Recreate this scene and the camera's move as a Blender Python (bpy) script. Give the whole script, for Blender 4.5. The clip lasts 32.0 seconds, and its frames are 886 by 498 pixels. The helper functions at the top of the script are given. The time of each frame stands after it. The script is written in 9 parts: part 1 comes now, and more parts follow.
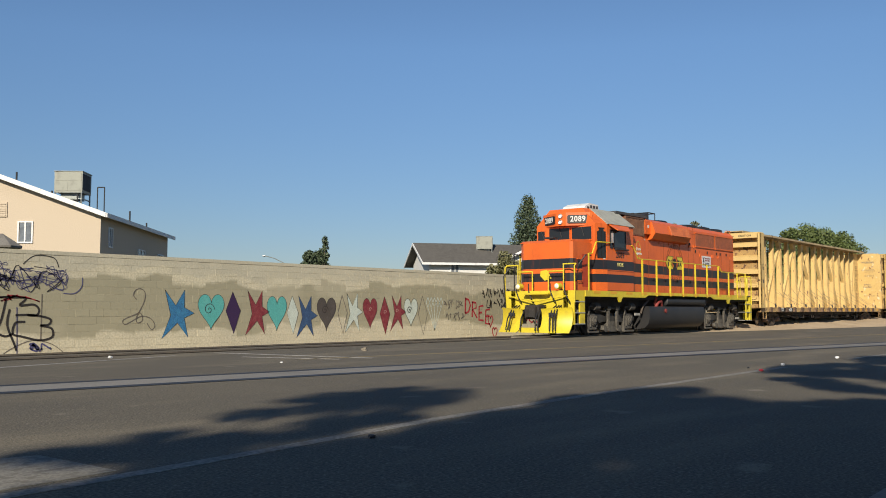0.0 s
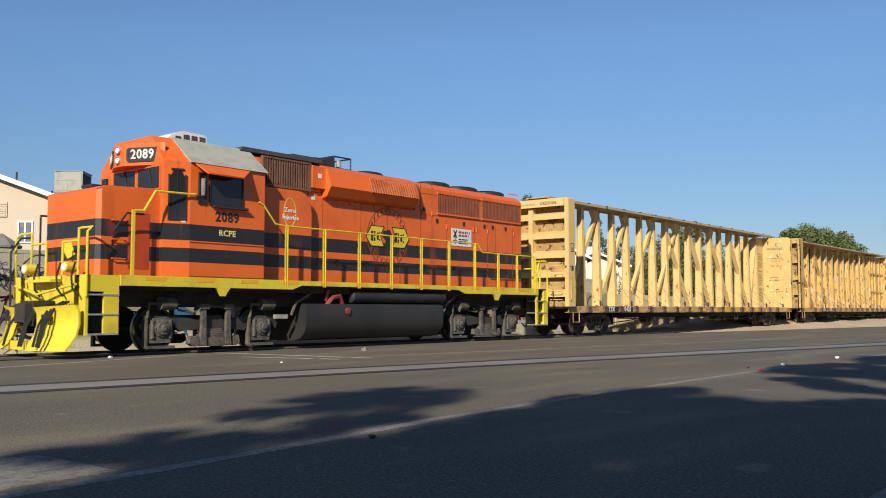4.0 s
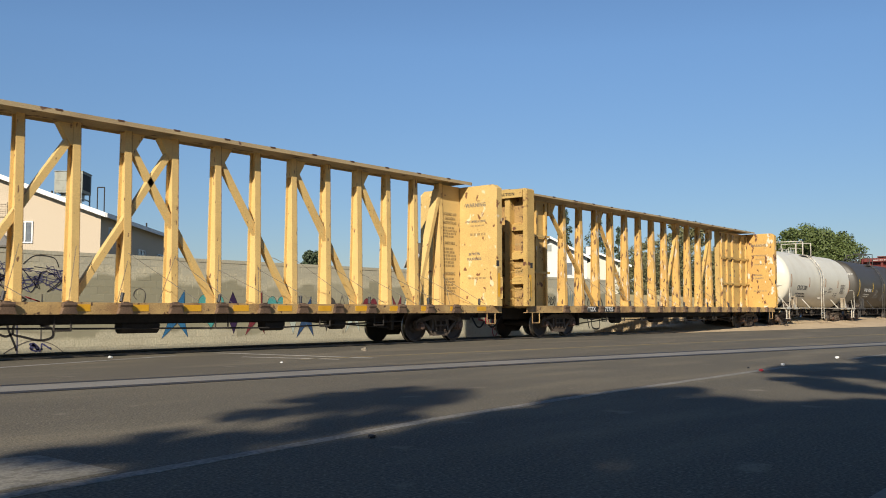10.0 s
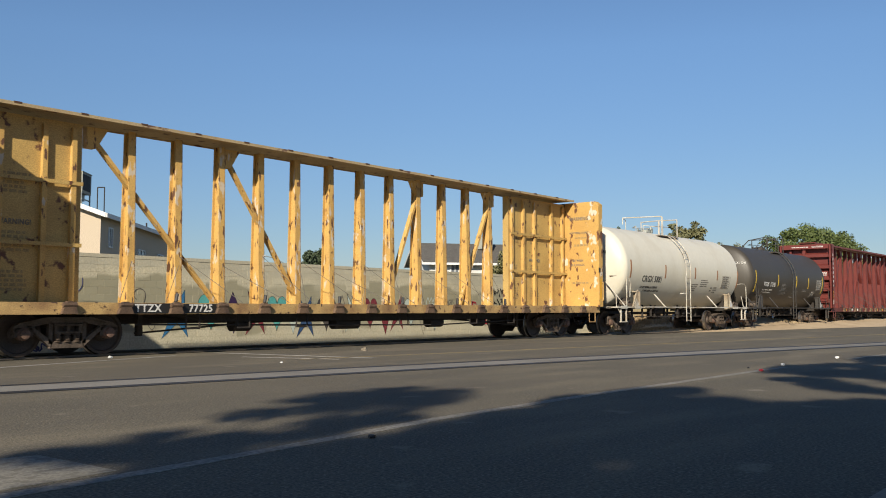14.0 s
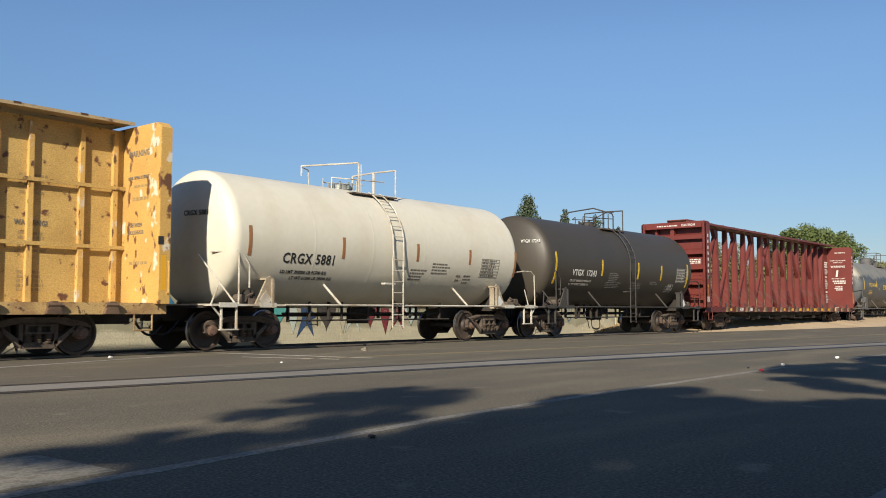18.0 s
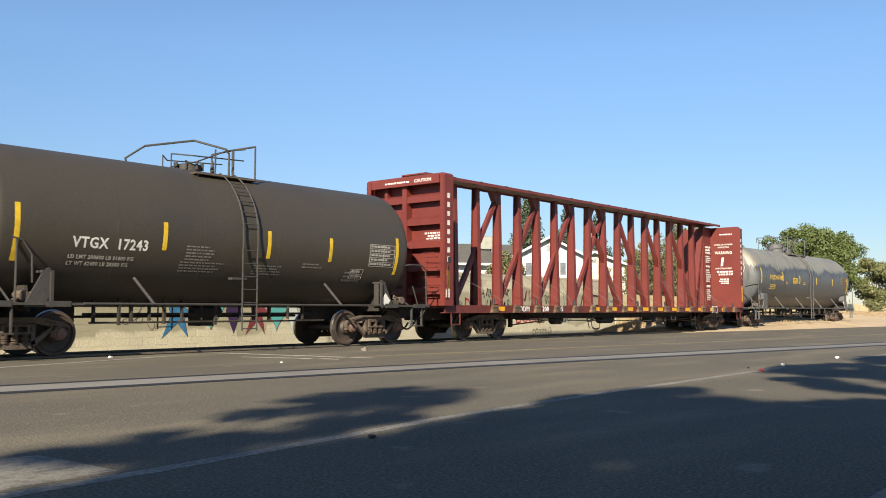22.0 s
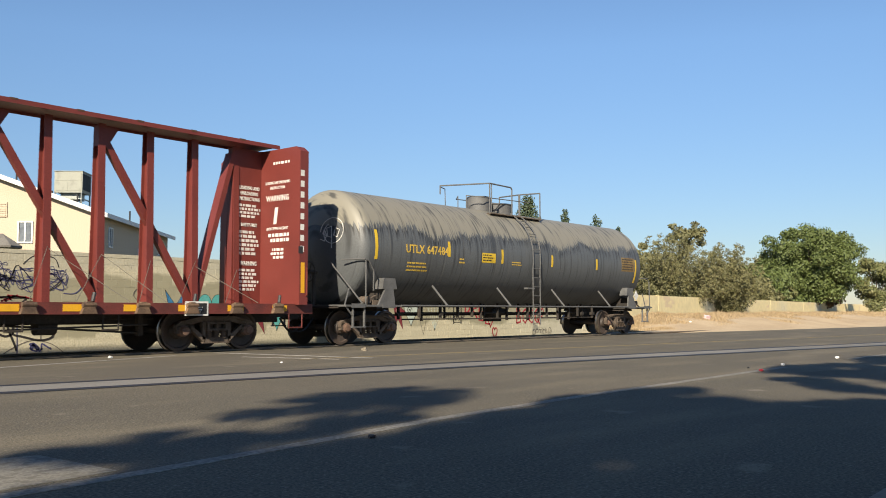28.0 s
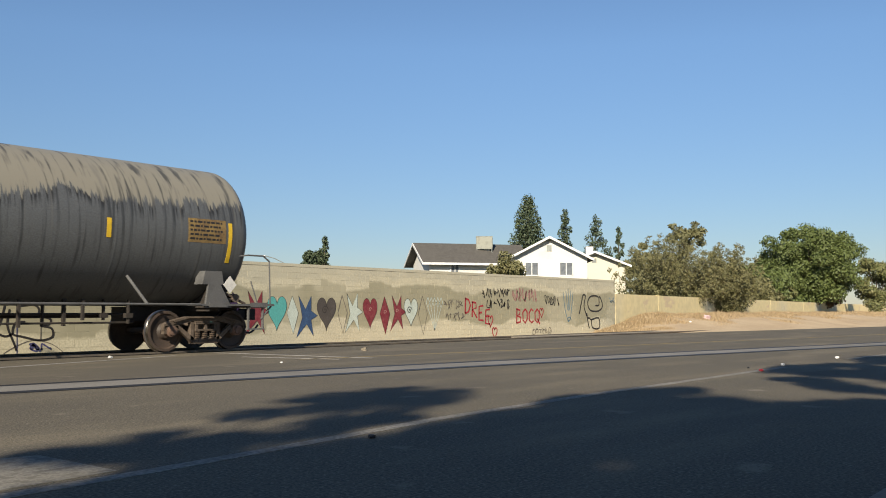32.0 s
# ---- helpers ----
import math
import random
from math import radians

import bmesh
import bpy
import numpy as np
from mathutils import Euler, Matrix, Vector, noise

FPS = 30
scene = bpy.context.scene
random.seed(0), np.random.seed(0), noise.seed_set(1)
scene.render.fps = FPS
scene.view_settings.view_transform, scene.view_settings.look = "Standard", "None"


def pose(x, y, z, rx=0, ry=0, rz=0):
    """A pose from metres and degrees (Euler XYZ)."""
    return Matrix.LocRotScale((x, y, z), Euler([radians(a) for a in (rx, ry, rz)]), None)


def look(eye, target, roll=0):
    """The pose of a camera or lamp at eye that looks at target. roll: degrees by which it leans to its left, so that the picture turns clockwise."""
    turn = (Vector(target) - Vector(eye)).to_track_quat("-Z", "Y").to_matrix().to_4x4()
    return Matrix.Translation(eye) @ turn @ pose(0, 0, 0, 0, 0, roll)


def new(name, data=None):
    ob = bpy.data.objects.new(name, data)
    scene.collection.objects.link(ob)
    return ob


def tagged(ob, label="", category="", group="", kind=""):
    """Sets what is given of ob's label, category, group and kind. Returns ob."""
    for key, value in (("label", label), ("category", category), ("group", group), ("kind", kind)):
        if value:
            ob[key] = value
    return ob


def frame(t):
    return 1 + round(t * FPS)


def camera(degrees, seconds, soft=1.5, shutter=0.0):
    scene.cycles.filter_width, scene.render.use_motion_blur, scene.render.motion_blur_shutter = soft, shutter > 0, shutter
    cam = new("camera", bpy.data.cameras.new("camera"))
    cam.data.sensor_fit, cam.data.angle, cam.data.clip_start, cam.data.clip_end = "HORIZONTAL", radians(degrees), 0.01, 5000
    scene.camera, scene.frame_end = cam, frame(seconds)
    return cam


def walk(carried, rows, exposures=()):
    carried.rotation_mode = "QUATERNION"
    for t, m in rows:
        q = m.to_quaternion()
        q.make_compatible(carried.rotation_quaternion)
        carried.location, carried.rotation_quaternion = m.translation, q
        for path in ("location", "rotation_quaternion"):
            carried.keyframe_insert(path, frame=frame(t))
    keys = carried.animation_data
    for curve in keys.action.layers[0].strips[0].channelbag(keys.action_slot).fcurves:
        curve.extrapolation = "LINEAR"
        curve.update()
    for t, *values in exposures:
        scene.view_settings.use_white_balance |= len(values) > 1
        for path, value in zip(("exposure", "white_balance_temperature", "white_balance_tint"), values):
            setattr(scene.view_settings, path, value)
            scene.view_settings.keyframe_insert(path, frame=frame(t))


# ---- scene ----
# The street camera stands still on the pavement; x runs along the track, y across it, z up from the road.
cam = camera(52.21, 32.0, soft=0.95, shutter=0.14)
EYE = (0.0, 0.0, 0.965)
AIM = (math.cos(radians(39.69)), math.sin(radians(39.69)), math.tan(radians(3.897)))
TARGET = (EYE[0] + AIM[0], EYE[1] + AIM[1], EYE[2] + AIM[2])
walk(cam, [(0.0, look(EYE, TARGET)), (32.0, look(EYE, TARGET))],
     exposures=[(0.0, 0.34, 6180, 10), (3.0, 0.4, 6060, 10), (6.0, 0.6, 6030, 10), (9.0, 0.45, 6150, 10), (13.0, 0.45, 6250, 10), (17.0, 0.53, 6250, 10), (19.0, 0.64, 6350, 10), (21.0, 0.95, 6450, 10), (23.0, 1.03, 6450, 10), (26.0, 0.84, 6450, 10), (30.0, 0.85, 6500, 10), (32.0, 0.62, 6450, 10)])

# ---- light ----
SUN_TRAVEL = Vector((2.1, 1.0, -1.31)).normalized()
world = bpy.data.worlds.new("sky")
scene.world = world
world.use_nodes = True
wn = world.node_tree.nodes
sky = wn.new("ShaderNodeTexSky")
sky.sky_type = "NISHITA"
sky.sun_disc = False
sky.sun_elevation = radians(29.4)
sky.sun_rotation = radians(244.5)
sky.air_density, sky.dust_density, sky.ozone_density = 1.0, 0.0, 3.6
wn["Background"].inputs["Strength"].default_value = 0.0707
# sky colour multiplied darker towards the horizon, to lower its brightness there
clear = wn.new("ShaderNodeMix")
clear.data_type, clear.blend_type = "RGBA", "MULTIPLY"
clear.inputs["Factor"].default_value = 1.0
horizon_dim = wn.new("ShaderNodeValToRGB")
horizon_dim.color_ramp.elements[0].color, horizon_dim.color_ramp.elements[1].color = (0.545, 0.54, 0.585, 1), (0.97, 1.02, 1.06, 1)
horizon_dim.color_ramp.elements[0].position, horizon_dim.color_ramp.elements[1].position = 0.0, 0.28
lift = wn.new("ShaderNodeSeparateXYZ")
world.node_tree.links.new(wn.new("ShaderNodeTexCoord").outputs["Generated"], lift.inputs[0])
world.node_tree.links.new(lift.outputs["Z"], horizon_dim.inputs[0])
world.node_tree.links.new(horizon_dim.outputs[0], clear.inputs["B"])
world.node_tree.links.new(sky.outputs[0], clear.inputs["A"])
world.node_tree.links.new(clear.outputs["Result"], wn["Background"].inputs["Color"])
sun_data = bpy.data.lights.new("sun", "SUN")
sun_data.energy, sun_data.angle, sun_data.color = 5.0, radians(0.8), (1.0, 0.88, 0.69)
sun = new("sun", sun_data)
sun.matrix_basis = Matrix.Translation((-20, -10, 15)) @ SUN_TRAVEL.to_track_quat("-Z", "Y").to_matrix().to_4x4()

# ---- materials ----
BASE_SCALE = 0.83


def dusty(c, base_scale=BASE_SCALE):
    """Scales every base colour down evenly, to deepen shade against sunlit surfaces."""
    return tuple(k * base_scale for k in c[:3])


def mat(name, colour, rough=0.7, metal=0.0, second=None, scale=3.0, amount=0.5, grain=40.0, bump=0.15, third=None, streak=None, spec=0.5, world_space=False, detail=6.0):
    """A painted or natural surface: base colour broken up at two scales, with fine relief."""
    m = bpy.data.materials.new(name)
    m.use_nodes = True
    nt = m.node_tree
    n, l = nt.nodes, nt.links
    bsdf = n["Principled BSDF"]
    bsdf.inputs["Roughness"].default_value = rough
    bsdf.inputs["Metallic"].default_value = metal
    bsdf.inputs["Specular IOR Level"].default_value = spec
    if world_space:
        co = n.new("ShaderNodeNewGeometry").outputs["Position"]
    else:
        co = n.new("ShaderNodeTexCoord").outputs["Object"]
    if streak:
        mp = n.new("ShaderNodeMapping")
        mp.inputs["Scale"].default_value = streak
        l.new(co, mp.inputs[0])
        co = mp.outputs[0]
    second = dusty(second or tuple(c * 0.7 for c in colour))
    colour = dusty(colour)
    big = n.new("ShaderNodeTexNoise")
    big.inputs["Scale"].default_value = scale
    big.inputs["Detail"].default_value = detail
    fine = n.new("ShaderNodeTexNoise")
    fine.inputs["Scale"].default_value = grain
    fine.inputs["Detail"].default_value = 4
    l.new(co, big.inputs["Vector"])
    l.new(co, fine.inputs["Vector"])
    ramp = n.new("ShaderNodeMapRange")
    ramp.inputs["From Min"].default_value = 0.62 - amount * 0.3
    ramp.inputs["From Max"].default_value = 0.72
    l.new(big.outputs["Fac"], ramp.inputs["Value"])
    mix = n.new("ShaderNodeMix")
    mix.data_type = "RGBA"
    mix.inputs["A"].default_value = (*colour, 1)
    mix.inputs["B"].default_value = (*second, 1)
    l.new(ramp.outputs[0], mix.inputs["Factor"])
    out = mix.outputs["Result"]
    m2 = n.new("ShaderNodeMix")
    m2.data_type = "RGBA"
    m2.blend_type = "MULTIPLY"
    m2.inputs["Factor"].default_value = 1.0
    r2 = n.new("ShaderNodeMapRange")
    r2.inputs["From Min"].default_value, r2.inputs["From Max"].default_value = 0.3, 0.7
    r2.inputs["To Min"].default_value, r2.inputs["To Max"].default_value = 1 - 0.45 * amount, 1 + 0.2 * amount
    l.new(fine.outputs["Fac"], r2.inputs["Value"])
    l.new(out, m2.inputs["A"])
    l.new(r2.outputs[0], m2.inputs["B"])
    out = m2.outputs["Result"]
    if third:
        spots = n.new("ShaderNodeTexNoise")
        spots.inputs["Scale"].default_value = scale * 4.3
        spots.inputs["Detail"].default_value = 8
        l.new(co, spots.inputs["Vector"])
        r3 = n.new("ShaderNodeMapRange")
        r3.inputs["From Min"].default_value, r3.inputs["From Max"].default_value = third[3], third[3] + 0.06
        l.new(spots.outputs["Fac"], r3.inputs["Value"])
        m3 = n.new("ShaderNodeMix")
        m3.data_type = "RGBA"
        m3.inputs["B"].default_value = (*dusty(third), 1)
        l.new(out, m3.inputs["A"])
        l.new(r3.outputs[0], m3.inputs["Factor"])
        out = m3.outputs["Result"]
    l.new(out, bsdf.inputs["Base Color"])
    if bump:
        b = n.new("ShaderNodeBump")
        b.inputs["Strength"].default_value = bump
        b.inputs["Distance"].default_value = 0.01
        l.new(fine.outputs["Fac"], b.inputs["Height"])
        l.new(b.outputs[0], bsdf.inputs["Normal"])
    return m


def stains(m, colour, lo, hi, scale=(1, 1, 1), noise=1.0, strength=1.0, detail=5.0, offset=0.0):
    """Patches of a second colour laid over a material's paint; scale stretches them into runs."""
    n, l = m.node_tree.nodes, m.node_tree.links
    bsdf = n["Principled BSDF"]
    base = bsdf.inputs["Base Color"].links[0].from_socket
    mp = n.new("ShaderNodeMapping")
    mp.inputs["Scale"].default_value = scale
    mp.inputs["Location"].default_value = (offset, offset * 0.7, offset * 0.3)
    l.new(n.new("ShaderNodeTexCoord").outputs["Object"], mp.inputs[0])
    t = n.new("ShaderNodeTexNoise")
    t.inputs["Scale"].default_value = noise
    t.inputs["Detail"].default_value = detail
    l.new(mp.outputs[0], t.inputs["Vector"])
    r = n.new("ShaderNodeMapRange")
    r.inputs["From Min"].default_value, r.inputs["From Max"].default_value = lo, hi
    r.inputs["To Max"].default_value = strength
    l.new(t.outputs["Fac"], r.inputs["Value"])
    mx = n.new("ShaderNodeMix")
    mx.data_type = "RGBA"
    mx.inputs["B"].default_value = (*dusty(colour), 1)
    l.new(r.outputs[0], mx.inputs["Factor"])
    l.new(base, mx.inputs["A"])
    l.new(mx.outputs["Result"], bsdf.inputs["Base Color"])
    return m


M_ORANGE = mat("orange_paint", (0.78, 0.148, 0.018), 0.42, second=(0.67, 0.122, 0.017), scale=1.2, amount=0.4, bump=0.04)
M_BLACK = mat("black_paint", (0.014, 0.014, 0.017), 0.5, second=(0.03, 0.028, 0.026), amount=0.5)
M_YELLOW = mat("yellow_paint", (0.76, 0.6, 0.03), 0.45, second=(0.58, 0.45, 0.04), scale=2.5, amount=0.4, third=(0.12, 0.09, 0.05, 0.72))
M_REFLECT = mat("amber_reflector", (0.8, 0.42, 0.02), 0.4, second=(0.7, 0.36, 0.02), amount=0.2)
M_UNDER = mat("grimy_underframe", (0.03, 0.026, 0.023), 0.85, second=(0.055, 0.042, 0.033), amount=0.8, grain=25)
M_TRUCK = mat("dusty_cast_steel", (0.15, 0.115, 0.088), 0.85, second=(0.085, 0.063, 0.047), amount=0.8, grain=25, bump=0.3)
M_WHEEL = mat("brown_wheel", (0.055, 0.042, 0.035), 0.65, second=(0.1, 0.068, 0.05), amount=0.8)
M_BEARING = mat("rusty_bearing", (0.26, 0.16, 0.12), 0.8, second=(0.14, 0.085, 0.06), amount=0.8)
M_TREAD = mat("polished_steel", (0.5, 0.48, 0.46), 0.3, metal=1.0, second=(0.3, 0.27, 0.25), amount=0.4)
M_GREYROOF = mat("weathered_roof_paint", (0.42, 0.42, 0.36), 0.6, second=(0.33, 0.32, 0.27), amount=0.5)
M_WHITE = mat("white_paint", (0.78, 0.78, 0.76), 0.45, second=(0.65, 0.64, 0.6), amount=0.3)
M_GLASS = mat("dark_window_glass", (0.02, 0.022, 0.025), 0.08, second=(0.03, 0.03, 0.03), amount=0.2, bump=0)
M_RUST = mat("rusty_grille", (0.11, 0.05, 0.025), 0.8, second=(0.07, 0.035, 0.02), amount=0.8)
M_FREIGHT2 = mat("faded_freight_yellow", (0.64, 0.43, 0.14), 0.62, second=(0.5, 0.32, 0.1), scale=0.9, amount=0.7, third=(0.14, 0.06, 0.035, 0.612), bump=0.1)
M_CREAM = mat("faded_cream_yellow", (0.73, 0.51, 0.195), 0.6, second=(0.64, 0.44, 0.16), scale=0.9, amount=0.35, third=(0.15, 0.07, 0.04, 0.67), bump=0.1)
M_SILL = mat("rusty_side_sill", (0.6, 0.4, 0.16), 0.75, second=(0.24, 0.13, 0.065), scale=1.8, amount=0.7, third=(0.1, 0.055, 0.035, 0.6))
M_RED = mat("oxide_red_paint", (0.185, 0.036, 0.028), 0.5, second=(0.145, 0.028, 0.022), scale=0.9, amount=0.5, bump=0.06)
M_REDDARK = mat("oxide_red_sill", (0.17, 0.035, 0.028), 0.65, second=(0.1, 0.025, 0.02), amount=0.8)
M_TANKWHITE = mat("cream_white_tank", (0.725, 0.69, 0.575), 0.42, second=(0.67, 0.625, 0.5), scale=0.35, amount=0.09, bump=0.0, grain=6)
stains(M_TANKWHITE, (0.6, 0.54, 0.41), 0.5, 0.78, (1.1, 1.0, 0.5), 0.9, 0.5)
stains(M_TANKWHITE, (0.5, 0.43, 0.3), 0.56, 0.6, (0.9, 1.0, 0.35), 0.55, 0.14, 2.0, 7.0)
stains(M_TANKWHITE, (0.34, 0.24, 0.15), 0.7, 0.85, (2.0, 2.0, 0.25), 1.6, 0.6, 6.0, 3.0)
M_TANKDARK = mat("dark_olive_tank", (0.062, 0.053, 0.04), 0.5, second=(0.048, 0.042, 0.034), scale=0.4, amount=0.6, bump=0.04)
M_INK = mat("black_lettering", (0.02, 0.02, 0.02), 0.6, amount=0.2, bump=0)
M_INKFADED = mat("faded_stencil", (0.2, 0.18, 0.15), 0.7, amount=0.6, bump=0)
M_CHALK = mat("white_lettering", (0.75, 0.74, 0.7), 0.6, amount=0.3, bump=0)
M_CONCRETE = mat("concrete", (0.24, 0.222, 0.195), 0.9, second=(0.18, 0.164, 0.143), amount=0.6, world_space=True)
M_ASPHALT = mat("asphalt", (0.172, 0.149, 0.109), 0.92, second=(0.132, 0.117, 0.09), scale=0.35, amount=1.3, grain=48, bump=0.8, world_space=True, third=(0.21, 0.184, 0.142, 0.66), spec=0.3)
stains(M_ASPHALT, (0.215, 0.183, 0.128), 0.5, 0.72, (0.35, 1.4, 1.0), 0.6, 0.8, 6.0)
stains(M_ASPHALT, (0.095, 0.084, 0.068), 0.56, 0.75, (0.25, 1.6, 1.0), 0.8, 0.7, 5.0, 11.0)
stains(M_ASPHALT, (0.3, 0.27, 0.21), 0.58, 0.66, (1.0, 1.0, 1.0), 42.0, 0.55, 2.0, 5.0)
stains(M_ASPHALT, (0.06, 0.055, 0.046), 0.58, 0.66, (1.0, 1.0, 1.0), 36.0, 0.6, 2.0, 9.0)
stains(M_ASPHALT, (0.3, 0.27, 0.22), 0.68, 0.72, (1.0, 1.0, 1.0), 14.0, 0.5, 3.0, 5.0)
M_ASPHALT_SMOOTH = mat("smooth_grey_asphalt", (0.265, 0.25, 0.225), 0.85, second=(0.2, 0.187, 0.165), scale=0.6, amount=0.7, grain=70, bump=0.25, world_space=True, spec=0.3)
M_TAR = mat("tar_joint", (0.02, 0.02, 0.022), 0.6, amount=0.5, world_space=True)
M_EDGE = mat("worn_grey_white_line", (0.3, 0.28, 0.245), 0.88, second=(0.2, 0.183, 0.153), scale=2.2, amount=1.1, grain=30, world_space=True, third=(0.16, 0.142, 0.11, 0.57))
M_LINE = mat("worn_white_line", (0.42, 0.4, 0.37), 0.85, second=(0.22, 0.2, 0.18), scale=3, amount=1.0, world_space=True, third=(0.15, 0.134, 0.11, 0.6))
M_YLINE = mat("worn_yellow_line", (0.36, 0.26, 0.09), 0.85, second=(0.2, 0.16, 0.09), scale=2, amount=1.0, world_space=True, third=(0.15, 0.134, 0.11, 0.56))
M_STOP = mat("very_worn_white_bar", (0.27, 0.25, 0.21), 0.88, second=(0.2, 0.185, 0.15), scale=2.5, amount=1.0, world_space=True, third=(0.14, 0.128, 0.102, 0.52))
M_DIRT = mat("dry_dirt", (0.62, 0.475, 0.3), 0.95, second=(0.5, 0.365, 0.22), scale=0.5, amount=0.8, bump=0.5, world_space=True)
M_RAIL = mat("rail_steel", (0.13, 0.11, 0.09), 0.6, second=(0.2, 0.165, 0.12), amount=0.6)
# unseen ground behind the walls, darkened to cut light bounced onto the house
M_DIMGROUND = mat("unseen_dim_ground", (0.11, 0.12, 0.06), 0.95, second=(0.17, 0.14, 0.085), scale=0.4, amount=0.9, world_space=True)
M_STUCCO = mat("tan_stucco", (0.6, 0.5, 0.375), 0.92, second=(0.56, 0.465, 0.345), scale=0.4, amount=0.35, grain=20, bump=0.3)
M_HOUSEWHITE = mat("white_stucco", (0.75, 0.74, 0.7), 0.9, second=(0.68, 0.66, 0.61), scale=0.5, amount=0.3, bump=0.2)
M_SHINGLE = mat("grey_shingle", (0.13, 0.12, 0.105), 0.9, second=(0.1, 0.092, 0.08), amount=0.8, grain=12, bump=0.5)
M_TRIM = mat("white_trim", (0.8, 0.8, 0.78), 0.6, amount=0.15)
M_METAL = mat("galvanised_metal", (0.33, 0.35, 0.33), 0.5, metal=0.4, second=(0.25, 0.27, 0.25), amount=0.5)
M_DARKMETAL = mat("dark_metal", (0.03, 0.03, 0.032), 0.6, amount=0.4)
M_GRAVEL = mat("pale_gravel", (0.33, 0.29, 0.22), 0.95, second=(0.24, 0.2, 0.15), scale=1.0, amount=0.8, grain=30, bump=0.7, world_space=True)

# ---- helpers ----
def part(name, bm, material, parent, label=""):
    me = bpy.data.meshes.new(name)
    bm.to_mesh(me)
    bm.free()
    me.materials.append(material)
    ob = new(name, me)
    ob.parent = parent
    if label:
        tagged(ob, label)
    return ob


def smooth(ob, angle=40):
    me = ob.data
    me.polygons.foreach_set("use_smooth", [True] * len(me.polygons))
    me.set_sharp_from_angle(angle=radians(angle))
    return ob


def thing(name, label, category, x=0, y=0, z=0, rz=0, group="", kind=""):
    ob = new(name)
    ob.matrix_basis = pose(x, y, z, 0, 0, rz)
    return tagged(ob, label, category, group, kind)


def box(bm, x0, x1, y0, y1, z0, z1):
    v = [bm.verts.new(p) for p in ((x0, y0, z0), (x1, y0, z0), (x1, y1, z0), (x0, y1, z0), (x0, y0, z1), (x1, y0, z1), (x1, y1, z1), (x0, y1, z1))]
    for f in ((0, 3, 2, 1), (4, 5, 6, 7), (0, 1, 5, 4), (1, 2, 6, 5), (2, 3, 7, 6), (3, 0, 4, 7)):
        bm.faces.new([v[i] for i in f])
    return bm


def prism(bm, pts, axis, a, b):
    """Extrude a flat outline along axis from a to b. Outline pairs: x -> (y, z), y -> (x, z), z -> (x, y)."""
    def at(p, w):
        return {"x": (w, p[0], p[1]), "y": (p[0], w, p[1]), "z": (p[0], p[1], w)}[axis]
    lo = [bm.verts.new(at(p, a)) for p in pts]
    hi = [bm.verts.new(at(p, b)) for p in pts]
    n = len(pts)
    fs = [bm.faces.new(lo[::-1]), bm.faces.new(hi)]
    for i in range(n):
        fs.append(bm.faces.new((lo[i], lo[(i + 1) % n], hi[(i + 1) % n], hi[i])))
    bmesh.ops.recalc_face_normals(bm, faces=fs)
    return bm


def rod(bm, p, q, r, seg=8, r2=None):
    p, q = Vector(p), Vector(q)
    d = q - p
    u = d.orthogonal().normalized()
    w = d.normalized().cross(u)
    r2 = r if r2 is None else r2
    a = [bm.verts.new(p + (u * math.cos(t) + w * math.sin(t)) * r) for t in [2 * math.pi * i / seg for i in range(seg)]]
    b = [bm.verts.new(q + (u * math.cos(t) + w * math.sin(t)) * r2) for t in [2 * math.pi * i / seg for i in range(seg)]]
    for i in range(seg):
        bm.faces.new((a[i], a[(i + 1) % seg], b[(i + 1) % seg], b[i]))
    bm.faces.new(a[::-1])
    bm.faces.new(b)
    return bm


def pipe(bm, pts, r, seg=6):
    for p, q in zip(pts, pts[1:]):
        rod(bm, p, q, r, seg)
    for p in pts[1:-1]:
        bmesh.ops.create_icosphere(bm, subdivisions=1, radius=r * 1.04, matrix=Matrix.Translation(p))
    return bm


def lathe(bm, profile, axis="x", seg=24, centre=(0, 0, 0)):
    """Turn a profile of (along, radius) round an axis through centre."""
    c = Vector(centre)
    rings = []
    for a, r in profile:
        ring = []
        for i in range(seg):
            t = 2 * math.pi * i / seg
            s, k = math.sin(t) * r, math.cos(t) * r
            p = {"x": (a, s, k), "y": (k, a, s), "z": (k, s, a)}[axis]
            ring.append(bm.verts.new(c + Vector(p)))
        rings.append(ring)
    for a, b in zip(rings, rings[1:]):
        for i in range(seg):
            bm.faces.new((a[i], a[(i + 1) % seg], b[(i + 1) % seg], b[i]))
    bm.faces.new(rings[0])
    bm.faces.new(rings[-1])
    bmesh.ops.recalc_face_normals(bm, faces=bm.faces)
    return bm


def B():
    return bmesh.new()


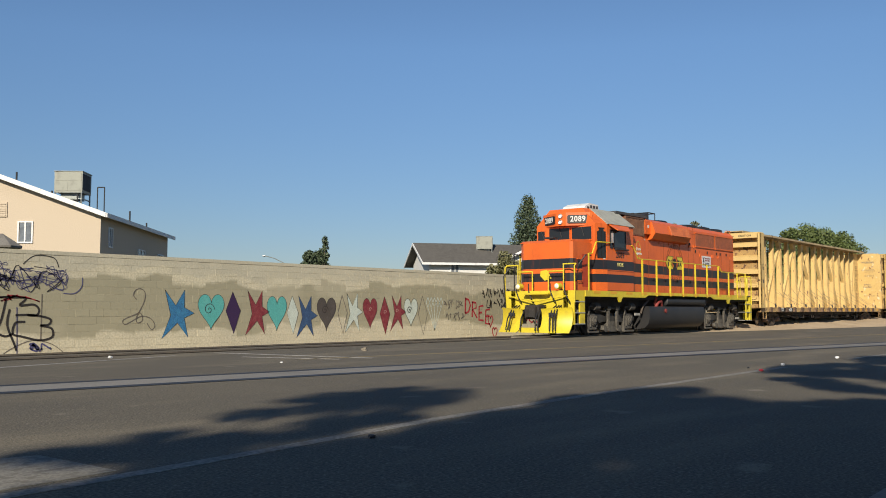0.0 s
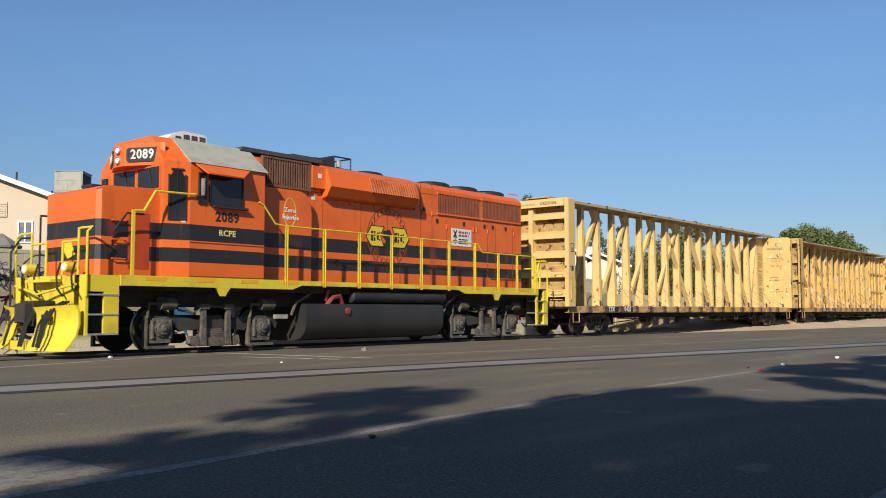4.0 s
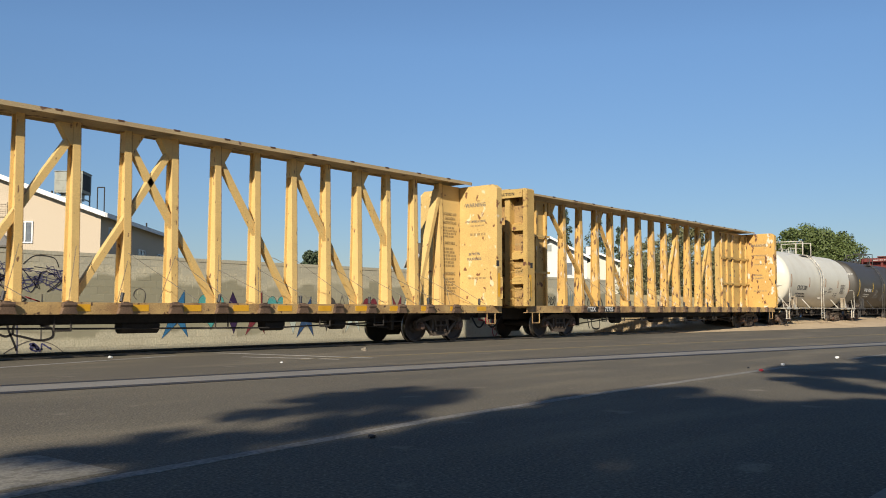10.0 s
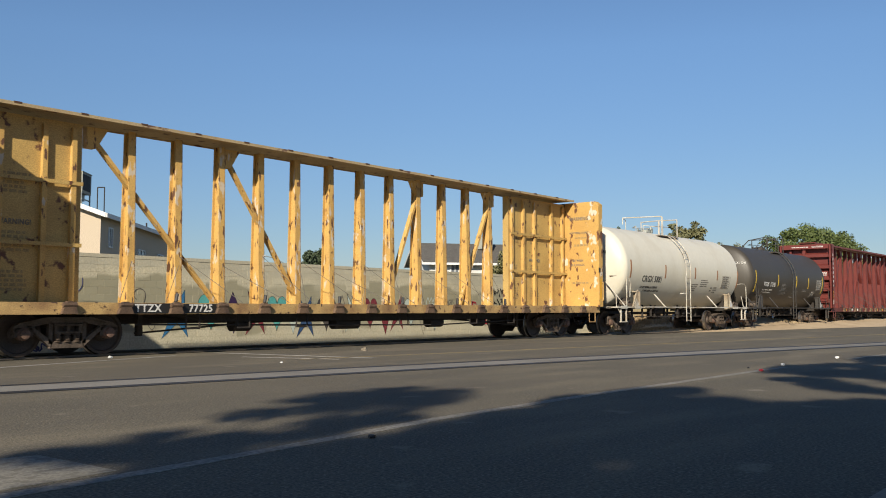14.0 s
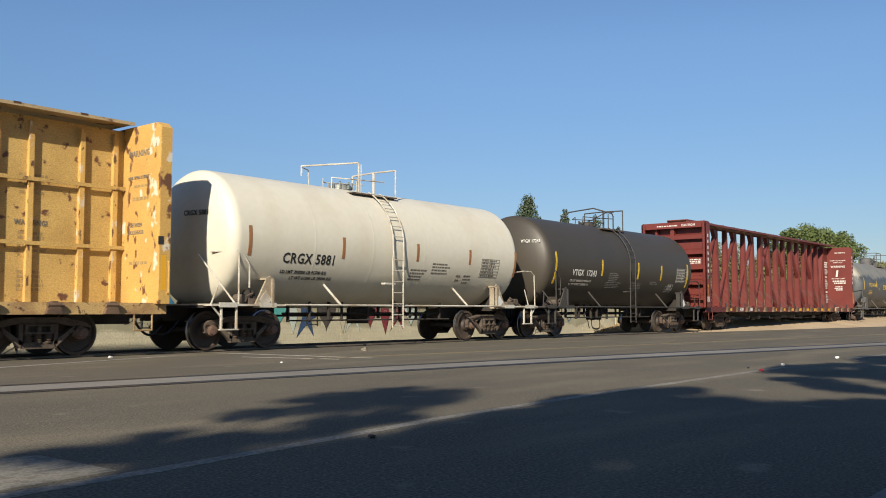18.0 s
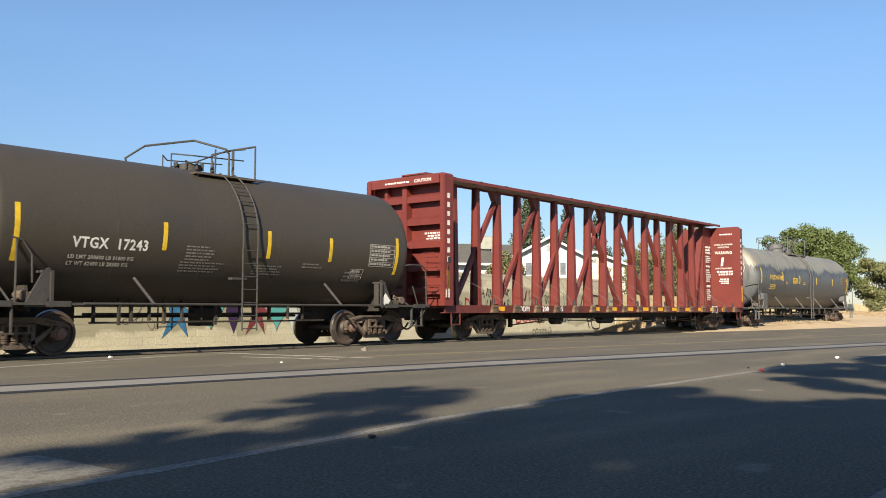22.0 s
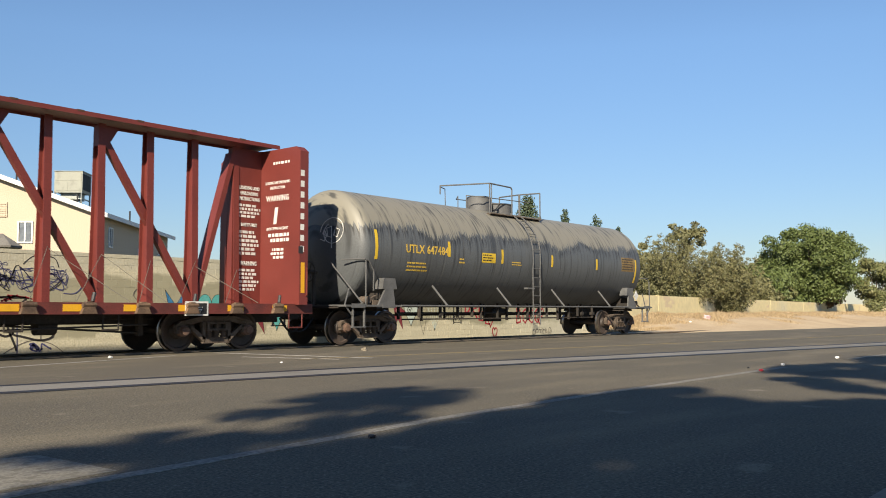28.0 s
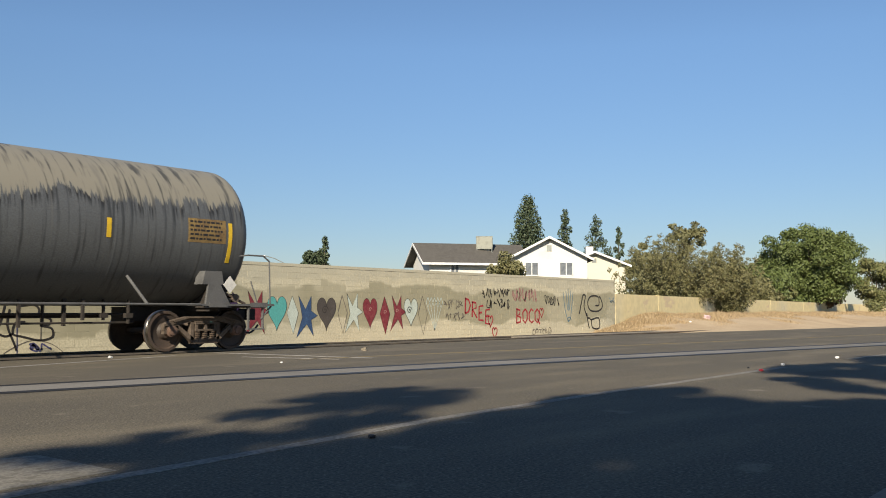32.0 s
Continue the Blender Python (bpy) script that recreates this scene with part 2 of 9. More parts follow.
def lettering(name, text, size, m, parent, material, label="", wrap=0.0, thick=0.004, squeeze=1.0):
    """Text lying in the local xz plane at pose m, facing -y. wrap: radius of a drum along x to bend it on."""
    cu = bpy.data.curves.new(name, "FONT")
    cu.body, cu.size, cu.align_x, cu.align_y, cu.resolution_u = text, size, "CENTER", "CENTER", 2
    cu.extrude = thick
    cu.space_character = 1.1
    cu.offset = size * 0.022
    tmp = bpy.data.objects.new("temp", cu)
    scene.collection.objects.link(tmp)
    me = bpy.data.meshes.new_from_object(tmp.evaluated_get(bpy.context.evaluated_depsgraph_get()))
    bpy.data.objects.remove(tmp)
    me.name = name
    for v in me.vertices:
        x, y, d = v.co
        x *= squeeze
        if wrap:
            a = y / wrap
            v.co = (x, wrap - (wrap + d) * math.cos(a), (wrap + d) * math.sin(a))
        else:
            v.co = (x, -d, y)
    me.materials.clear()
    me.materials.append(material)
    ob = new(name, me)
    ob.matrix_basis = m
    ob.parent = parent
    if label:
        tagged(ob, label)
    return ob

# ---- ground, road and track ----
TRACK_Y = 18.5
WALL_Y = 23.0
WALL_END = 41.6
LOW_SLOPE = 0.1423


def low_wall_y(x):
    return WALL_Y + LOW_SLOPE * (x - WALL_END)


def ground_z(x, y):
    """The lie of the land: flat under the road, a shallow dip before the wall, a dry bank along the low wall."""
    z = -0.03
    if y > 19.6:
        z -= 0.34 * min(1.0, (y - 19.6) / 2.6)
    if x > 30:
        bank = min(1.0, max(0.0, (x - 37.0) / 8.0)) * min(1.0, max(0.0, (y - 16.8 + 0.08 * (x - 40)) / 4.6))
        z = z * (1 - bank) + bank * (0.62 + 0.16 * noise.noise((x * 0.3, y * 0.3, 0)) + 0.06 * noise.noise((x * 1.1, y * 1.1, 3)))
    if y > 60 or x > 190:
        z = min(z, 0.3)
    return z


def ground_sheet():
    xs = [-2500, -900, -300, -120, -60, -30, -15] + [i * 1.5 for i in range(0, 20)] + [30 + i for i in range(0, 60)] + [90 + 4 * i for i in range(0, 26)] + [220, 300, 500, 1000, 2500]
    ys = [-2500, -900, -300, -120, -60, -30, -10, 0, 4, 8, 12, 15] + [16 + 0.6 * i for i in range(0, 36)] + [38, 42, 48, 55, 65, 90, 150, 300, 600, 1200, 2500]
    verts = [(x, y, ground_z(x, y)) for y in ys for x in xs]
    w = len(xs)
    faces = [(j * w + i, j * w + i + 1, (j + 1) * w + i + 1, (j + 1) * w + i) for j in range(len(ys) - 1) for i in range(w - 1)]
    me = bpy.data.meshes.new("ground")
    me.from_pydata(verts, [], faces)
    me.materials.append(M_DIRT)
    me.materials.append(M_DIMGROUND)
    # the added dim ground starts just behind the walls
    for p in me.polygons:
        c = p.center
        if c.y > (WALL_Y if c.x < WALL_END else low_wall_y(c.x)) + 0.5:
            p.material_index = 1
    ob = new("ground", me)
    smooth(ob, 60)
    return tagged(ob, "dry bare dirt ground reaching the horizon", "ground", kind="structure")


ground_sheet()


def ribbon(name, line, width, z, material, label, category, thick=0.004, parent=None, kind="structure"):
    """A flat strip of some thickness laid along a line of (x, y)."""
    bm = B()
    up, dn = [], []
    for i, (x, y) in enumerate(line):
        a = Vector(line[max(0, i - 1)])
        b = Vector(line[min(len(line) - 1, i + 1)])
        d = (b - a).normalized()
        nrm = Vector((-d.y, d.x)) * width / 2
        p = Vector((x, y))
        up.append([bm.verts.new((*(p + nrm), z + thick)), bm.verts.new((*(p - nrm), z + thick))])
        dn.append([bm.verts.new((*(p + nrm), z)), bm.verts.new((*(p - nrm), z))])
    for i in range(len(line) - 1):
        bm.faces.new((up[i][1], up[i + 1][1], up[i + 1][0], up[i][0]))
        bm.faces.new((dn[i][1], dn[i + 1][1], up[i + 1][1], up[i][1]))
        bm.faces.new((up[i][0], up[i + 1][0], dn[i + 1][0], dn[i][0]))
    ob = part(name, bm, material, parent)
    if not parent:
        tagged(ob, label, category, kind=kind)
    return ob


def road_slab():
    bm = B()
    far = [(-300, 19.4), (24, 19.4), (28, 18.6), (32.2, 17.75), (46, 16.1), (60, 14.6), (90, 11.5), (170, 4.0)]
    near = [(170, 1.22), (-300, 1.22)]
    prism(bm, far + near, "z", -0.25, 0.0)
    ob = part("road", bm, M_ASPHALT, None)
    return tagged(ob, "weathered grey-brown asphalt street in patchy shade", "road", kind="structure")


road_slab()
STRIP = [(-40, 18.6), (-12, 14.2), (5.1, 11.3), (12.2, 10.2), (17.5, 9.2), (23.5, 8.0), (34, 5.9), (46, 3.4)]
road_patch = ribbon("road_strip", STRIP, 1.12, 0.0, M_ASPHALT_SMOOTH, "smoother pale grey asphalt strip along the street", "road strip")
ribbon("tar_joint", [(x, y + 0.55) for x, y in STRIP], 0.2, 0.002, M_TAR, "", "", 0.005, road_patch)
ribbon("tar_joint", [(x, y - 0.55) for x, y in STRIP], 0.26, 0.002, M_TAR, "", "", 0.005, road_patch)
FOG = [(-20, 4.7), (-3, 4.75), (2.2, 4.81), (3.2, 4.88), (4.24, 4.99), (6.3, 5.25), (9.3, 5.38), (14.4, 5.43), (15.6, 5.42)]
ribbon("edge_line", FOG, 0.14, 0.0, M_EDGE, "worn white edge line painted on asphalt", "road marking")
ribbon("edge_line", [(19.0, 5.35), (24, 5.2), (34, 4.9)], 0.15, 0.0, M_STOP, "nearly worn-away white edge line on asphalt", "road marking")
ribbon("centre_line", [(12, 13.7), (22.45, 12.23), (32, 10.87), (40, 9.74), (60, 6.9)], 0.12, 0.0, M_YLINE, "worn yellow line painted on asphalt", "road marking")
stop_bar = B()
prism(stop_bar, [(1.2, 4.95), (2.45, 4.98), (3.0, 5.04), (2.98, 5.97), (2.76, 6.03), (1.4, 6.15)], "z", 0.0, 0.004)
tagged(part("stop_bar", stop_bar, M_STOP, None), "worn white stop bar painted on asphalt", "road marking", kind="structure")
ribbon("seam_line", [(5.0, 14.9), (7.07, 15.63), (11.31, 16.83)], 0.12, 0.0, M_LINE, "faint pale seam line in the asphalt", "road marking")
ribbon("crossing_line", [(12.7, 17.3), (13.35, 12.9)], 0.16, 0.0, M_LINE, "thin worn white line painted across the street", "road marking")
ribbon("crossing_line", [(11.94, 15.34), (12.61, 13.1)], 0.12, 0.0, M_LINE, "thin worn white line painted across the street", "road marking")

kerb_bm = B()
prism(kerb_bm, [(0.98, -0.2), (0.98, 0.13), (1.16, 0.13), (1.2, 0.1), (1.22, -0.2)], "x", -80, 120)
tagged(part("kerb", kerb_bm, M_CONCRETE, None), "pale concrete kerb beside the street", "kerb", kind="structure")
pave_bm = B()
box(pave_bm, -80, 120, -3.2, 0.976, -0.2, 0.125)
tagged(part("pavement", pave_bm, M_CONCRETE, None), "plain concrete pavement under street trees", "pavement", kind="structure")


def rail(y):
    bm = B()
    prism(bm, [(y - 0.036, 0.05), (y + 0.036, 0.05), (y + 0.036, 0.015), (y + 0.01, 0.005), (y + 0.01, -0.08), (y - 0.01, -0.08), (y - 0.01, 0.005), (y - 0.036, 0.015)], "x", -120, 220)
    return tagged(part("rail", bm, M_RAIL, None), "worn steel rail sunk in the street", "rail", group="rails of the track", kind="structure")


rail(TRACK_Y - 0.7535)
rail(TRACK_Y + 0.7535)
gravel = B()
box(gravel, 27, 220, TRACK_Y - 0.70, TRACK_Y + 0.70, -0.2, 0.02)
tagged(part("track_bed", gravel, M_GRAVEL, None), "dusty gravel and dirt packed between the rails", "track bed", kind="structure")

# ---- the block wall with its mural ----
def wall_material():
    m = mat("painted_block", (0.63, 0.585, 0.43), 0.92, second=(0.56, 0.52, 0.39), scale=0.5, amount=0.5, grain=18, bump=0.4, world_space=True)
    n, l = m.node_tree.nodes, m.node_tree.links
    bsdf = n["Principled BSDF"]
    base = bsdf.inputs["Base Color"].links[0].from_socket
    geo = n.new("ShaderNodeNewGeometry")
    sep = n.new("ShaderNodeSeparateXYZ")
    l.new(geo.outputs["Position"], sep.inputs[0])
    wob = n.new("ShaderNodeTexNoise")
    wob.inputs["Scale"].default_value = 0.55
    wob.inputs["Detail"].default_value = 1.5
    l.new(geo.outputs["Position"], wob.inputs["Vector"])
    def math_node(op, a, b=None):
        k = n.new("ShaderNodeMath")
        k.operation = op
        for i, v in enumerate((a, b)):
            if v is None:
                continue
            if isinstance(v, (int, float)):
                k.inputs[i].default_value = v
            else:
                l.new(v, k.inputs[i])
        return k.outputs[0]
    lift = math_node("MULTIPLY_ADD", wob.outputs["Fac"], 0.8)
    n[-1].inputs[2].default_value = -0.4
    # roller strokes: the edges of the cover-up paint step from stroke to stroke
    column = n.new("ShaderNodeTexWhiteNoise")
    column.noise_dimensions = "1D"
    l.new(math_node("FLOOR", math_node("MULTIPLY", sep.outputs["X"], 0.85)), column.inputs["W"])
    fray = n.new("ShaderNodeTexNoise")
    fray.inputs["Scale"].default_value = 3.5
    l.new(geo.outputs["Position"], fray.inputs["Vector"])
    lift = math_node("ADD", lift, math_node("MULTIPLY_ADD", column.outputs["Value"], 0.3))
    n[-2].inputs[2].default_value = -0.15
    lift = math_node("ADD", lift, math_node("MULTIPLY", fray.outputs["Fac"], 0.12))
    z = math_node("ADD", sep.outputs["Z"], lift)
    def band(lo, hi, soft):
        a = n.new("ShaderNodeMapRange"); a.inputs["From Min"].default_value, a.inputs["From Max"].default_value = lo - soft, lo + soft
        b = n.new("ShaderNodeMapRange"); b.inputs["From Min"].default_value, b.inputs["From Max"].default_value = hi - soft, hi + soft
        b.inputs["To Min"].default_value, b.inputs["To Max"].default_value = 1, 0
        l.new(z, a.inputs["Value"]); l.new(z, b.inputs["Value"])
        return math_node("MULTIPLY", a.outputs[0], b.outputs[0])
    def over(fac, colour, src):
        k = n.new("ShaderNodeMix"); k.data_type = "RGBA"
        k.inputs["B"].default_value = (*dusty(colour), 1)
        l.new(fac, k.inputs["Factor"]); l.new(src, k.inputs["A"])
        return k.outputs["Result"]
    out = over(math_node("MULTIPLY", band(0.5, 1.86, 0.05), 0.95), (0.345, 0.325, 0.225), base)
    out = over(math_node("MULTIPLY", band(2.12, 9.0, 0.05), 0.45), (0.44, 0.425, 0.345), out)
    block = n.new("ShaderNodeTexNoise")
    block.inputs["Scale"].default_value = 0.28
    block.inputs["Detail"].default_value = 3
    l.new(geo.outputs["Position"], block.inputs["Vector"])
    gap = n.new("ShaderNodeMapRange")
    gap.inputs["From Min"].default_value, gap.inputs["From Max"].default_value = 0.54, 0.6
    l.new(block.outputs["Fac"], gap.inputs["Value"])
    out = over(math_node("MULTIPLY", gap.outputs[0], 0.4), (0.55, 0.515, 0.39), out)
    info = n.new("ShaderNodeObjectInfo")
    isl = n.new("ShaderNodeNewGeometry")
    tone = n.new("ShaderNodeMix"); tone.data_type = "RGBA"; tone.blend_type = "MULTIPLY"
    tone.inputs["Factor"].default_value = 1.0
    r = n.new("ShaderNodeMapRange"); r.inputs["To Min"].default_value, r.inputs["To Max"].default_value = 0.95, 1.035
    l.new(math_node("FRACT", math_node("ADD", info.outputs["Random"], isl.outputs["Random Per Island"])), r.inputs["Value"])
    l.new(out, tone.inputs["A"]); l.new(r.outputs[0], tone.inputs["B"])
    l.new(tone.outputs["Result"], bsdf.inputs["Base Color"])
    return m


M_BLOCKS = wall_material()
M_MORTAR = mat("mortar", (0.53, 0.495, 0.375), 0.95, amount=0.6, world_space=True)
WALL_BASE, COURSE, BLOCK = -0.42, 0.2032, 0.4064
COURSES = 14
WALL_TOP = WALL_BASE + COURSES * COURSE + 0.1
core = B()
box(core, 3.0, WALL_END - 0.02, WALL_Y + 0.003, WALL_Y + 0.19, WALL_BASE, WALL_BASE + COURSES * COURSE)
wall = tagged(part("wall_north", core, M_MORTAR, None), "long painted concrete block wall with graffiti and a mural", "wall", kind="structure")
cap = B()
box(cap, 3.0, WALL_END, WALL_Y - 0.012, WALL_Y + 0.21, WALL_BASE + COURSES * COURSE, WALL_TOP)
part("wall_cap", cap, M_BLOCKS, wall)


def block_mesh(length):
    bm = B()
    g, c = 0.002, 0.004
    pts = [(g, g), (length - g, g), (length - g, COURSE - g), (g, COURSE - g)]
    a = [bm.verts.new((x, 0.012, z)) for x, z in pts]
    b = [bm.verts.new((x, 0.002, z)) for x, z in pts]
    d = [bm.verts.new((x + (c if x < length / 2 else -c), 0.0, z + (c if z < COURSE / 2 else -c))) for x, z in pts]
    for lo, hi in ((a, b), (b, d)):
        for i in range(4):
            bm.faces.new((lo[i], lo[(i + 1) % 4], hi[(i + 1) % 4], hi[i]))
    bm.faces.new(d)
    bmesh.ops.recalc_face_normals(bm, faces=bm.faces)
    return bm


def wall_blocks():
    bm = block_mesh(BLOCK)
    me = bpy.data.meshes.new("block")
    bm.to_mesh(me)
    bm.free()
    me.materials.append(M_BLOCKS)
    base = [tuple(v.co) for v in me.vertices]
    polys = [tuple(p.vertices) for p in me.polygons]
    verts, faces, singles = [], [], 0
    rnd = random.Random(5)
    for r in range(COURSES):
        x = 3.0 + (r % 2) * BLOCK / 2
        while x + BLOCK <= WALL_END + 0.01:
            y, z = WALL_Y + rnd.uniform(-0.004, 0.001), WALL_BASE + r * COURSE
            if 10.0 < x < 18.6 and singles < 300:
                ob = new("block", me)
                ob.location = (x, y, z)
                ob.parent = wall
                singles += 1
            else:
                k = len(verts)
                verts += [(a + x, b + y, c + z) for a, b, c in base]
                faces += [tuple(i + k for i in p) for p in polys]
            x += BLOCK
    rest = bpy.data.meshes.new("blocks")
    rest.from_pydata(verts, [], faces)
    rest.materials.append(M_BLOCKS)
    ob = new("blocks", rest)
    ob.parent = wall
    tagged(ob, "rows of painted concrete blocks", kind="stuff")


# the lower wall that runs on beyond the corner
def low_wall():
    bm = B()
    x0, x1 = WALL_END + 0.05, 190.0
    a = Vector((x0, low_wall_y(x0)))
    b = Vector((x1, low_wall_y(x1)))
    d = (b - a).normalized()
    nrm = Vector((-d.y, d.x))
    prism(bm, [tuple(a), tuple(b), tuple(b + nrm * 0.2), tuple(a + nrm * 0.2)], "z", -0.5, 1.83)
    ob = tagged(part("wall_low", bm, M_LOWWALL, None), "low patch-painted block wall behind a dry bank", "wall", kind="structure")
    n = 9
    for i in range(n):
        x = x0 + 7.0 + i * 15.0
        bm = B()
        box(bm, -0.2, 0.2, -0.012, 0.25, -0.4, 1.845)
        p = part("pilaster", bm, M_LOWWALL, ob)
        p.matrix_basis = pose(x, low_wall_y(x), 0, 0, 0, math.degrees(math.atan(LOW_SLOPE)))
    return ob


M_LOWWALL = mat("patchy_cream_wall", (0.92, 0.78, 0.44), 0.92, second=(0.7, 0.69, 0.56), scale=0.14, amount=0.25, grain=3, bump=0.0, world_space=True, detail=2)
stains(M_LOWWALL, (0.6, 0.4, 0.36), 0.63, 0.68, (0.4, 0.4, 1.6), 1.2, 0.35, 5.0, 2.0)
low_wall()


# ---- houses ----
def gable_roof(bm, length, width, eave, rise, over=0.35, thick=0.14):
    """Ridge along x from 0 to length; the span runs along y from 0 to width."""
    k = rise / (width / 2)
    for s in (0, 1):
        y_eave = -over if s == 0 else width + over
        z_eave = eave - over * k
        pts = [(y_eave, z_eave), (width / 2, eave + rise), (width / 2, eave + rise + thick), (y_eave, z_eave + thick)]
        prism(bm, pts, "x", -over, length + over)
    return bm


def barge(bm, x, width, eave, rise, over=0.35, deep=0.2):
    k = rise / (width / 2)
    for s in (0, 1):
        y_e = -over if s == 0 else width + over
        z_e = eave - over * k
        pts = [(y_e, z_e - 0.04), (width / 2, eave + rise - 0.04), (width / 2, eave + rise + deep), (y_e, z_e + deep)]
        prism(bm, pts, "x", x - 0.04, x)
    return bm


def house_wall(bm, length, width, eave, rise):
    prism(bm, [(0, -0.4), (width, -0.4), (width, eave), (width / 2, eave + rise), (0, eave)], "x", 0, length)
    return bm


M_BLIND = mat("window_glass_with_blinds", (0.2, 0.22, 0.24), 0.15, second=(0.12, 0.13, 0.15), amount=0.5, bump=0)


def sash(parent, m, w, h, material_frame=None, panes=2):
    """A window in the local xz plane facing -y, its frame proud of the wall."""
    bm = B()
    f = 0.07
    for x0, x1, z0, z1 in ((-w / 2, w / 2, 0, f), (-w / 2, w / 2, h - f, h), (-w / 2, -w / 2 + f, f, h - f), (w / 2 - f, w / 2, f, h - f), (-f / 2, f / 2, f, h - f)):
        box(bm, x0, x1, -0.06, 0.0, z0, z1)
    win = part("window", bm, material_frame or M_TRIM, parent)
    win.matrix_basis = m
    for s in (-1, 1):
        g = B()
        box(g, min(0, s * (w / 2 - f)) + f / 2, max(0, s * (w / 2 - f)) - f / 2, -0.025, -0.005, f, h - f)
        part("pane", g, M_BLIND, win)
    return win


M_COOLER = mat("weathered_cooler_sheet", (0.33, 0.335, 0.28), 0.6, metal=0.1, second=(0.26, 0.26, 0.22), amount=0.25)


def rooftop_cooler(x, y, z, rz, label):
    t = thing("rooftop_cooler", label, "air conditioner", x, y, z, rz)
    bm = B()
    box(bm, -0.7, 0.7, -0.7, 0.7, 0.45, 1.5)
    part("cabinet", bm, M_COOLER, t)
    for i in range(9):
        bm = B()
        box(bm, -0.6 + i * 0.13, -0.54 + i * 0.13, -0.725, -0.702, 0.58, 1.4)
        part("louvre", bm, M_DARKMETAL, t)
    for y0, y1, z0, z1 in ((-0.64, -0.03, 0.52, 0.98), (0.03, 0.64, 0.52, 0.98), (-0.64, 0.64, 1.03, 1.45)):
        bm = B()
        box(bm, -0.715, -0.702, y0, y1, z0, z1)
        part("side_panel", bm, M_COOLER, t)
    bm = B()
    box(bm, -0.73, 0.73, -0.73, 0.73, 1.5, 1.54)
    part("lid", bm, M_COOLER, t)
    bm = B()
    for sx in (-0.65, 0.65):
        for sy in (-0.65, 0.65):
            rod(bm, (sx, sy, -0.5), (sx, sy, 0.45), 0.04)
    box(bm, -0.45, 0.45, -0.45, 0.45, 0.1, 0.45)
    for z in (0.1, 0.42):
        box(bm, -0.7, 0.7, -0.68, -0.62, z, z + 0.05)
        box(bm, -0.68, -0.62, -0.7, 0.7, z, z + 0.05)
    part("stand", bm, M_METAL, t)
    return t


def tan_house():
    h = thing("tan_house", "two-storey tan stucco house with white fascia and low gable roof", "house", 23.7, 41.9, 0, 43.4)
    L, W, E, R = 14.0, 12.4, 5.75, 2.25
    part("wall", house_wall(B(), L, W, E, R), M_STUCCO, h)
    part("roof", gable_roof(B(), L, W, E, R), M_SHINGLE, h)
    bm = barge(B(), -0.36, W, E, R)
    box(bm, -0.35, L + 0.35, -0.42, -0.36, E - 0.16, E + 0.06)
    part("fascia", bm, M_TRIM, h)
    sash(h, pose(0, 3.65, 4.3, 0, 0, -90), 0.75, 1.1)
    sash(h, pose(1.6, 0, 4.2, 0, 0, 0), 0.7, 1.05)
    sash(h, pose(7.6, 0, 3.0, 0, 0, 0), 1.5, 1.5)
    sash(h, pose(12.0, 0, 3.0, 0, 0, 0), 1.5, 1.5)
    bm = B()
    box(bm, -0.05, 0.0, 4.55, 5.15, 5.6, 6.35)
    for i in range(6):
        box(bm, -0.08, -0.05, 4.6, 5.1, 5.65 + i * 0.115, 5.72 + i * 0.115)
    part("gable_vent", bm, M_STUCCO, h)
    for x, y, z, t in ((0.6, 4.4, 7.2, 0.75), (1.0, 1.5, 6.2, 0.7), (0.5, 2.6, 6.5, 0.5), (8.0, 0.8, 5.9, 0.9), (11.0, 0.6, 5.8, 0.6), (3, 2, 6.3, 0.6)):
        bm = B()
        rod(bm, (x, y, z - 0.2), (x, y, z + t), 0.05)
        part("vent_pipe", bm, M_DARKMETAL, h)
    bm = B()
    for y in (0.25, 0.6):
        rod(bm, (1.3, y, 5.6), (1.3, y, 7.3), 0.03)
    rod(bm, (1.3, 0.25, 7.3), (1.3, 0.6, 7.3), 0.03)
    part("roof_ladder", bm, M_DARKMETAL, h)
    return h


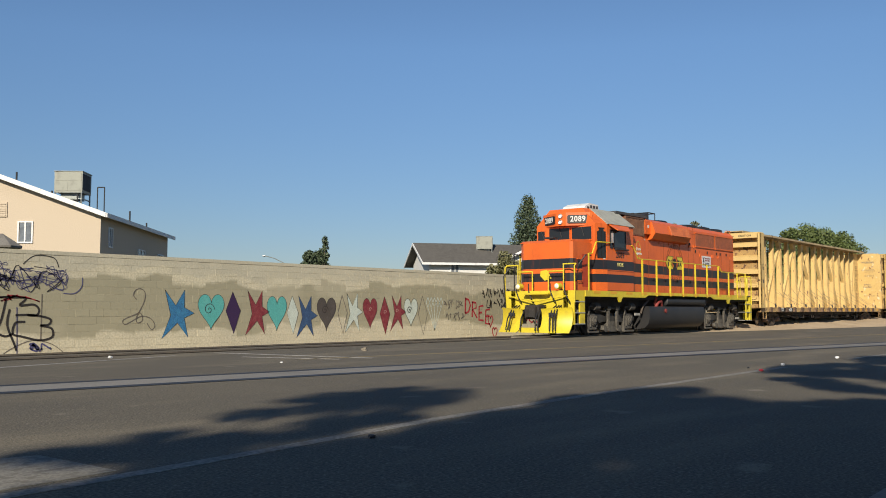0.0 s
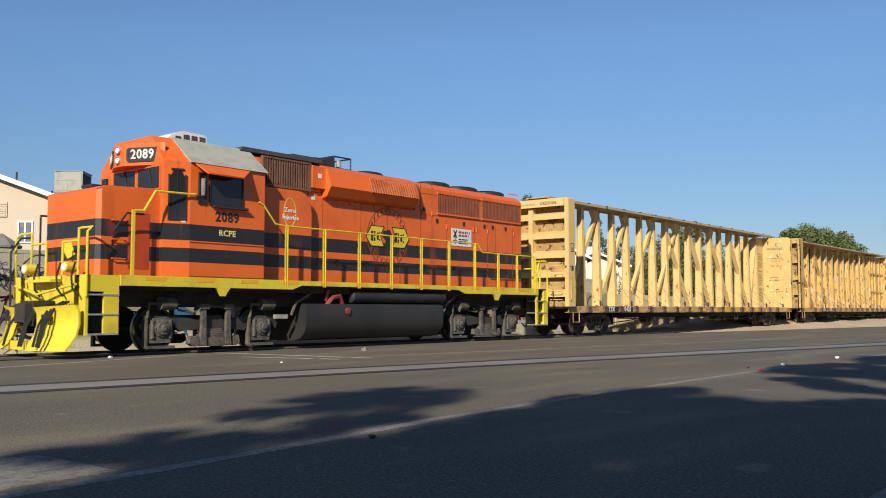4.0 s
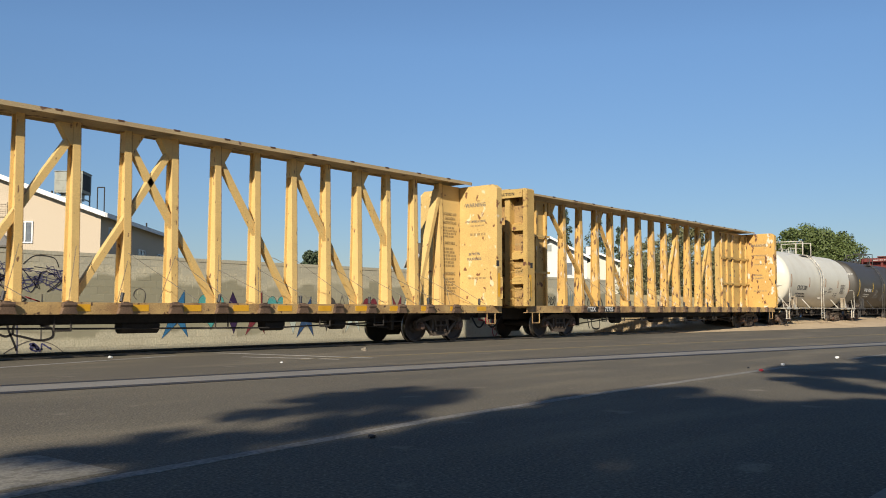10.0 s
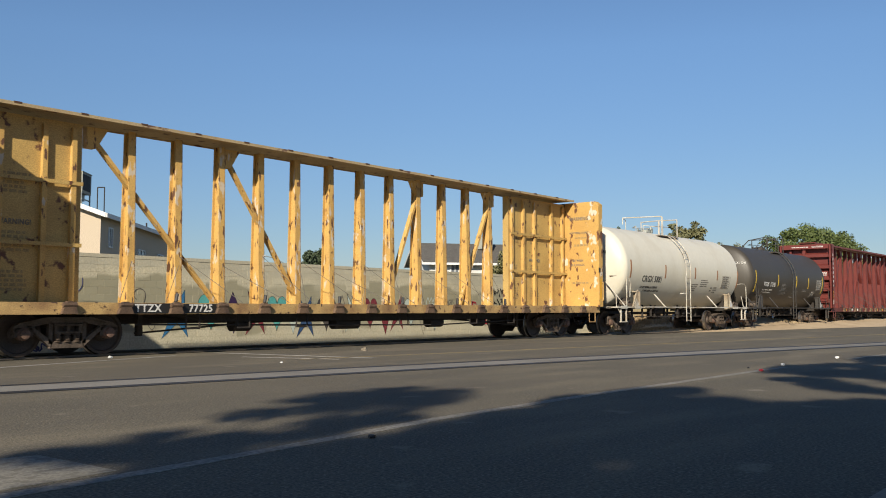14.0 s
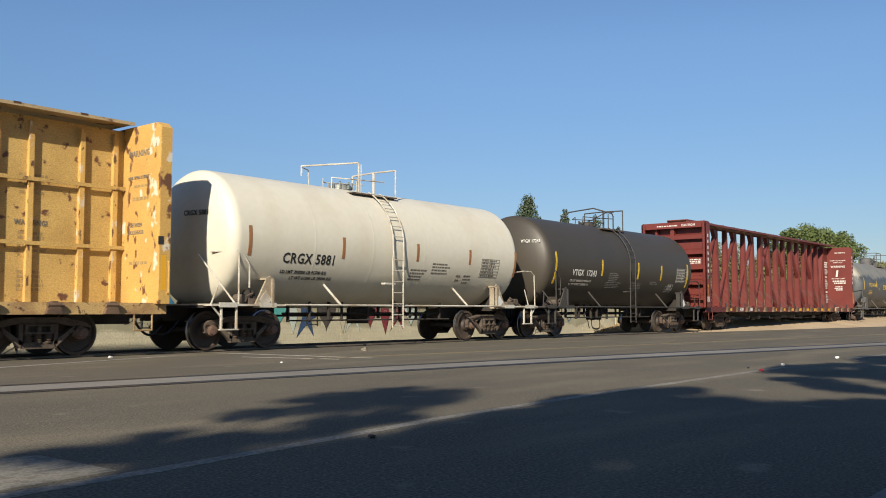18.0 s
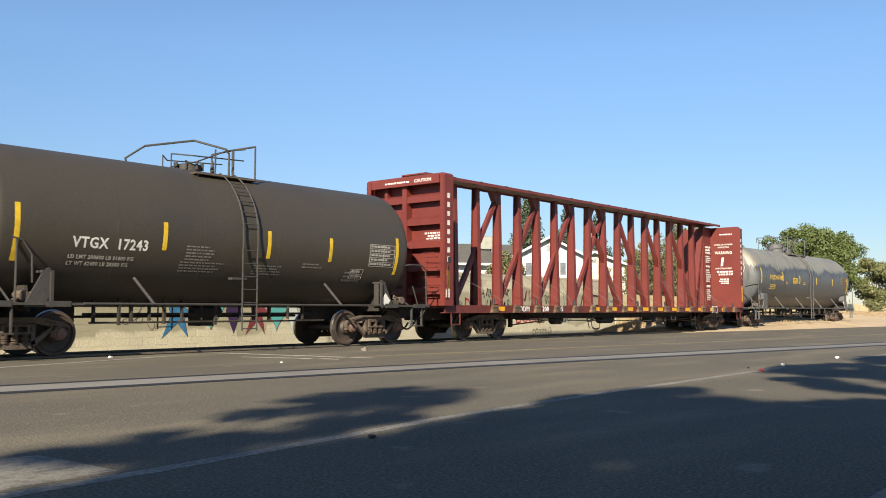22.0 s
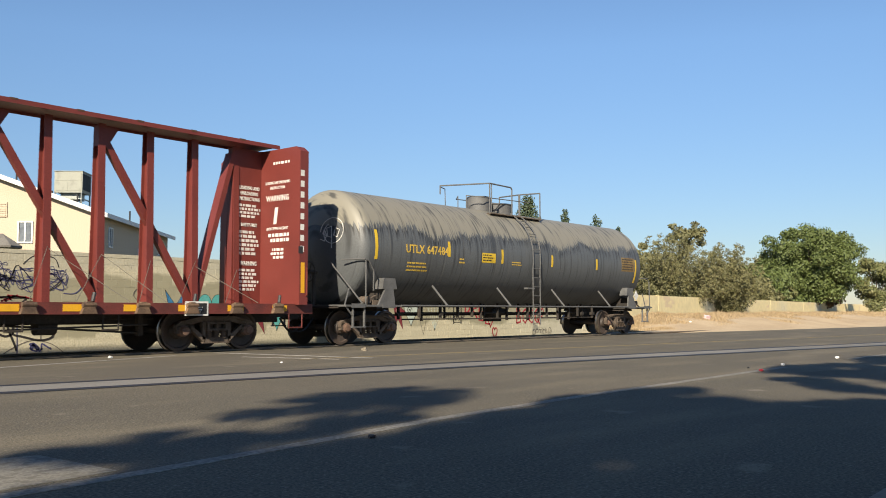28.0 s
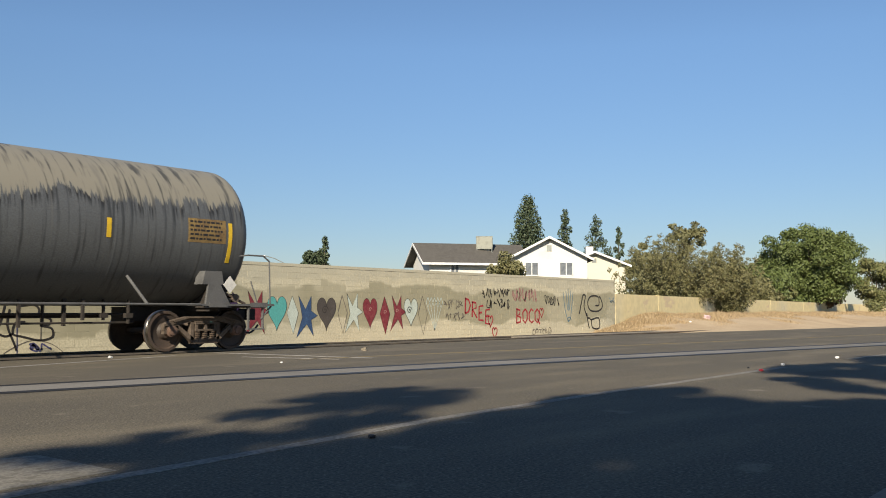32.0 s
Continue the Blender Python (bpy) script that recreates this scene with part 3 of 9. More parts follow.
def white_house():
    h = thing("white_house", "white stucco house with grey shingle roof and white fascia", "house", 65.4, 38.7, 0, 38.5)
    W, E, R, L = 6.3, 5.35, 1.62, 9.0
    part("wall", house_wall(B(), L, W, E, R), M_HOUSEWHITE, h)
    part("roof", gable_roof(B(), L, W, E, R, 0.5), M_SHINGLE, h)
    part("fascia", barge(B(), -0.52, W, E, R, 0.5, 0.16), M_TRIM, h)
    sash(h, pose(0, 1.75, 3.85, 0, 0, -90), 1.2, 1.15)
    sash(h, pose(0, 4.6, 3.85, 0, 0, -90), 1.2, 1.15)
    bm = B()
    box(bm, -0.04, 0, 2.95, 3.35, 5.9, 6.4)
    part("gable_vent", bm, M_METAL, h)
    # the long wing, set at an angle so that its gable end shows
    wing = pose(5.5, W + 0.4, 0, 0, 0, 16)
    bm = B()
    prism(bm, [(-3.2, -0.4), (2.8, -0.4), (2.8, 5.1), (0, 6.62), (-3.2, 5.05)], "y", 0.0, 7.6)
    part("wing_wall", bm, M_HOUSEWHITE, h).matrix_basis = wing
    bm = B()
    for xe in (-3.75, 3.5):
        prism(bm, [(xe, 4.84), (0, 6.7), (0, 6.86), (xe, 4.99)], "y", -1.6, 8.3)
    part("wing_roof", bm, M_SHINGLE, h).matrix_basis = wing
    bm = B()
    box(bm, -3.82, -3.76, -0.4, 8.3, 4.78, 4.97)
    for xe in (-3.75, 3.5):
        prism(bm, [(xe, 4.78), (0, 6.64), (0, 6.84), (xe, 4.98)], "y", 8.302, 8.36)
    part("wing_fascia", bm, M_TRIM, h).matrix_basis = wing
    for y, w, top in ((2.0, 1.1, 1.0), (5.4, 0.8, 1.3)):
        sash(h, wing @ pose(-3.2, y, 3.75, 0, 0, -90), w, top)
    return h


def cream_house():
    h = thing("cream_house", "cream stucco house with low gable roof behind bushes", "house", 73.6, 39.6, 0, 38.5)
    W, E, R, L = 5.6, 5.1, 1.1, 10.0
    part("wall", house_wall(B(), L, W, E, R), M_HOUSECREAM, h)
    part("roof", gable_roof(B(), L, W, E, R, 0.5), M_SHINGLE, h)
    part("fascia", barge(B(), -0.52, W, E, R, 0.5, 0.16), M_TRIM, h)
    bm = B()
    box(bm, -0.04, 0, 2.6, 3.0, 5.3, 5.7)
    part("gable_vent", bm, M_METAL, h)
    bm = B()
    box(bm, 6.0, 6.7, 2.0, 2.7, 5.5, 7.2)
    part("chimney", bm, M_HOUSEWHITE, h)
    return h


M_HOUSECREAM = mat("cream_stucco", (0.72, 0.68, 0.55), 0.9, second=(0.64, 0.6, 0.48), scale=0.5, amount=0.3, bump=0.2)
tan_house()
white_house()
cream_house()
rooftop_cooler(23.55, 44.45, 6.55, 43.4, "grey rooftop evaporative cooler on a white stand")
rooftop_cooler(63.4, 47.9, 5.9, 38.5, "grey rooftop cooler on the white house")

# ---- the train: shared running gear ----
RAIL_TOP = 0.05
SPIN = []      # (wheelset, x, y, z, radius)
CARS = []      # (car, x at the start)


def car(name, label, category, x):
    t = thing(name, label, category, x, TRACK_Y, RAIL_TOP)
    CARS.append((t, x))
    return t


def wheelset(parent, x, r, plate=None):
    """Axle with two flanged wheels; the dished plates face outwards."""
    bm = B()
    rod(bm, (0, -1.0, 0), (0, 1.0, 0), 0.08, 12)
    for s in (-1, 1):
        prof = [(0.68 * s, r * 0.35), (0.685 * s, r * 0.8), (0.682 * s, r + 0.026), (0.715 * s, r + 0.026), (0.725 * s, r), (0.825 * s, r - 0.006), (0.828 * s, r * 0.86), (0.79 * s, r * 0.8), (0.76 * s, r * 0.42), (0.83 * s, r * 0.32), (0.84 * s, r * 0.16), (0.90 * s, 0.09)]
        lathe(bm, prof, "y", 36)
    ob = part("wheelset", bm, plate or M_WHEEL, parent)
    ob.data.materials.append(M_TREAD)
    for p in ob.data.polygons:
        c = p.center
        d = math.hypot(c.x, c.z)
        if d > r * 0.9 and 0.7 < abs(c.y) < 0.826:
            p.material_index = 1
    smooth(ob, 35)
    ob.location = (x, 0, r)
    SPIN.append((ob, x, r))
    return ob


def freight_truck(parent, x, base=1.778, r=0.457, material=None):
    """A two-axle bogie: cast side frames with spring nests, bolster, roller-bearing ends."""
    material = material or M_TRUCK
    bm = B()
    h = base / 2
    for s in (-1, 1):
        y0, y1 = (0.93, 1.05) if s > 0 else (-1.05, -0.93)
        # top member, tension members, columns
        prism(bm, [(-h - 0.2, r + 0.02), (-h - 0.12, r + 0.1), (-h + 0.16, r + 0.14), (-0.42, r + 0.2), (0.42, r + 0.2), (h - 0.16, r + 0.14), (h + 0.12, r + 0.1), (h + 0.2, r + 0.02), (h + 0.2, r + 0.14), (h + 0.08, r + 0.22), (0.46, r + 0.31), (-0.46, r + 0.31), (-h - 0.08, r + 0.22), (-h - 0.2, r + 0.14)], "y", y0, y1)
        prism(bm, [(-h + 0.05, r + 0.2), (-0.46, r + 0.29), (0.46, r + 0.29), (h - 0.05, r + 0.2), (h, r + 0.235), (0.47, r + 0.325), (-0.47, r + 0.325), (-h, r + 0.235)], "y", y0 - 0.05, y1 + 0.05)
        for k in (-1, 1):
            prism(bm, [(k * (h - 0.16), r + 0.15), (k * (h - 0.04), r + 0.16), (k * 0.42, r - 0.2), (k * 0.34, r - 0.28), (k * 0.3, r - 0.16)], "y", y0, y1)
            prism(bm, [(k * 0.31, r - 0.2), (k * 0.39, r - 0.2), (k * 0.39, r + 0.22), (k * 0.31, r + 0.22)], "y", y0, y1)
            prism(bm, [(k * h - 0.17, r + 0.12), (k * h + 0.17, r + 0.12), (k * h + 0.19, r - 0.06), (k * h + 0.13, r - 0.06), (k * h + 0.11, r + 0.08), (k * h - 0.11, r + 0.08), (k * h - 0.13, r - 0.06), (k * h - 0.19, r - 0.06)], "y", y0, y1)
        prism(bm, [(-0.36, r - 0.29), (0.36, r - 0.29), (0.33, r - 0.16), (-0.33, r - 0.16)], "y", y0, y1)
        box(bm, -0.29, 0.29, min(s * 0.9, s * 1.09), max(s * 0.9, s * 1.09), r + 0.15, r + 0.19)
        for k in (-0.25, 0, 0.25):
            box(bm, k - 0.03, k + 0.03, min(s * 0.9, s * 1.08), max(s * 0.9, s * 1.08), r + 0.03, r + 0.16)
        box(bm, -0.29, 0.29, min(s * 0.9, s * 1.09), max(s * 0.9, s * 1.09), r + 0.0, r + 0.04)
    box(bm, -0.2, 0.2, -0.95, 0.95, r + 0.0, r + 0.3)
    truck = part("truck", bm, material, parent)
    truck.location = (x, 0, 0)
    for s in (-1, 1):
        bm = B()
        for i in (-0.2, 0.0, 0.2):
            for k in range(4):
                z = r - 0.17 + k * 0.045
                rod(bm, (i, s * 1.0, z), (i, s * 1.0, z + 0.028), 0.085, 12)
            rod(bm, (i, s * 1.0, r - 0.18), (i, s * 1.0, r + 0.02), 0.06, 8)
        part("spring_nest", bm, M_SPRING, truck)
        for k in (-1, 1):
            bm = B()
            lathe(bm, [(s * 0.9, 0.1), (s * 0.92, 0.125), (s * 1.06, 0.125), (s * 1.07, 0.1), (s * 1.13, 0.095), (s * 1.14, 0.06)], "y", 18, (k * h, 0, r))
            smooth(part("bearing", bm, M_BEARING, truck), 30)
    for k in (-1, 1):
        wheelset(truck, k * h, r)
        bm = B()
        box(bm, k * (h - r - 0.12) - 0.04, k * (h - r - 0.12) + 0.04, -0.85, 0.85, r - 0.08, r + 0.12)
        part("brake_beam", bm, M_UNDER, truck)
    return truck


M_TRIMDARK = mat("dark_tank_trim", (0.06, 0.055, 0.05), 0.7, amount=0.6)
M_TRIMGREY = mat("dusty_grey_trim", (0.13, 0.13, 0.13), 0.7, amount=0.6)
M_BROWNTAPE = mat("faded_brown_tape", (0.36, 0.17, 0.07), 0.6, amount=0.4)
M_YELLOWTAPE = mat("yellow_tape", (0.75, 0.5, 0.03), 0.5, amount=0.3)
M_SPRING = mat("rusty_spring", (0.11, 0.075, 0.05), 0.8, amount=0.7)


def coupler(parent, x, s, reach=0.62):
    """Knuckle coupler with shank and air hose; s is the way it points."""
    bm = B()
    box(bm, min(x, x + s * reach), max(x, x + s * reach), -0.09, 0.09, 0.74, 0.92)
    prism(bm, [(x + s * (reach - 0.05), -0.2), (x + s * (reach + 0.18), -0.2), (x + s * (reach + 0.3), -0.05), (x + s * (reach + 0.2), 0.2), (x + s * (reach - 0.05), 0.2)], "z", 0.68, 0.97)
    c = part("coupler", bm, M_UNDER, parent)
    bm = B()
    pts = []
    for i in range(9):
        t = i / 8
        pts.append((x + s * (0.1 + 0.75 * t), -0.3 + 0.05 * t, 0.72 - 0.36 * math.sin(t * math.pi * 0.85)))
    pipe(bm, pts, 0.028)
    part("air_hose", bm, M_BLACK, c)
    return c


def pipes(name, runs, material, parent, piece="rail_pipe"):
    """Several bent pipes that make one railing: the first is the part, the others its pieces."""
    first = None
    for pts, r in runs:
        ob = part(piece if first else name, grab(B(), pts, r), material, first or parent)
        first = first or ob
    return first


def grab(bm, pts, r=0.016):
    return pipe(bm, pts, r, 6)


# ---- centre-beam flat cars ----
def bars(bm, x0, x1, z0, z1, y, rows, seed, fill=0.75, thick=0.004):
    """Rows of small bars for writing too small to read, in the plane y."""
    rnd = random.Random(seed)
    h = (z1 - z0) / rows
    for r in range(rows):
        x = x0
        end = x0 + (x1 - x0) * rnd.uniform(0.7, 1.0)
        while x < end:
            w = rnd.uniform(0.05, 0.16)
            box(bm, x, min(x + w, end), y - thick, y, z1 - (r + 1) * h + h * 0.2, z1 - r * h - h * 0.15)
            x += w + 0.035
    return bm


def bars_yz(bm, y0, y1, z0, z1, x, rows, seed, thick=0.004):
    rnd = random.Random(seed)
    h = (z1 - z0) / rows
    for r in range(rows):
        y = y0
        end = y0 + (y1 - y0) * rnd.uniform(0.7, 1.0)
        while y < end:
            w = rnd.uniform(0.05, 0.14)
            box(bm, x - thick, x, y, min(y + w, end), z1 - (r + 1) * h + h * 0.2, z1 - r * h - h * 0.15)
            y += w + 0.035
    return bm


def span(p, q):
    return (p, q) if p < q else (q, p)


M_SILLRUST = mat("bare_rust", (0.16, 0.08, 0.045), 0.85, second=(0.3, 0.19, 0.08), scale=6, amount=1.0)
M_WINCH = mat("rusty_winch", (0.2, 0.125, 0.075), 0.8, second=(0.08, 0.05, 0.035), amount=0.9)
M_WIRE = mat("grey_wire_rope", (0.16, 0.145, 0.12), 0.7, amount=0.4, bump=0)
M_PANELREAR = mat("peeling_freight_yellow", (0.7, 0.43, 0.12), 0.6, second=(0.58, 0.34, 0.1), scale=0.9, amount=0.6, bump=0.1)
stains(M_PANELREAR, (0.75, 0.68, 0.55), 0.6, 0.63, (1.2, 1.2, 0.9), 2.6, 0.9, 8.0, 4.0)
stains(M_PANELREAR, (0.16, 0.07, 0.035), 0.59, 0.63, (1.0, 1.3, 0.8), 3.2, 1.0, 8.0, 1.0)
M_CREAMREAR = mat("rust_spotted_cream", (0.72, 0.5, 0.18), 0.6, second=(0.62, 0.42, 0.15), scale=0.9, amount=0.6, bump=0.1)
stains(M_CREAMREAR, (0.2, 0.09, 0.04), 0.615, 0.65, (1.0, 1.2, 1.0), 3.4, 1.0, 8.0, 5.0)
stains(M_CREAMREAR, (0.8, 0.68, 0.45), 0.62, 0.66, (1.0, 1.2, 1.0), 2.9, 0.8, 8.0, 8.0)
M_INKLIGHT = mat("worn_brown_stencil", (0.36, 0.25, 0.11), 0.7, second=(0.5, 0.36, 0.15), amount=0.9, scale=8, bump=0)
M_CHORD = mat("weathered_beige_chord", (0.52, 0.4, 0.22), 0.7, second=(0.4, 0.29, 0.16), scale=0.9, amount=0.7, bump=0.1)
stains(M_CHORD, (0.15, 0.08, 0.05), 0.61, 0.65, (0.7, 1.0, 1.0), 3.2, 1.0, 8.0, 2.0)
M_POSTYELLOW = mat("chipped_post_yellow", (0.7, 0.44, 0.13), 0.65, second=(0.55, 0.33, 0.1), scale=1.5, amount=0.5, bump=0.1)
stains(M_POSTYELLOW, (0.14, 0.07, 0.04), 0.6, 0.63, (1.6, 1.6, 0.45), 6.5, 1.0, 8.0, 2.0)
stains(M_POSTYELLOW, (0.66, 0.6, 0.5), 0.6, 0.64, (1.5, 1.5, 0.6), 4.2, 0.8, 8.0, 9.0)
M_POSTCREAM = mat("chipped_post_cream", (0.76, 0.53, 0.2), 0.62, second=(0.66, 0.45, 0.17), scale=1.2, amount=0.35, bump=0.1)
stains(M_POSTCREAM, (0.2, 0.11, 0.06), 0.65, 0.67, (1.6, 1.6, 0.45), 7.0, 1.0, 8.0, 2.0)
M_ENDSHEET = mat("rusting_end_sheet", (0.52, 0.34, 0.12), 0.75, second=(0.36, 0.21, 0.08), scale=1.1, amount=0.8, third=(0.12, 0.06, 0.035, 0.56), bump=0.15)


def bulkhead(parent, x, s, body, top, ink, seed, style):
    """End bulkhead: plate on the load side, ribs and posts on the outer side. s = -1 for the leading end."""
    w = 1.6
    deep = 0.42 if s < 0 else 0.27
    cut = 0.05 if s < 0 else 0.12
    xi = x - s * deep
    bm = B()
    prism(bm, [(-w, 1.06), (w, 1.06), (w, top - cut), (w - cut * 1.4, top), (-w + cut * 1.4, top), (-w, top - cut)], "x", *span(xi, xi + s * 0.04))
    b = part("bulkhead", bm, M_ENDSHEET if s < 0 and style != "red" else body, parent)
    for k in (-1, 1):
        bm = B()
        box(bm, *span(xi + s * 0.006, x), *span(k * (w + 0.004), k * (w - 0.06)), 1.06, top - cut)
        box(bm, *span(x - s * 0.03, x), *span(k * w, k * (w - 0.17)), 1.06, top - cut)
        prism(bm, [(k * (w + 0.004), top - cut), (k * (w - cut * 1.4), top + 0.004), (k * (w - cut * 1.4 - 0.06), top + 0.004), (k * (w - 0.06), top - cut - 0.02)], "x", *span(xi + s * 0.006, x))
        part("side_post", bm, body, b)
    bm = B()
    box(bm, *span(xi + s * 0.006, x), -w + cut * 1.4 + 0.002, w - cut * 1.4 - 0.002, top - 0.05, top + 0.003)
    box(bm, *span(x - s * 0.04, x), -w + 0.2, w - 0.2, top - 0.28, top - 0.05)
    part("top_channel", bm, body, b)
    rows = (1.5, 2.2, 2.9, 3.6, 4.3) if style != "panel" else (1.9, 2.75, 3.7)
    for z in rows:
        bm = B()
        rd = 0.2 if style == "panel" else 0.15 if s < 0 else 0.2
        prism(bm, [(xi + s * 0.04, z - 0.07), (x - s * rd, z - 0.1), (x - s * rd, z + 0.09), (xi + s * 0.04, z + 0.18)], "y", -w + 0.06, w - 0.06)
        part("rib", bm, body, b)
    for y, wd, dp in ((-0.72, 0.1, 0.1), (0.06, 0.14, 0.02), (0.75, 0.08, 0.12)) if style == "panel" else ((0.1, 0.09, 0.12), (0.95, 0.06, 0.2)):
        bm = B()
        box(bm, *span(xi + s * 0.04, x - s * dp), y - wd, y + wd, 1.06, top - 0.28)
        part("stiffener", bm, body, b)
    xo = x + s * 0.06
    for z in (1.3, 1.6, 1.9, 2.2, 2.5):
        bm = B()
        grab(bm, [(x - s * 0.05, -1.3, z), (xo, -1.3, z), (xo, -0.85, z), (x - s * 0.05, -0.85, z)], 0.014)
        part("rung", bm, body, b)
    bm = B()
    grab(bm, [(x - s * 0.03, -0.8, 2.62), (xo, -0.8, 2.62), (xo, -1.3, 2.62)], 0.016)
    part("handhold", bm, body, b)
    part("handhold", grab(B(), [(xo, 0.6, 1.1), (xo, 0.6, 2.3), (xo, 0.9, 2.35)], 0.02), body, b)
    part("handhold", grab(B(), [(x - s * 0.06, -w, 1.28), (x - s * 0.06, -w - 0.05, 1.3), (x - s * 0.06, -w - 0.05, 1.95), (x - s * 0.06, -w, 1.97)], 0.014), body, b)
    bm = B()
    box(bm, x - 0.1 if s > 0 else x + 0.1, x - 0.22 if s > 0 else x + 0.22, -w - 0.006, -w, 1.35, 2.1)
    part("reflector", bm, M_REFLECT, b)
    # raised dark plate painted in for the shade inside the socket's hole
    bm = B()
    box(bm, *span(x - s * 0.16, x - s * 0.3), -w - 0.006, -w, 2.32, 2.5)
    part("socket_hole", bm, M_DARKMETAL, b)
    # brake wheel on the outer face
    if s > 0:
        bm = B()
        lathe(bm, [(x + 0.1, 0.24), (x + 0.12, 0.27), (x + 0.14, 0.24)], "x", 20, (0, 0.5, 2.1))
        part("brake_wheel", bm, M_RUST, b)
    bm = B()
    if s < 0:
        xf = xi - 0.04
        if style == "red":
            bars_yz(bm, -1.15, -0.5, 3.05, 3.3, xf, 3, seed + 1)
            bars_yz(bm, -1.15, -0.7, 2.1, 2.35, xf, 3, seed + 2)
        else:
            bars_yz(bm, -1.15, -0.75, 3.1, 3.2, xf, 1, seed + 1)
            bars_yz(bm, -1.15, -0.8, 2.15, 2.3, xf, 2, seed + 2)
        bars_yz(bm, -0.2, 0.9, top - 0.2, top - 0.12, x - 0.001, 1, seed + 3)
    else:
        xw = xi - 0.001
        if style == "red":
            bars_yz(bm, -1.2, -0.3, 4.6, 4.7, xw, 1, seed)
            bars_yz(bm, -1.0, -0.5, 2.2, 2.5, xw, 3, seed + 2)
        else:
            bars_yz(bm, -1.15, -0.3, 3.3, 3.42, xw, 1, seed + 1)
            bars_yz(bm, -1.1, -0.45, 3.6, 3.68, xw, 1, seed + 2)
            bars_yz(bm, -1.15, -0.35, 1.9, 2.0, xw, 1, seed + 4)
    tagged(part("small_writing", bm, ink if style == "red" else M_INKLIGHT, b), kind="stuff")
    if s > 0 and style == "red":
        for name, text, size, z, q in (("heading", "LOADING AND UNLOADING", 0.1, 4.15, 0.66), ("heading", "INSTRUCTION", 0.1, 4.02, 0.8), ("warning", "WARNING", 0.2, 3.75, 0.85), ("heading", "AVOID TIPPING ACCIDENT", 0.1, 2.98, 0.62)):
            lettering(name, text, size, pose(xi - 0.002, -0.75, z, 0, 0, -90), b, ink, squeeze=q)
        bm = B()
        prism(bm, [(-0.72, 3.1), (-0.6, 3.1), (-0.66, 3.52), (-0.78, 3.52)], "x", xi - 0.004, xi)
        part("warning_drawing", bm, ink, b)
        tagged(part("small_writing", bars_yz(B(), -1.2, -0.3, 2.62, 2.88, xi - 0.001, 2, seed + 6), ink, b), kind="stuff")
    elif s > 0:
        lettering("warning", "WARNING", 0.19, pose(xi - 0.002, -0.75, top - 0.62, 0, 0, -90), b, M_INKFADED, squeeze=0.85)
        lettering("heading", "AVOID TIPPING ACCIDENT", 0.1, pose(xi - 0.002, -0.75, top - 1.15, 0, 0, -90), b, M_INKFADED, squeeze=0.62)
        lettering("heading", "BETWEEN", 0.12, pose(xi - 0.002, -0.7, top - 2.2, 0, 0, -90), b, M_INKFADED, squeeze=0.8)
        lettering("heading", "BULKHEADS", 0.12, pose(xi - 0.002, -0.7, top - 2.36, 0, 0, -90), b, M_INKFADED, squeeze=0.8)
    else:
        lettering("caution", "CAUTION", 0.14, pose(x - 0.002, -0.75, top - 0.16, 0, 0, -90), b, ink)
    if s < 0 and style == "red":
        lettering("marks", "FDDM 200", 0.2, pose(xi - 0.043, -0.8, 3.68, 0, 0, -90), b, ink, squeeze=0.62)
    if s < 0 and style == "cream":
        lettering("marks", "85425", 0.17, pose(xi - 0.043, -0.75, 4.18, 0, 0, -90), b, M_INK)
    if s < 0 and style == "red":
        bm = B()
        box(bm, *span(x + 0.06, x + 0.22), -w - 0.02, -w - 0.008, 1.3, 1.55)
        part("card_holder", bm, M_CHALK, b)
        bm = B()
        grab(bm, [(x + 0.05, -w, 1.65), (x + 0.05, -w - 0.07, 1.68), (x + 0.05, -w - 0.07, 2.3), (x + 0.05, -w, 2.33)], 0.014)
        part("grab_iron", bm, body, b)
    if style == "red":
        for i in range(8):
            z = top - 0.75 - i * 0.27
            xa, xb = span(x - s * 0.1, x - s * 0.28)
            bm = B()
            box(bm, xa + 0.03, xb - 0.03, -w - 0.005, -w, z, z + 0.15)
            part("maker_mark", bm, ink, b)
    return b


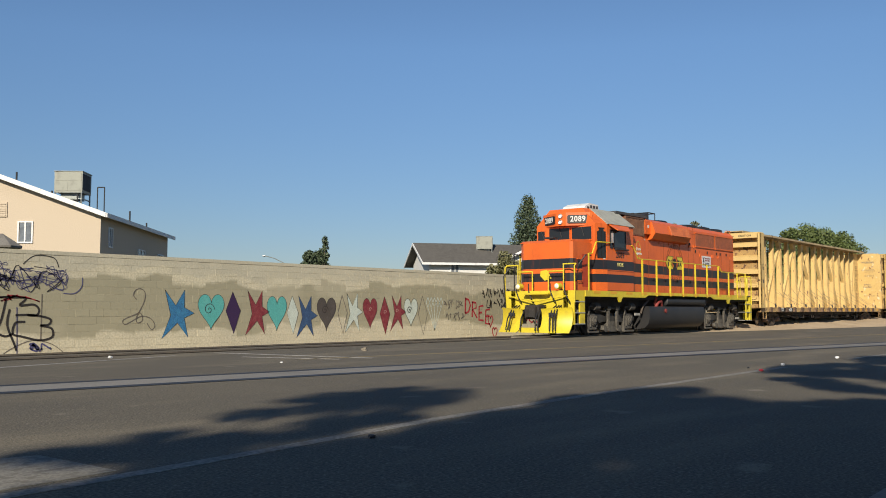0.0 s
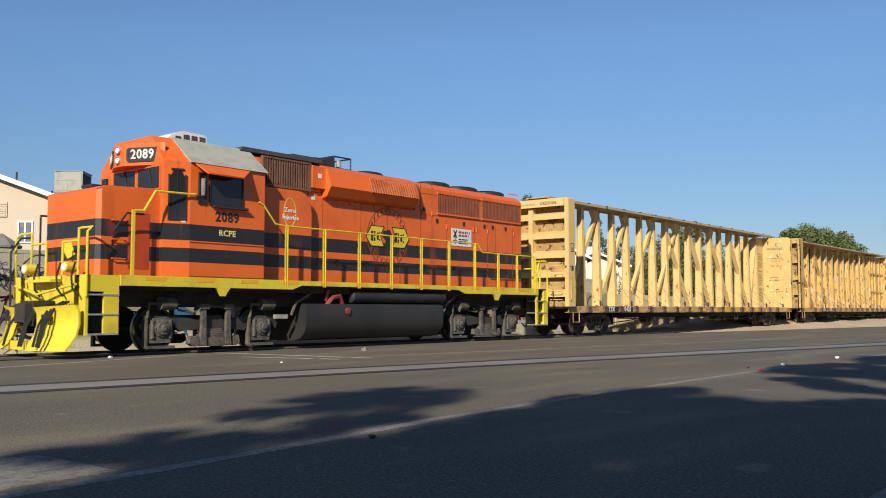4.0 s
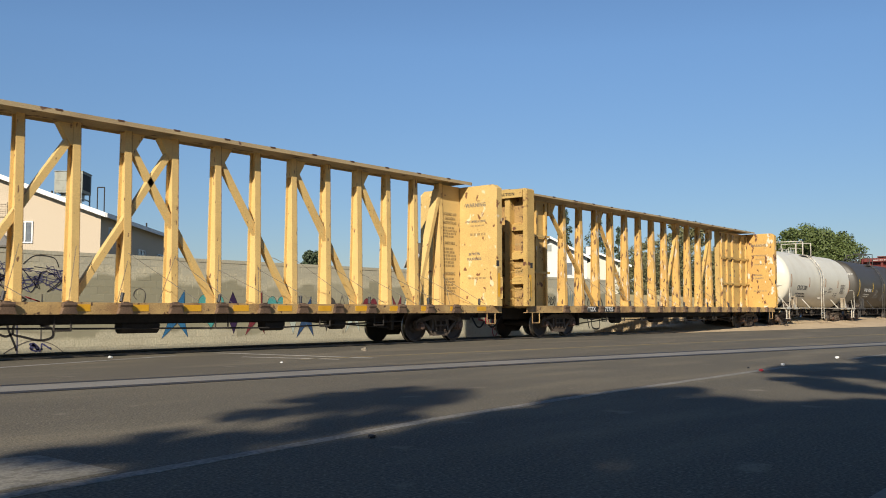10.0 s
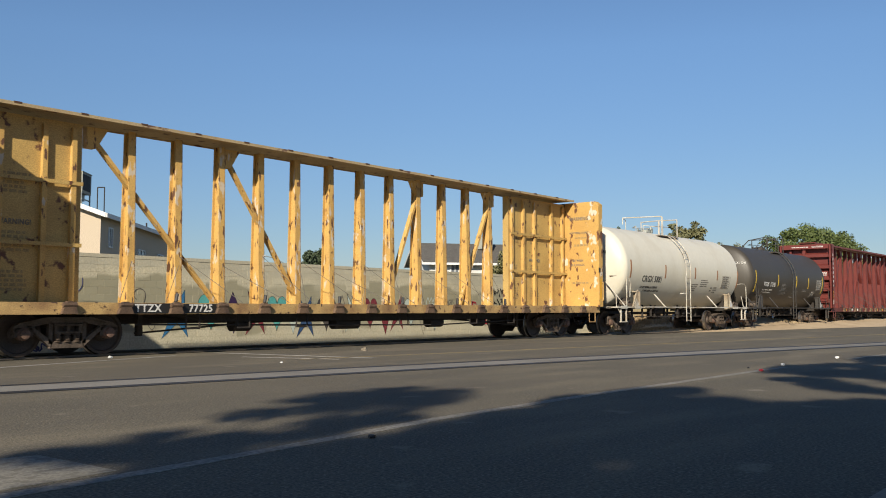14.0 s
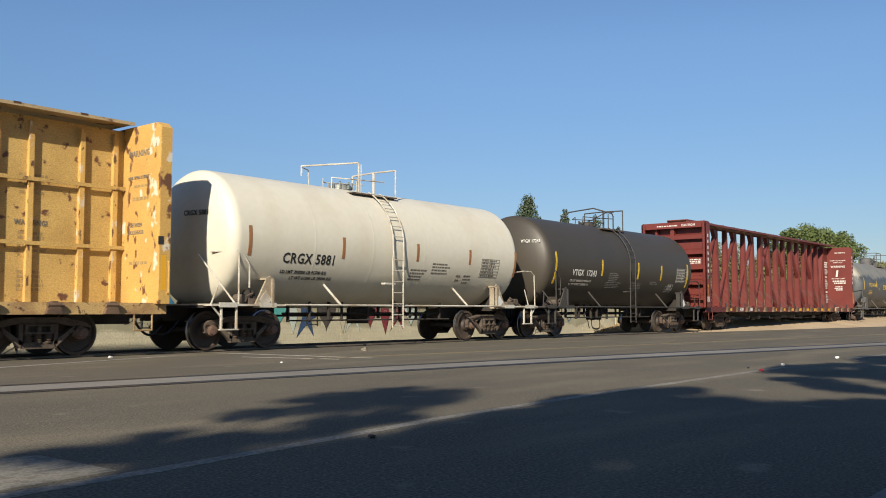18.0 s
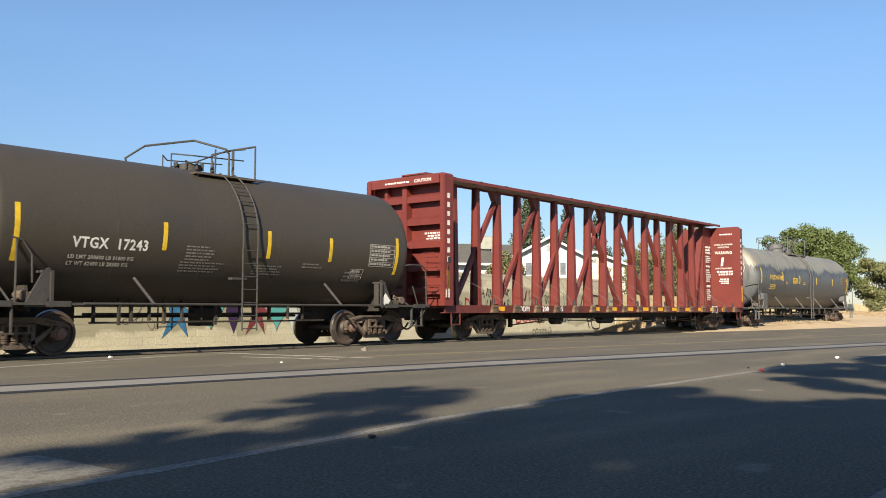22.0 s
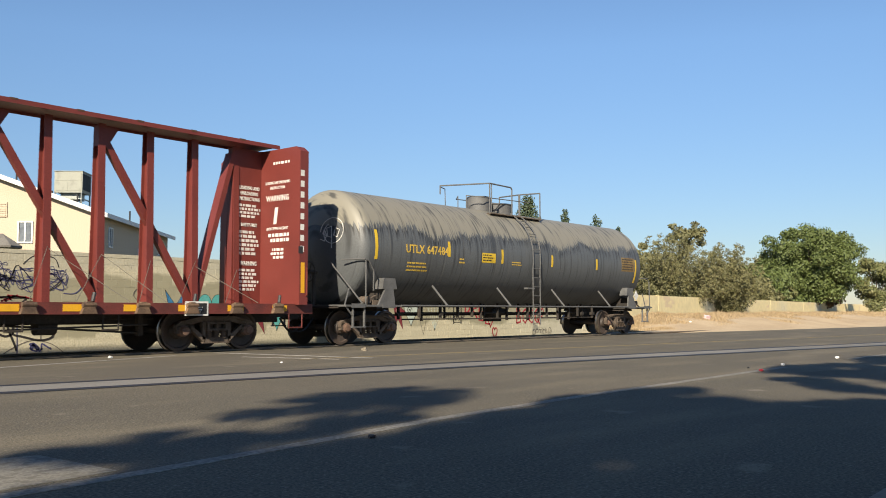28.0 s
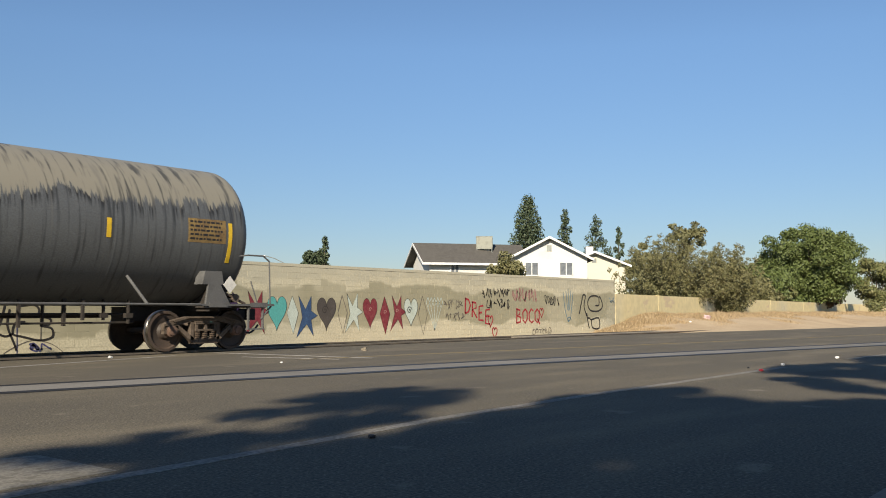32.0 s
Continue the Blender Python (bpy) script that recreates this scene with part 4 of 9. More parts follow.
def centre_beam(name, label, x0, mats, style, marks, bulk=4.93, length=23.1):
    """Flat car with a truss along the middle. x0: place of its leading end at the start."""
    body, sillmat, ink = mats
    top = bulk + (0.1 if style == "panel" else 0.16)
    postmat = {"cream": M_POSTCREAM, "panel": M_POSTYELLOW}.get(style, body)
    c = car(name, label, "freight car", x0)
    L = length
    w = 1.45
    # deck and side sills
    bm = B()
    box(bm, 0.3, L - 0.3, -w + 0.08, w - 0.08, 1.0, 1.06)
    part("deck", bm, sillmat, c)
    for s in (-1, 1):
        bm = B()
        prism(bm, [(s * w, 0.84), (s * w, 1.08), (s * (w - 0.1), 1.08), (s * (w - 0.1), 1.055), (s * (w - 0.03), 1.05), (s * (w - 0.03), 0.87), (s * (w - 0.16), 0.86), (s * (w - 0.16), 0.84)], "x", 0.02, L - 0.02)
        sill = part("side_sill", bm, sillmat, c)
        if s < 0:
            sill_near = sill
            for i in range(0 if style == "panel" else 12):
                x = (2.6 if i < 1 else 7.3) + i * (L - 8.6) / 11
                bm = B()
                box(bm, x, x + 0.45, -w - 0.005, -w, 0.9, 1.04)
                part("reflector", bm, M_REFLECT, sill)
        n = 17
        for i in range(n):
            bm = B()
            x = {"cream": 1.32, "panel": 2.38, "red": 2.43}[style] + 1.212 * i
            prism(bm, [(x - 0.17, 0.85), (x + 0.17, 0.85), (x + 0.09, 1.06), (x + 0.05, 1.1), (x - 0.05, 1.1), (x - 0.09, 1.06)], "y", *span(s * w, s * (w + 0.1)))
            rod(bm, (x - 0.14, s * (w + 0.07), 1.03), (x + 0.14, s * (w + 0.07), 1.03), 0.05, 8)
            part("winch", bm, M_WINCH, sill)
    bm = B()
    box(bm, 0.2, L - 0.2, -0.32, 0.32, 0.62, 1.0)
    prism(bm, [(5.0, 0.84), (L - 5.0, 0.84), (L - 6.0, 0.66), (6.0, 0.66)], "y", -1.1, 1.1)
    part("centre_sill", bm, M_UNDER, c)
    # brake rigging under the floor
    bm = B()
    for x, a in ((7.0, 0.5), (10.5, 0.9), (14.2, 0.6), (16.4, 0.4)):
        rod(bm, (x - a / 2, -0.85, 0.58), (x + a / 2, -0.85, 0.58), 0.16, 12)
    pipe(bm, [(4.0, -1.2, 0.62), (9, -1.2, 0.55), (14, -1.2, 0.5), (L - 4.5, -1.2, 0.62)], 0.02)
    rod(bm, (4.3, -0.7, 0.42), (8.6, -0.7, 0.7), 0.022, 6)
    rod(bm, (4.0, -0.6, 0.74), (L - 4.0, -0.6, 0.74), 0.02, 6)
    rod(bm, (L - 4.3, -0.7, 0.42), (L - 8.6, -0.7, 0.7), 0.022, 6)
    for x in (4.4, L - 4.4):
        box(bm, x - 0.06, x + 0.06, -0.76, -0.64, 0.36, 0.9)
    for x in (5.2, 6.6, 8.4, 12.2, 15.4, 17.4):
        grab(bm, [(x, -1.3, 0.86), (x, -1.3, 0.52), (x + 0.35, -1.3, 0.52), (x + 0.35, -1.3, 0.86)], 0.02)
    part("brake_rigging", bm, M_UNDER, c)
    for x in (2.6, L - 2.6):
        freight_truck(c, x)
    coupler(c, 0.2, -1)
    coupler(c, L - 0.2, 1)
    bulkhead(c, -0.17, -1, body, bulk, ink, 11 if style == "cream" else 21, style)
    bulkhead(c, L - {"cream": 0.2, "red": 0.33}.get(style, 0.05), 1, {"panel": M_PANELREAR, "cream": M_CREAMREAR}.get(style, body), bulk, ink, 31, style)
    # top chord: a shallow trough with turned-down lips
    bm = B()
    hw, lip = (0.57, 0.07) if style == "panel" else (0.5, 0.1)
    prism(bm, [(-hw, top - lip), (-hw, top), (hw, top), (hw, top - lip), (hw - 0.02, top - lip), (hw - 0.03, top - 0.04), (-hw + 0.03, top - 0.04), (-hw + 0.02, top - lip)], "x", 0.26, L - 0.33)
    chord = part("top_chord", bm, body if style == "red" else M_CHORD, c)
    for i in range(15):
        x = 1.6 + i * (L - 3.2) / 14
        bm = B()
        box(bm, x, x + 0.16, -hw - 0.004, -hw + 0.2, top - 0.03, top + 0.012)
        part("lift_lug", bm, M_RUST, chord)
    # posts and diagonals of the truss
    if style == "panel":
        posts = [4.5 + 1.23 * i for i in range(12)]
        diags = [(3.5, 6.9, 1), (7.1, 9.6, 1), (13.0, 14.5, -1), (16.5, 18.2, -1)]
    else:
        posts = [2.06 + 1.224 * i for i in range(17)] if style == "cream" else [2.2 + 1.212 * i for i in range(17)]
        diags = [(k, k + 2, -1) for k in (0, 2, 4, 6)] + [(k, k + 2, 1) for k in (7, 9, 11, 13)]
    for x in posts:
        bm = B()
        for s in (-1, 1):
            prism(bm, [(s * 0.17, 1.06), (s * 0.19, 1.06), (s * 0.105, top - 0.12), (s * 0.085, top - 0.12)], "x", x - 0.085, x + 0.085)
        prism(bm, [(-0.17, 1.06), (0.17, 1.06), (0.085, top - 0.12), (-0.085, top - 0.12)], "x", x - 0.012, x + 0.012)
        pst = part("post", bm, postmat, c)
        # brown strip for the post's dark edge: rust and the shaded far flange
        if style != "red":
            bm = B()
            prism(bm, [(-0.192, 1.06), (-0.168, 1.06), (-0.084, top - 0.12), (-0.107, top - 0.12)], "x", x + 0.085, x + 0.097)
            part("rusty_shaded_edge", bm, M_SILLRUST, pst)
    for a, b, s in diags:
        xa, xb = (a, b) if style == "panel" else (posts[a], posts[b])
        za, zb = (1.1, top - 0.3) if s < 0 else (top - 0.3, 1.1)
        bm = B()
        d = Vector((xb - xa, 0, zb - za)).normalized()
        nn = Vector((-d.z, 0, d.x)) * (0.04 if style == "panel" else 0.075)
        p, q = Vector((xa, 0, za)), Vector((xb, 0, zb))
        prism(bm, [((p - nn).x, (p - nn).z), ((q - nn).x, (q - nn).z), ((q + nn).x, (q + nn).z), ((p + nn).x, (p + nn).z)], "y", -0.07, 0.07)
        xt = xb if s < 0 else xa
        prism(bm, [(xt + s * 0.42, top - 0.16), (xt - s * 0.08, top - 0.16), (xt - s * 0.08, top - 0.62), (xt + s * 0.14, top - 0.62)], "y", -0.1, 0.1)
        part("diagonal", bm, postmat, c)
    if style == "panel":
        for x0p, x1p in ((0.26, 3.3), (19.1, L - 0.3)):
            bm = B()
            box(bm, x0p, x1p, -0.12, 0.12, 1.06, top - 0.15)
            p = part("centre_panel", bm, body, c)
            for f in (0.04, 0.23, 0.42, 0.72, 0.93):
                x = x0p + f * (x1p - x0p)
                bm = B()
                prism(bm, [(x - 0.06, 1.06), (x + 0.06, 1.06), (x + 0.05, top - 0.35), (x - 0.05, top - 0.25)], "y", -0.22, -0.12)
                part("upright", bm, postmat, p)
            for z in (2.3, 3.62):
                bm = B()
                box(bm, x0p + 0.02, x1p - 0.02, -0.245, -0.215, z - 0.04, z + 0.04)
                part("tie_bar", bm, body, p)
            bm = B()
            for k, z in enumerate((1.3, 2.1, 3.3)):
                bars(bm, x0p + 0.36 * 0.6, x0p + 0.62, z, z + 0.45, -0.122, 5, 50 + k)
                bars(bm, x0p + 1.35, x0p + 1.95, z, z + 0.45, -0.122, 5, 60 + k)
            tagged(part("small_writing", bm, M_INKLIGHT, p), kind="stuff")
            lettering("heading", "WARNING!", 0.16, pose(x0p + 1.62, -0.125, 2.72), p, M_INKFADED, squeeze=0.8)
    else:
        # end struts from the bulkheads down to the first posts
        for xa, xb in ((0.43, posts[0]), (L - 1.42, posts[-2] + 0.06)):
            bm = B()
            zt = 4.4 if xa < 1 else top - 0.3
            prism(bm, [(xa - 0.17, zt), (xa - 0.17, zt - 0.4), (xb - 0.12, 1.06), (xb - 0.0, 1.06)] if xa < 1 else [(xa, zt), (xa - 0.14, zt), (xb - 0.07, 1.06), (xb + 0.07, 1.06)], "y", -0.135, 0.135)
            part("end_strut", bm, body, c)
        bm = B()
        box(bm, L - 1.5, L - 0.5, -0.1, 0.1, 1.06, top - 0.15)
        p = part("centre_panel", bm, body, c)
        bm = B()
        xm = L - 0.98
        ink2 = ink if style == "red" else M_INKLIGHT
        bars(bm, xm - 0.35, xm + 0.35, 3.25, 3.62, -0.104, 4, 71)
        bars(bm, xm - 0.35, xm + 0.35, 2.3, 2.95, -0.104, 6, 72)
        bars(bm, xm - 0.35, xm + 0.35, 1.4, 1.98, -0.104, 6, 73)
        tagged(part("small_writing", bm, ink2, p), kind="stuff")
        for text, z, size in (("LOADING AND", 4.02, 0.13), ("UNLOADING", 3.88, 0.13), ("INSTRUCTIONS", 3.74, 0.13), ("SAFETY FIRST", 3.08, 0.12), ("WARNING", 2.1, 0.15)):
            lettering("heading", text, size, pose(xm, -0.106, z), p, ink2, squeeze=0.66)
    # reporting marks between the winches
    if style != "red":
        bm = B()
        box(bm, marks[0][1] - 0.5, marks[-1][1] + 0.48, -w - 0.008, -w, 0.855, 1.065)
        holder = part("mark_plate", bm, M_INK, c)
    else:
        holder = sill_near
    for text, x, size in marks:
        lettering("marks", text, size, pose(x, -w - 0.011, 0.96), holder, M_CHALK, squeeze=1.0)
    # loose tie-down cables from the chord to the sills
    rnd = random.Random(int(x0))
    anchors = posts[::1]
    for i, x in enumerate(anchors):
        for e in (-1, 1):
            if rnd.random() < 0.3:
                continue
            bm = B()
            rod(bm, (x, -0.2, rnd.uniform(1.9, 2.3)), (x + e * rnd.uniform(0.7, 1.3), -1.38, 1.1), 0.007, 5)
            part("cable", bm, M_WIRE, c)
        if i % 2 == 0:
            bm = B()
            rod(bm, (x + 0.4, -1.34, 1.1), (x + 0.46, -1.3, 1.28), 0.04, 7)
            part("cable_end", bm, M_DARKMETAL, c)
    # jacking step and drop stirrup at each corner of the near side
    for x, d in ((0.35, 1), (L - 0.35, -1)):
        bm = B()
        grab(bm, [(x, -w + 0.02, 0.86), (x, -w + 0.02, 0.5), (x + d * 0.42, -w + 0.02, 0.5), (x + d * 0.42, -w + 0.02, 0.86)], 0.018)
        part("stirrup", bm, sillmat, c)
    if style == "red":
        bm = B()
        box(bm, L - 3.75, L - 3.15, -w - 0.014, -w - 0.002, 0.8, 1.12)
        plate = part("data_plate", bm, M_CHALK, c)
        bm = B()
        box(bm, L - 3.71, L - 3.19, -w - 0.018, -w - 0.013, 0.84, 1.08)
        part("plate_face", bm, M_INK, plate)
        tagged(part("small_writing", bars(B(), L - 3.67, L - 3.3, 0.86, 1.06, -w - 0.018, 4, 91), M_CHALK, plate), kind="stuff")
    elif style == "cream":
        bm = B()
        for x0, x1, z0, z1 in ((-0.04, 0.16, 3.28, 3.3), (-0.04, 0.16, 3.0, 3.02), (-0.04, -0.02, 3.02, 3.28), (0.14, 0.16, 3.02, 3.28)):
            box(bm, x0, x1, -1.61, -1.6, z0, z1)
        frame_mark = part("clearance_mark", bm, M_INK, c)
        lettering("letter", "C", 0.13, pose(0.06, -1.612, 3.1), frame_mark, M_INK)
    return c


# ---- tank cars ----
def tank_material(name, colour, second, dust, rust):
    """Tank shell paint with dust settled on top that runs down in streaks."""
    m = mat(name, colour, 0.5, second=second, scale=0.5, amount=0.6, bump=0.05)
    n, l = m.node_tree.nodes, m.node_tree.links
    bsdf = n["Principled BSDF"]
    base = bsdf.inputs["Base Color"].links[0].from_socket
    co = n.new("ShaderNodeTexCoord")
    sep = n.new("ShaderNodeSeparateXYZ")
    l.new(co.outputs["Object"], sep.inputs[0])
    mp = n.new("ShaderNodeMapping")
    mp.inputs["Scale"].default_value = (11.0, 0.4, 0.1)
    l.new(co.outputs["Object"], mp.inputs[0])
    t = n.new("ShaderNodeTexNoise")
    t.inputs["Scale"].default_value = 2.2
    t.inputs["Detail"].default_value = 5
    l.new(mp.outputs[0], t.inputs["Vector"])
    t2 = n.new("ShaderNodeTexNoise")
    t2.inputs["Scale"].default_value = 0.45
    l.new(co.outputs["Object"], t2.inputs["Vector"])
    k = n.new("ShaderNodeMath"); k.operation = "MULTIPLY_ADD"; k.inputs[1].default_value = 0.95; k.inputs[2].default_value = -0.475
    l.new(t.outputs["Fac"], k.inputs[0])
    k2 = n.new("ShaderNodeMath"); k2.operation = "MULTIPLY_ADD"; k2.inputs[1].default_value = 1.3; k2.inputs[2].default_value = -0.65
    l.new(t2.outputs["Fac"], k2.inputs[0])
    s1 = n.new("ShaderNodeMath"); s1.operation = "ADD"
    l.new(k.outputs[0], s1.inputs[0]); l.new(k2.outputs[0], s1.inputs[1])
    s2 = n.new("ShaderNodeMath"); s2.operation = "ADD"
    l.new(sep.outputs["Z"], s2.inputs[0]); l.new(s1.outputs[0], s2.inputs[1])
    r = n.new("ShaderNodeMapRange"); r.inputs["From Min"].default_value, r.inputs["From Max"].default_value = dust[3], dust[3] + dust[4]
    l.new(s2.outputs[0], r.inputs["Value"])
    mx = n.new("ShaderNodeMix"); mx.data_type = "RGBA"; mx.inputs["B"].default_value = (*dusty(dust), 1)
    l.new(base, mx.inputs["A"]); l.new(r.outputs[0], mx.inputs["Factor"])
    # dark wet-looking runs just below the dust's edge
    edge = n.new("ShaderNodeMapRange")
    edge.inputs["From Min"].default_value, edge.inputs["From Max"].default_value = dust[3] - 0.3, dust[3] - 0.05
    l.new(s2.outputs[0], edge.inputs["Value"])
    runs = n.new("ShaderNodeMapRange")
    runs.inputs["From Min"].default_value, runs.inputs["From Max"].default_value = 0.47, 0.56
    l.new(t.outputs["Fac"], runs.inputs["Value"])
    inv = n.new("ShaderNodeMath"); inv.operation = "SUBTRACT"; inv.inputs[0].default_value = 1.0
    l.new(r.outputs[0], inv.inputs[1])
    p1 = n.new("ShaderNodeMath"); p1.operation = "MULTIPLY"
    l.new(edge.outputs[0], p1.inputs[0]); l.new(runs.outputs[0], p1.inputs[1])
    p2 = n.new("ShaderNodeMath"); p2.operation = "MULTIPLY"
    l.new(p1.outputs[0], p2.inputs[0]); l.new(inv.outputs[0], p2.inputs[1])
    my = n.new("ShaderNodeMix"); my.data_type = "RGBA"; my.inputs["B"].default_value = (0.02, 0.02, 0.02, 1)
    l.new(p2.outputs[0], my.inputs["Factor"]); l.new(mx.outputs["Result"], my.inputs["A"])
    mx = my
    l.new(mx.outputs["Result"], bsdf.inputs["Base Color"])
    return m


M_TANKGREY = tank_material("grey_tank", (0.112, 0.12, 0.126), (0.085, 0.09, 0.095), (0.25, 0.235, 0.19, 3.1, 0.05), None)


stains(M_TANKGREY, (0.03, 0.032, 0.034), 0.54, 0.66, (7.0, 1.0, 0.22), 1.5, 0.75, 6.0, 3.0)
stains(M_TANKGREY, (0.15, 0.145, 0.13), 0.6, 0.72, (9.0, 1.0, 0.2), 1.3, 0.5, 6.0, 9.0)


def curved(bm, x0, x1, z0, z1, R, Z, n=6, off=0.006):
    """A patch of thin sheet on the near side of a drum."""
    rows = []
    for i in range(n + 1):
        z = z0 + (z1 - z0) * i / n
        rows.append([bm.verts.new((x, -math.sqrt(max(0.0, (R + o) ** 2 - (z - Z) ** 2)), z)) for x, o in ((x0, off), (x1, off), (x1, 0.0), (x0, 0.0))])
    for p, q in zip(rows, rows[1:]):
        for i in range(4):
            j = (i + 1) % 4
            bm.faces.new((p[i], p[j], q[j], q[i]))
    bm.faces.new(rows[0])
    bm.faces.new(rows[-1])
    bmesh.ops.recalc_face_normals(bm, faces=bm.faces)
    return bm


def on_shell(c, name, text, size, x, z, material, squeeze=1.0):
    R, Z = c["radius"], c["axis"]
    a = math.asin((z - Z) / R)
    return lettering(name, text, size, pose(x, -(R + 0.003) * math.cos(a), Z + (R + 0.003) * math.sin(a), -math.degrees(a), 0, 0), c, material, wrap=R, thick=0.002, squeeze=squeeze)


def stencil(c, x0, x1, z0, z1, rows, seed, material):
    """Small unreadable stencilled lines on the shell."""
    rnd = random.Random(seed)
    R, Z = c["radius"], c["axis"]
    h = (z1 - z0) / rows
    bm = B()
    for r in range(rows):
        x, end = x0, x0 + (x1 - x0) * rnd.uniform(0.7, 1.0)
        while x < end:
            w = rnd.uniform(0.04, 0.14)
            curved(bm, x, min(end, x + w), z1 - (r + 1) * h + h * 0.32, z1 - r * h - h * 0.22, R, Z, 1, 0.004)
            x += w + 0.03
    return tagged(part("small_writing", bm, material, c), kind="stuff")


def head_marks(c, text, x, y, z, size, material):
    """Small lettering on the leading head."""
    lettering("head_marks", text, size, pose(x, y, z, 0, 0, -75), c, material, squeeze=0.8)


def stencil_table(c, x0, x1, z0, z1, n, seed, material):
    """A ruled table of small stencilled lines on the shell."""
    bm = B()
    for k in range(n + 1):
        z = z0 + (z1 - z0) * k / n
        curved(bm, x0, x1, z - 0.007, z + 0.007, c["radius"], c["axis"], 1, 0.005)
    for x in (x0, x0 + (x1 - x0) * 0.55, x1):
        curved(bm, x - 0.007, x + 0.007, z0, z1, c["radius"], c["axis"], 4, 0.005)
    part("stencil_table", bm, material, c)
    stencil(c, x0 + 0.04, x1 - 0.03, z0, z1, n, seed, material)


def tank_car(name, label, x0, length, shell, radius, axis_z, paint, trim, stripes, stripe_mat, ladder_x, dome, rails, gusset=None, arched=False):
    c = car(name, label, "tank car", x0)
    a, b = shell
    R, Z = radius, axis_z
    # shell with dished heads: a shallow dish that turns into the drum over a tight knuckle
    head = []
    dish, knuckle = 2.35 * R, 0.3
    for i in range(7):
        r = max(0.02, (R - 0.2) * i / 6)
        head.append((0.27 + math.sqrt(dish * dish - r * r) - math.sqrt(dish * dish - (R - 0.2) ** 2), r))
    for deg in (35, 52, 68, 80, 90):
        t = math.radians(deg)
        head.append((0.27 * math.cos(t) / math.cos(math.radians(20)) * 0.95, R - 0.2 + 0.2 * (math.sin(t) - math.sin(math.radians(20))) / (1 - math.sin(math.radians(20)))))
    ha, hb = a - 0.2, b + 0.2
    prof = [(ha - d, r) for d, r in head] + [(ha + 0.05, R)]
    seams = [a + (b - a) * k for k in (0.2, 0.4, 0.6, 0.8)]
    prof += [(x + d, R + e) for x in seams for d, e in ((-0.05, 0), (-0.016, 0), (-0.006, 0.0016), (0.006, 0.0016), (0.016, 0), (0.05, 0))]
    prof += [(hb - 0.05, R)] + [(hb + d, r) for d, r in reversed(head)]
    sh = smooth(part("shell", lathe(B(), prof, "x", 64, (0, 0, Z)), paint, c), 50)
    # reflective stripes and stencils hugging the shell
    for x, z0, z1 in stripes:
        part("reflector", curved(B(), x - 0.05, x + 0.05, z0, z1, R, Z), stripe_mat, sh)
    c["radius"], c["axis"] = R, Z
    # stub sills and bolster plates
    for s, xe, xt in ((-1, 0.0, a + 0.35), (1, length, b - 0.35)):
        bm = B()
        box(bm, min(xe, xt + s * -1.6), max(xe, xt + s * -1.6), -0.25, 0.25, 0.68, 1.0)
        box(bm, min(xe, xe - s * 1.6), max(xe, xe - s * 1.6), -1.35, 1.35, 0.98, 1.04)
        part("stub_sill", bm, M_UNDER, c)
        for y in (-1.62, 1.56):
            bm = B()
            if dome:
                prism(bm, [(xt + s * 0.3, 0.98), (xt - s * 0.42, 0.98), (xt - s * 0.34, 1.5), (xt - s * 0.02, 1.5)], "y", y, y + 0.06)
                prism(bm, [(xt + s * 0.08, 1.5), (xt - s * 0.5, 1.5), (xt - s * 0.42, 1.8), (xt + s * 0.02, 1.8)], "y", *span(y * 0.99, y * 0.8))
                g = part("gusset", bm, gusset or trim, c)
                if y < 0 and s > 0:
                    bm = B()
                    prism(bm, [(xt + 0.05, 1.5), (xt + 0.23, 1.3), (xt + 0.41, 1.5), (xt + 0.23, 1.7)], "y", y - 0.01, y)
                    part("placard", bm, M_CHALK, g)
                continue
            prism(bm, [(xt + s * 0.14, 0.98), (xt - s * 0.42, 0.98), (xt - s * 0.42, 1.66), (xt - s * 0.34, 1.74), (xt - s * 0.24, 1.68)], "y", y, y + 0.05)
            prism(bm, [(xt - s * 0.42, 0.98), (xt - s * 0.36, 0.98), (xt - s * 0.36, 1.66), (xt - s * 0.42, 1.66)], "y", *span(y - (0.05 if y < 0 else -0.1), y * 0.86))
            box(bm, *span(xt - s * 0.44, xt - s * 0.2), *span(y, y * 0.84), 1.64, 1.69)
            g = part("gusset", bm, gusset or trim, c)
            if y < 0:
                bm = B()
                prism(bm, [(xt - s * 0.02, 1.18), (xt - s * 0.2, 1.0), (xt - s * 0.38, 1.18), (xt - s * 0.2, 1.38)], "y", y - 0.012, y)
                part("placard", bm, M_CHALK if s > 0 else trim, g)
        bm = B()
        prism(bm, [(-1.55, 0.9), (1.55, 0.9), (1.4, 1.4), (-1.4, 1.4)], "x", xt - 0.03, xt + 0.03)
        part("bolster", bm, M_UNDER, c)
        # end platform, railing and steps
        bm = B()
        box(bm, *span(xe, xe - s * 2.2), -1.66, -1.35, 1.02, 1.07)
        box(bm, *span(xe, xe - s * 2.2), 1.35, 1.66, 1.02, 1.07)
        box(bm, *span(xe, xe - s * 0.3), -1.35, 1.35, 1.02, 1.07)
        p = part("platform", bm, trim, c)
        for x, w in ((0.2, 0.5), (1.35, 0.5)):
            bm = B()
            box(bm, *span(xe - s * x, xe - s * (x + w)), -1.668, -1.655, 0.99, 1.1)
            part("sign_strip", bm, trim, p)
        bm = B()
        rod(bm, (xe - s * 1.0, -1.5, 1.2), (xe - s * 1.0, -1.2, 1.2), 0.1, 12)
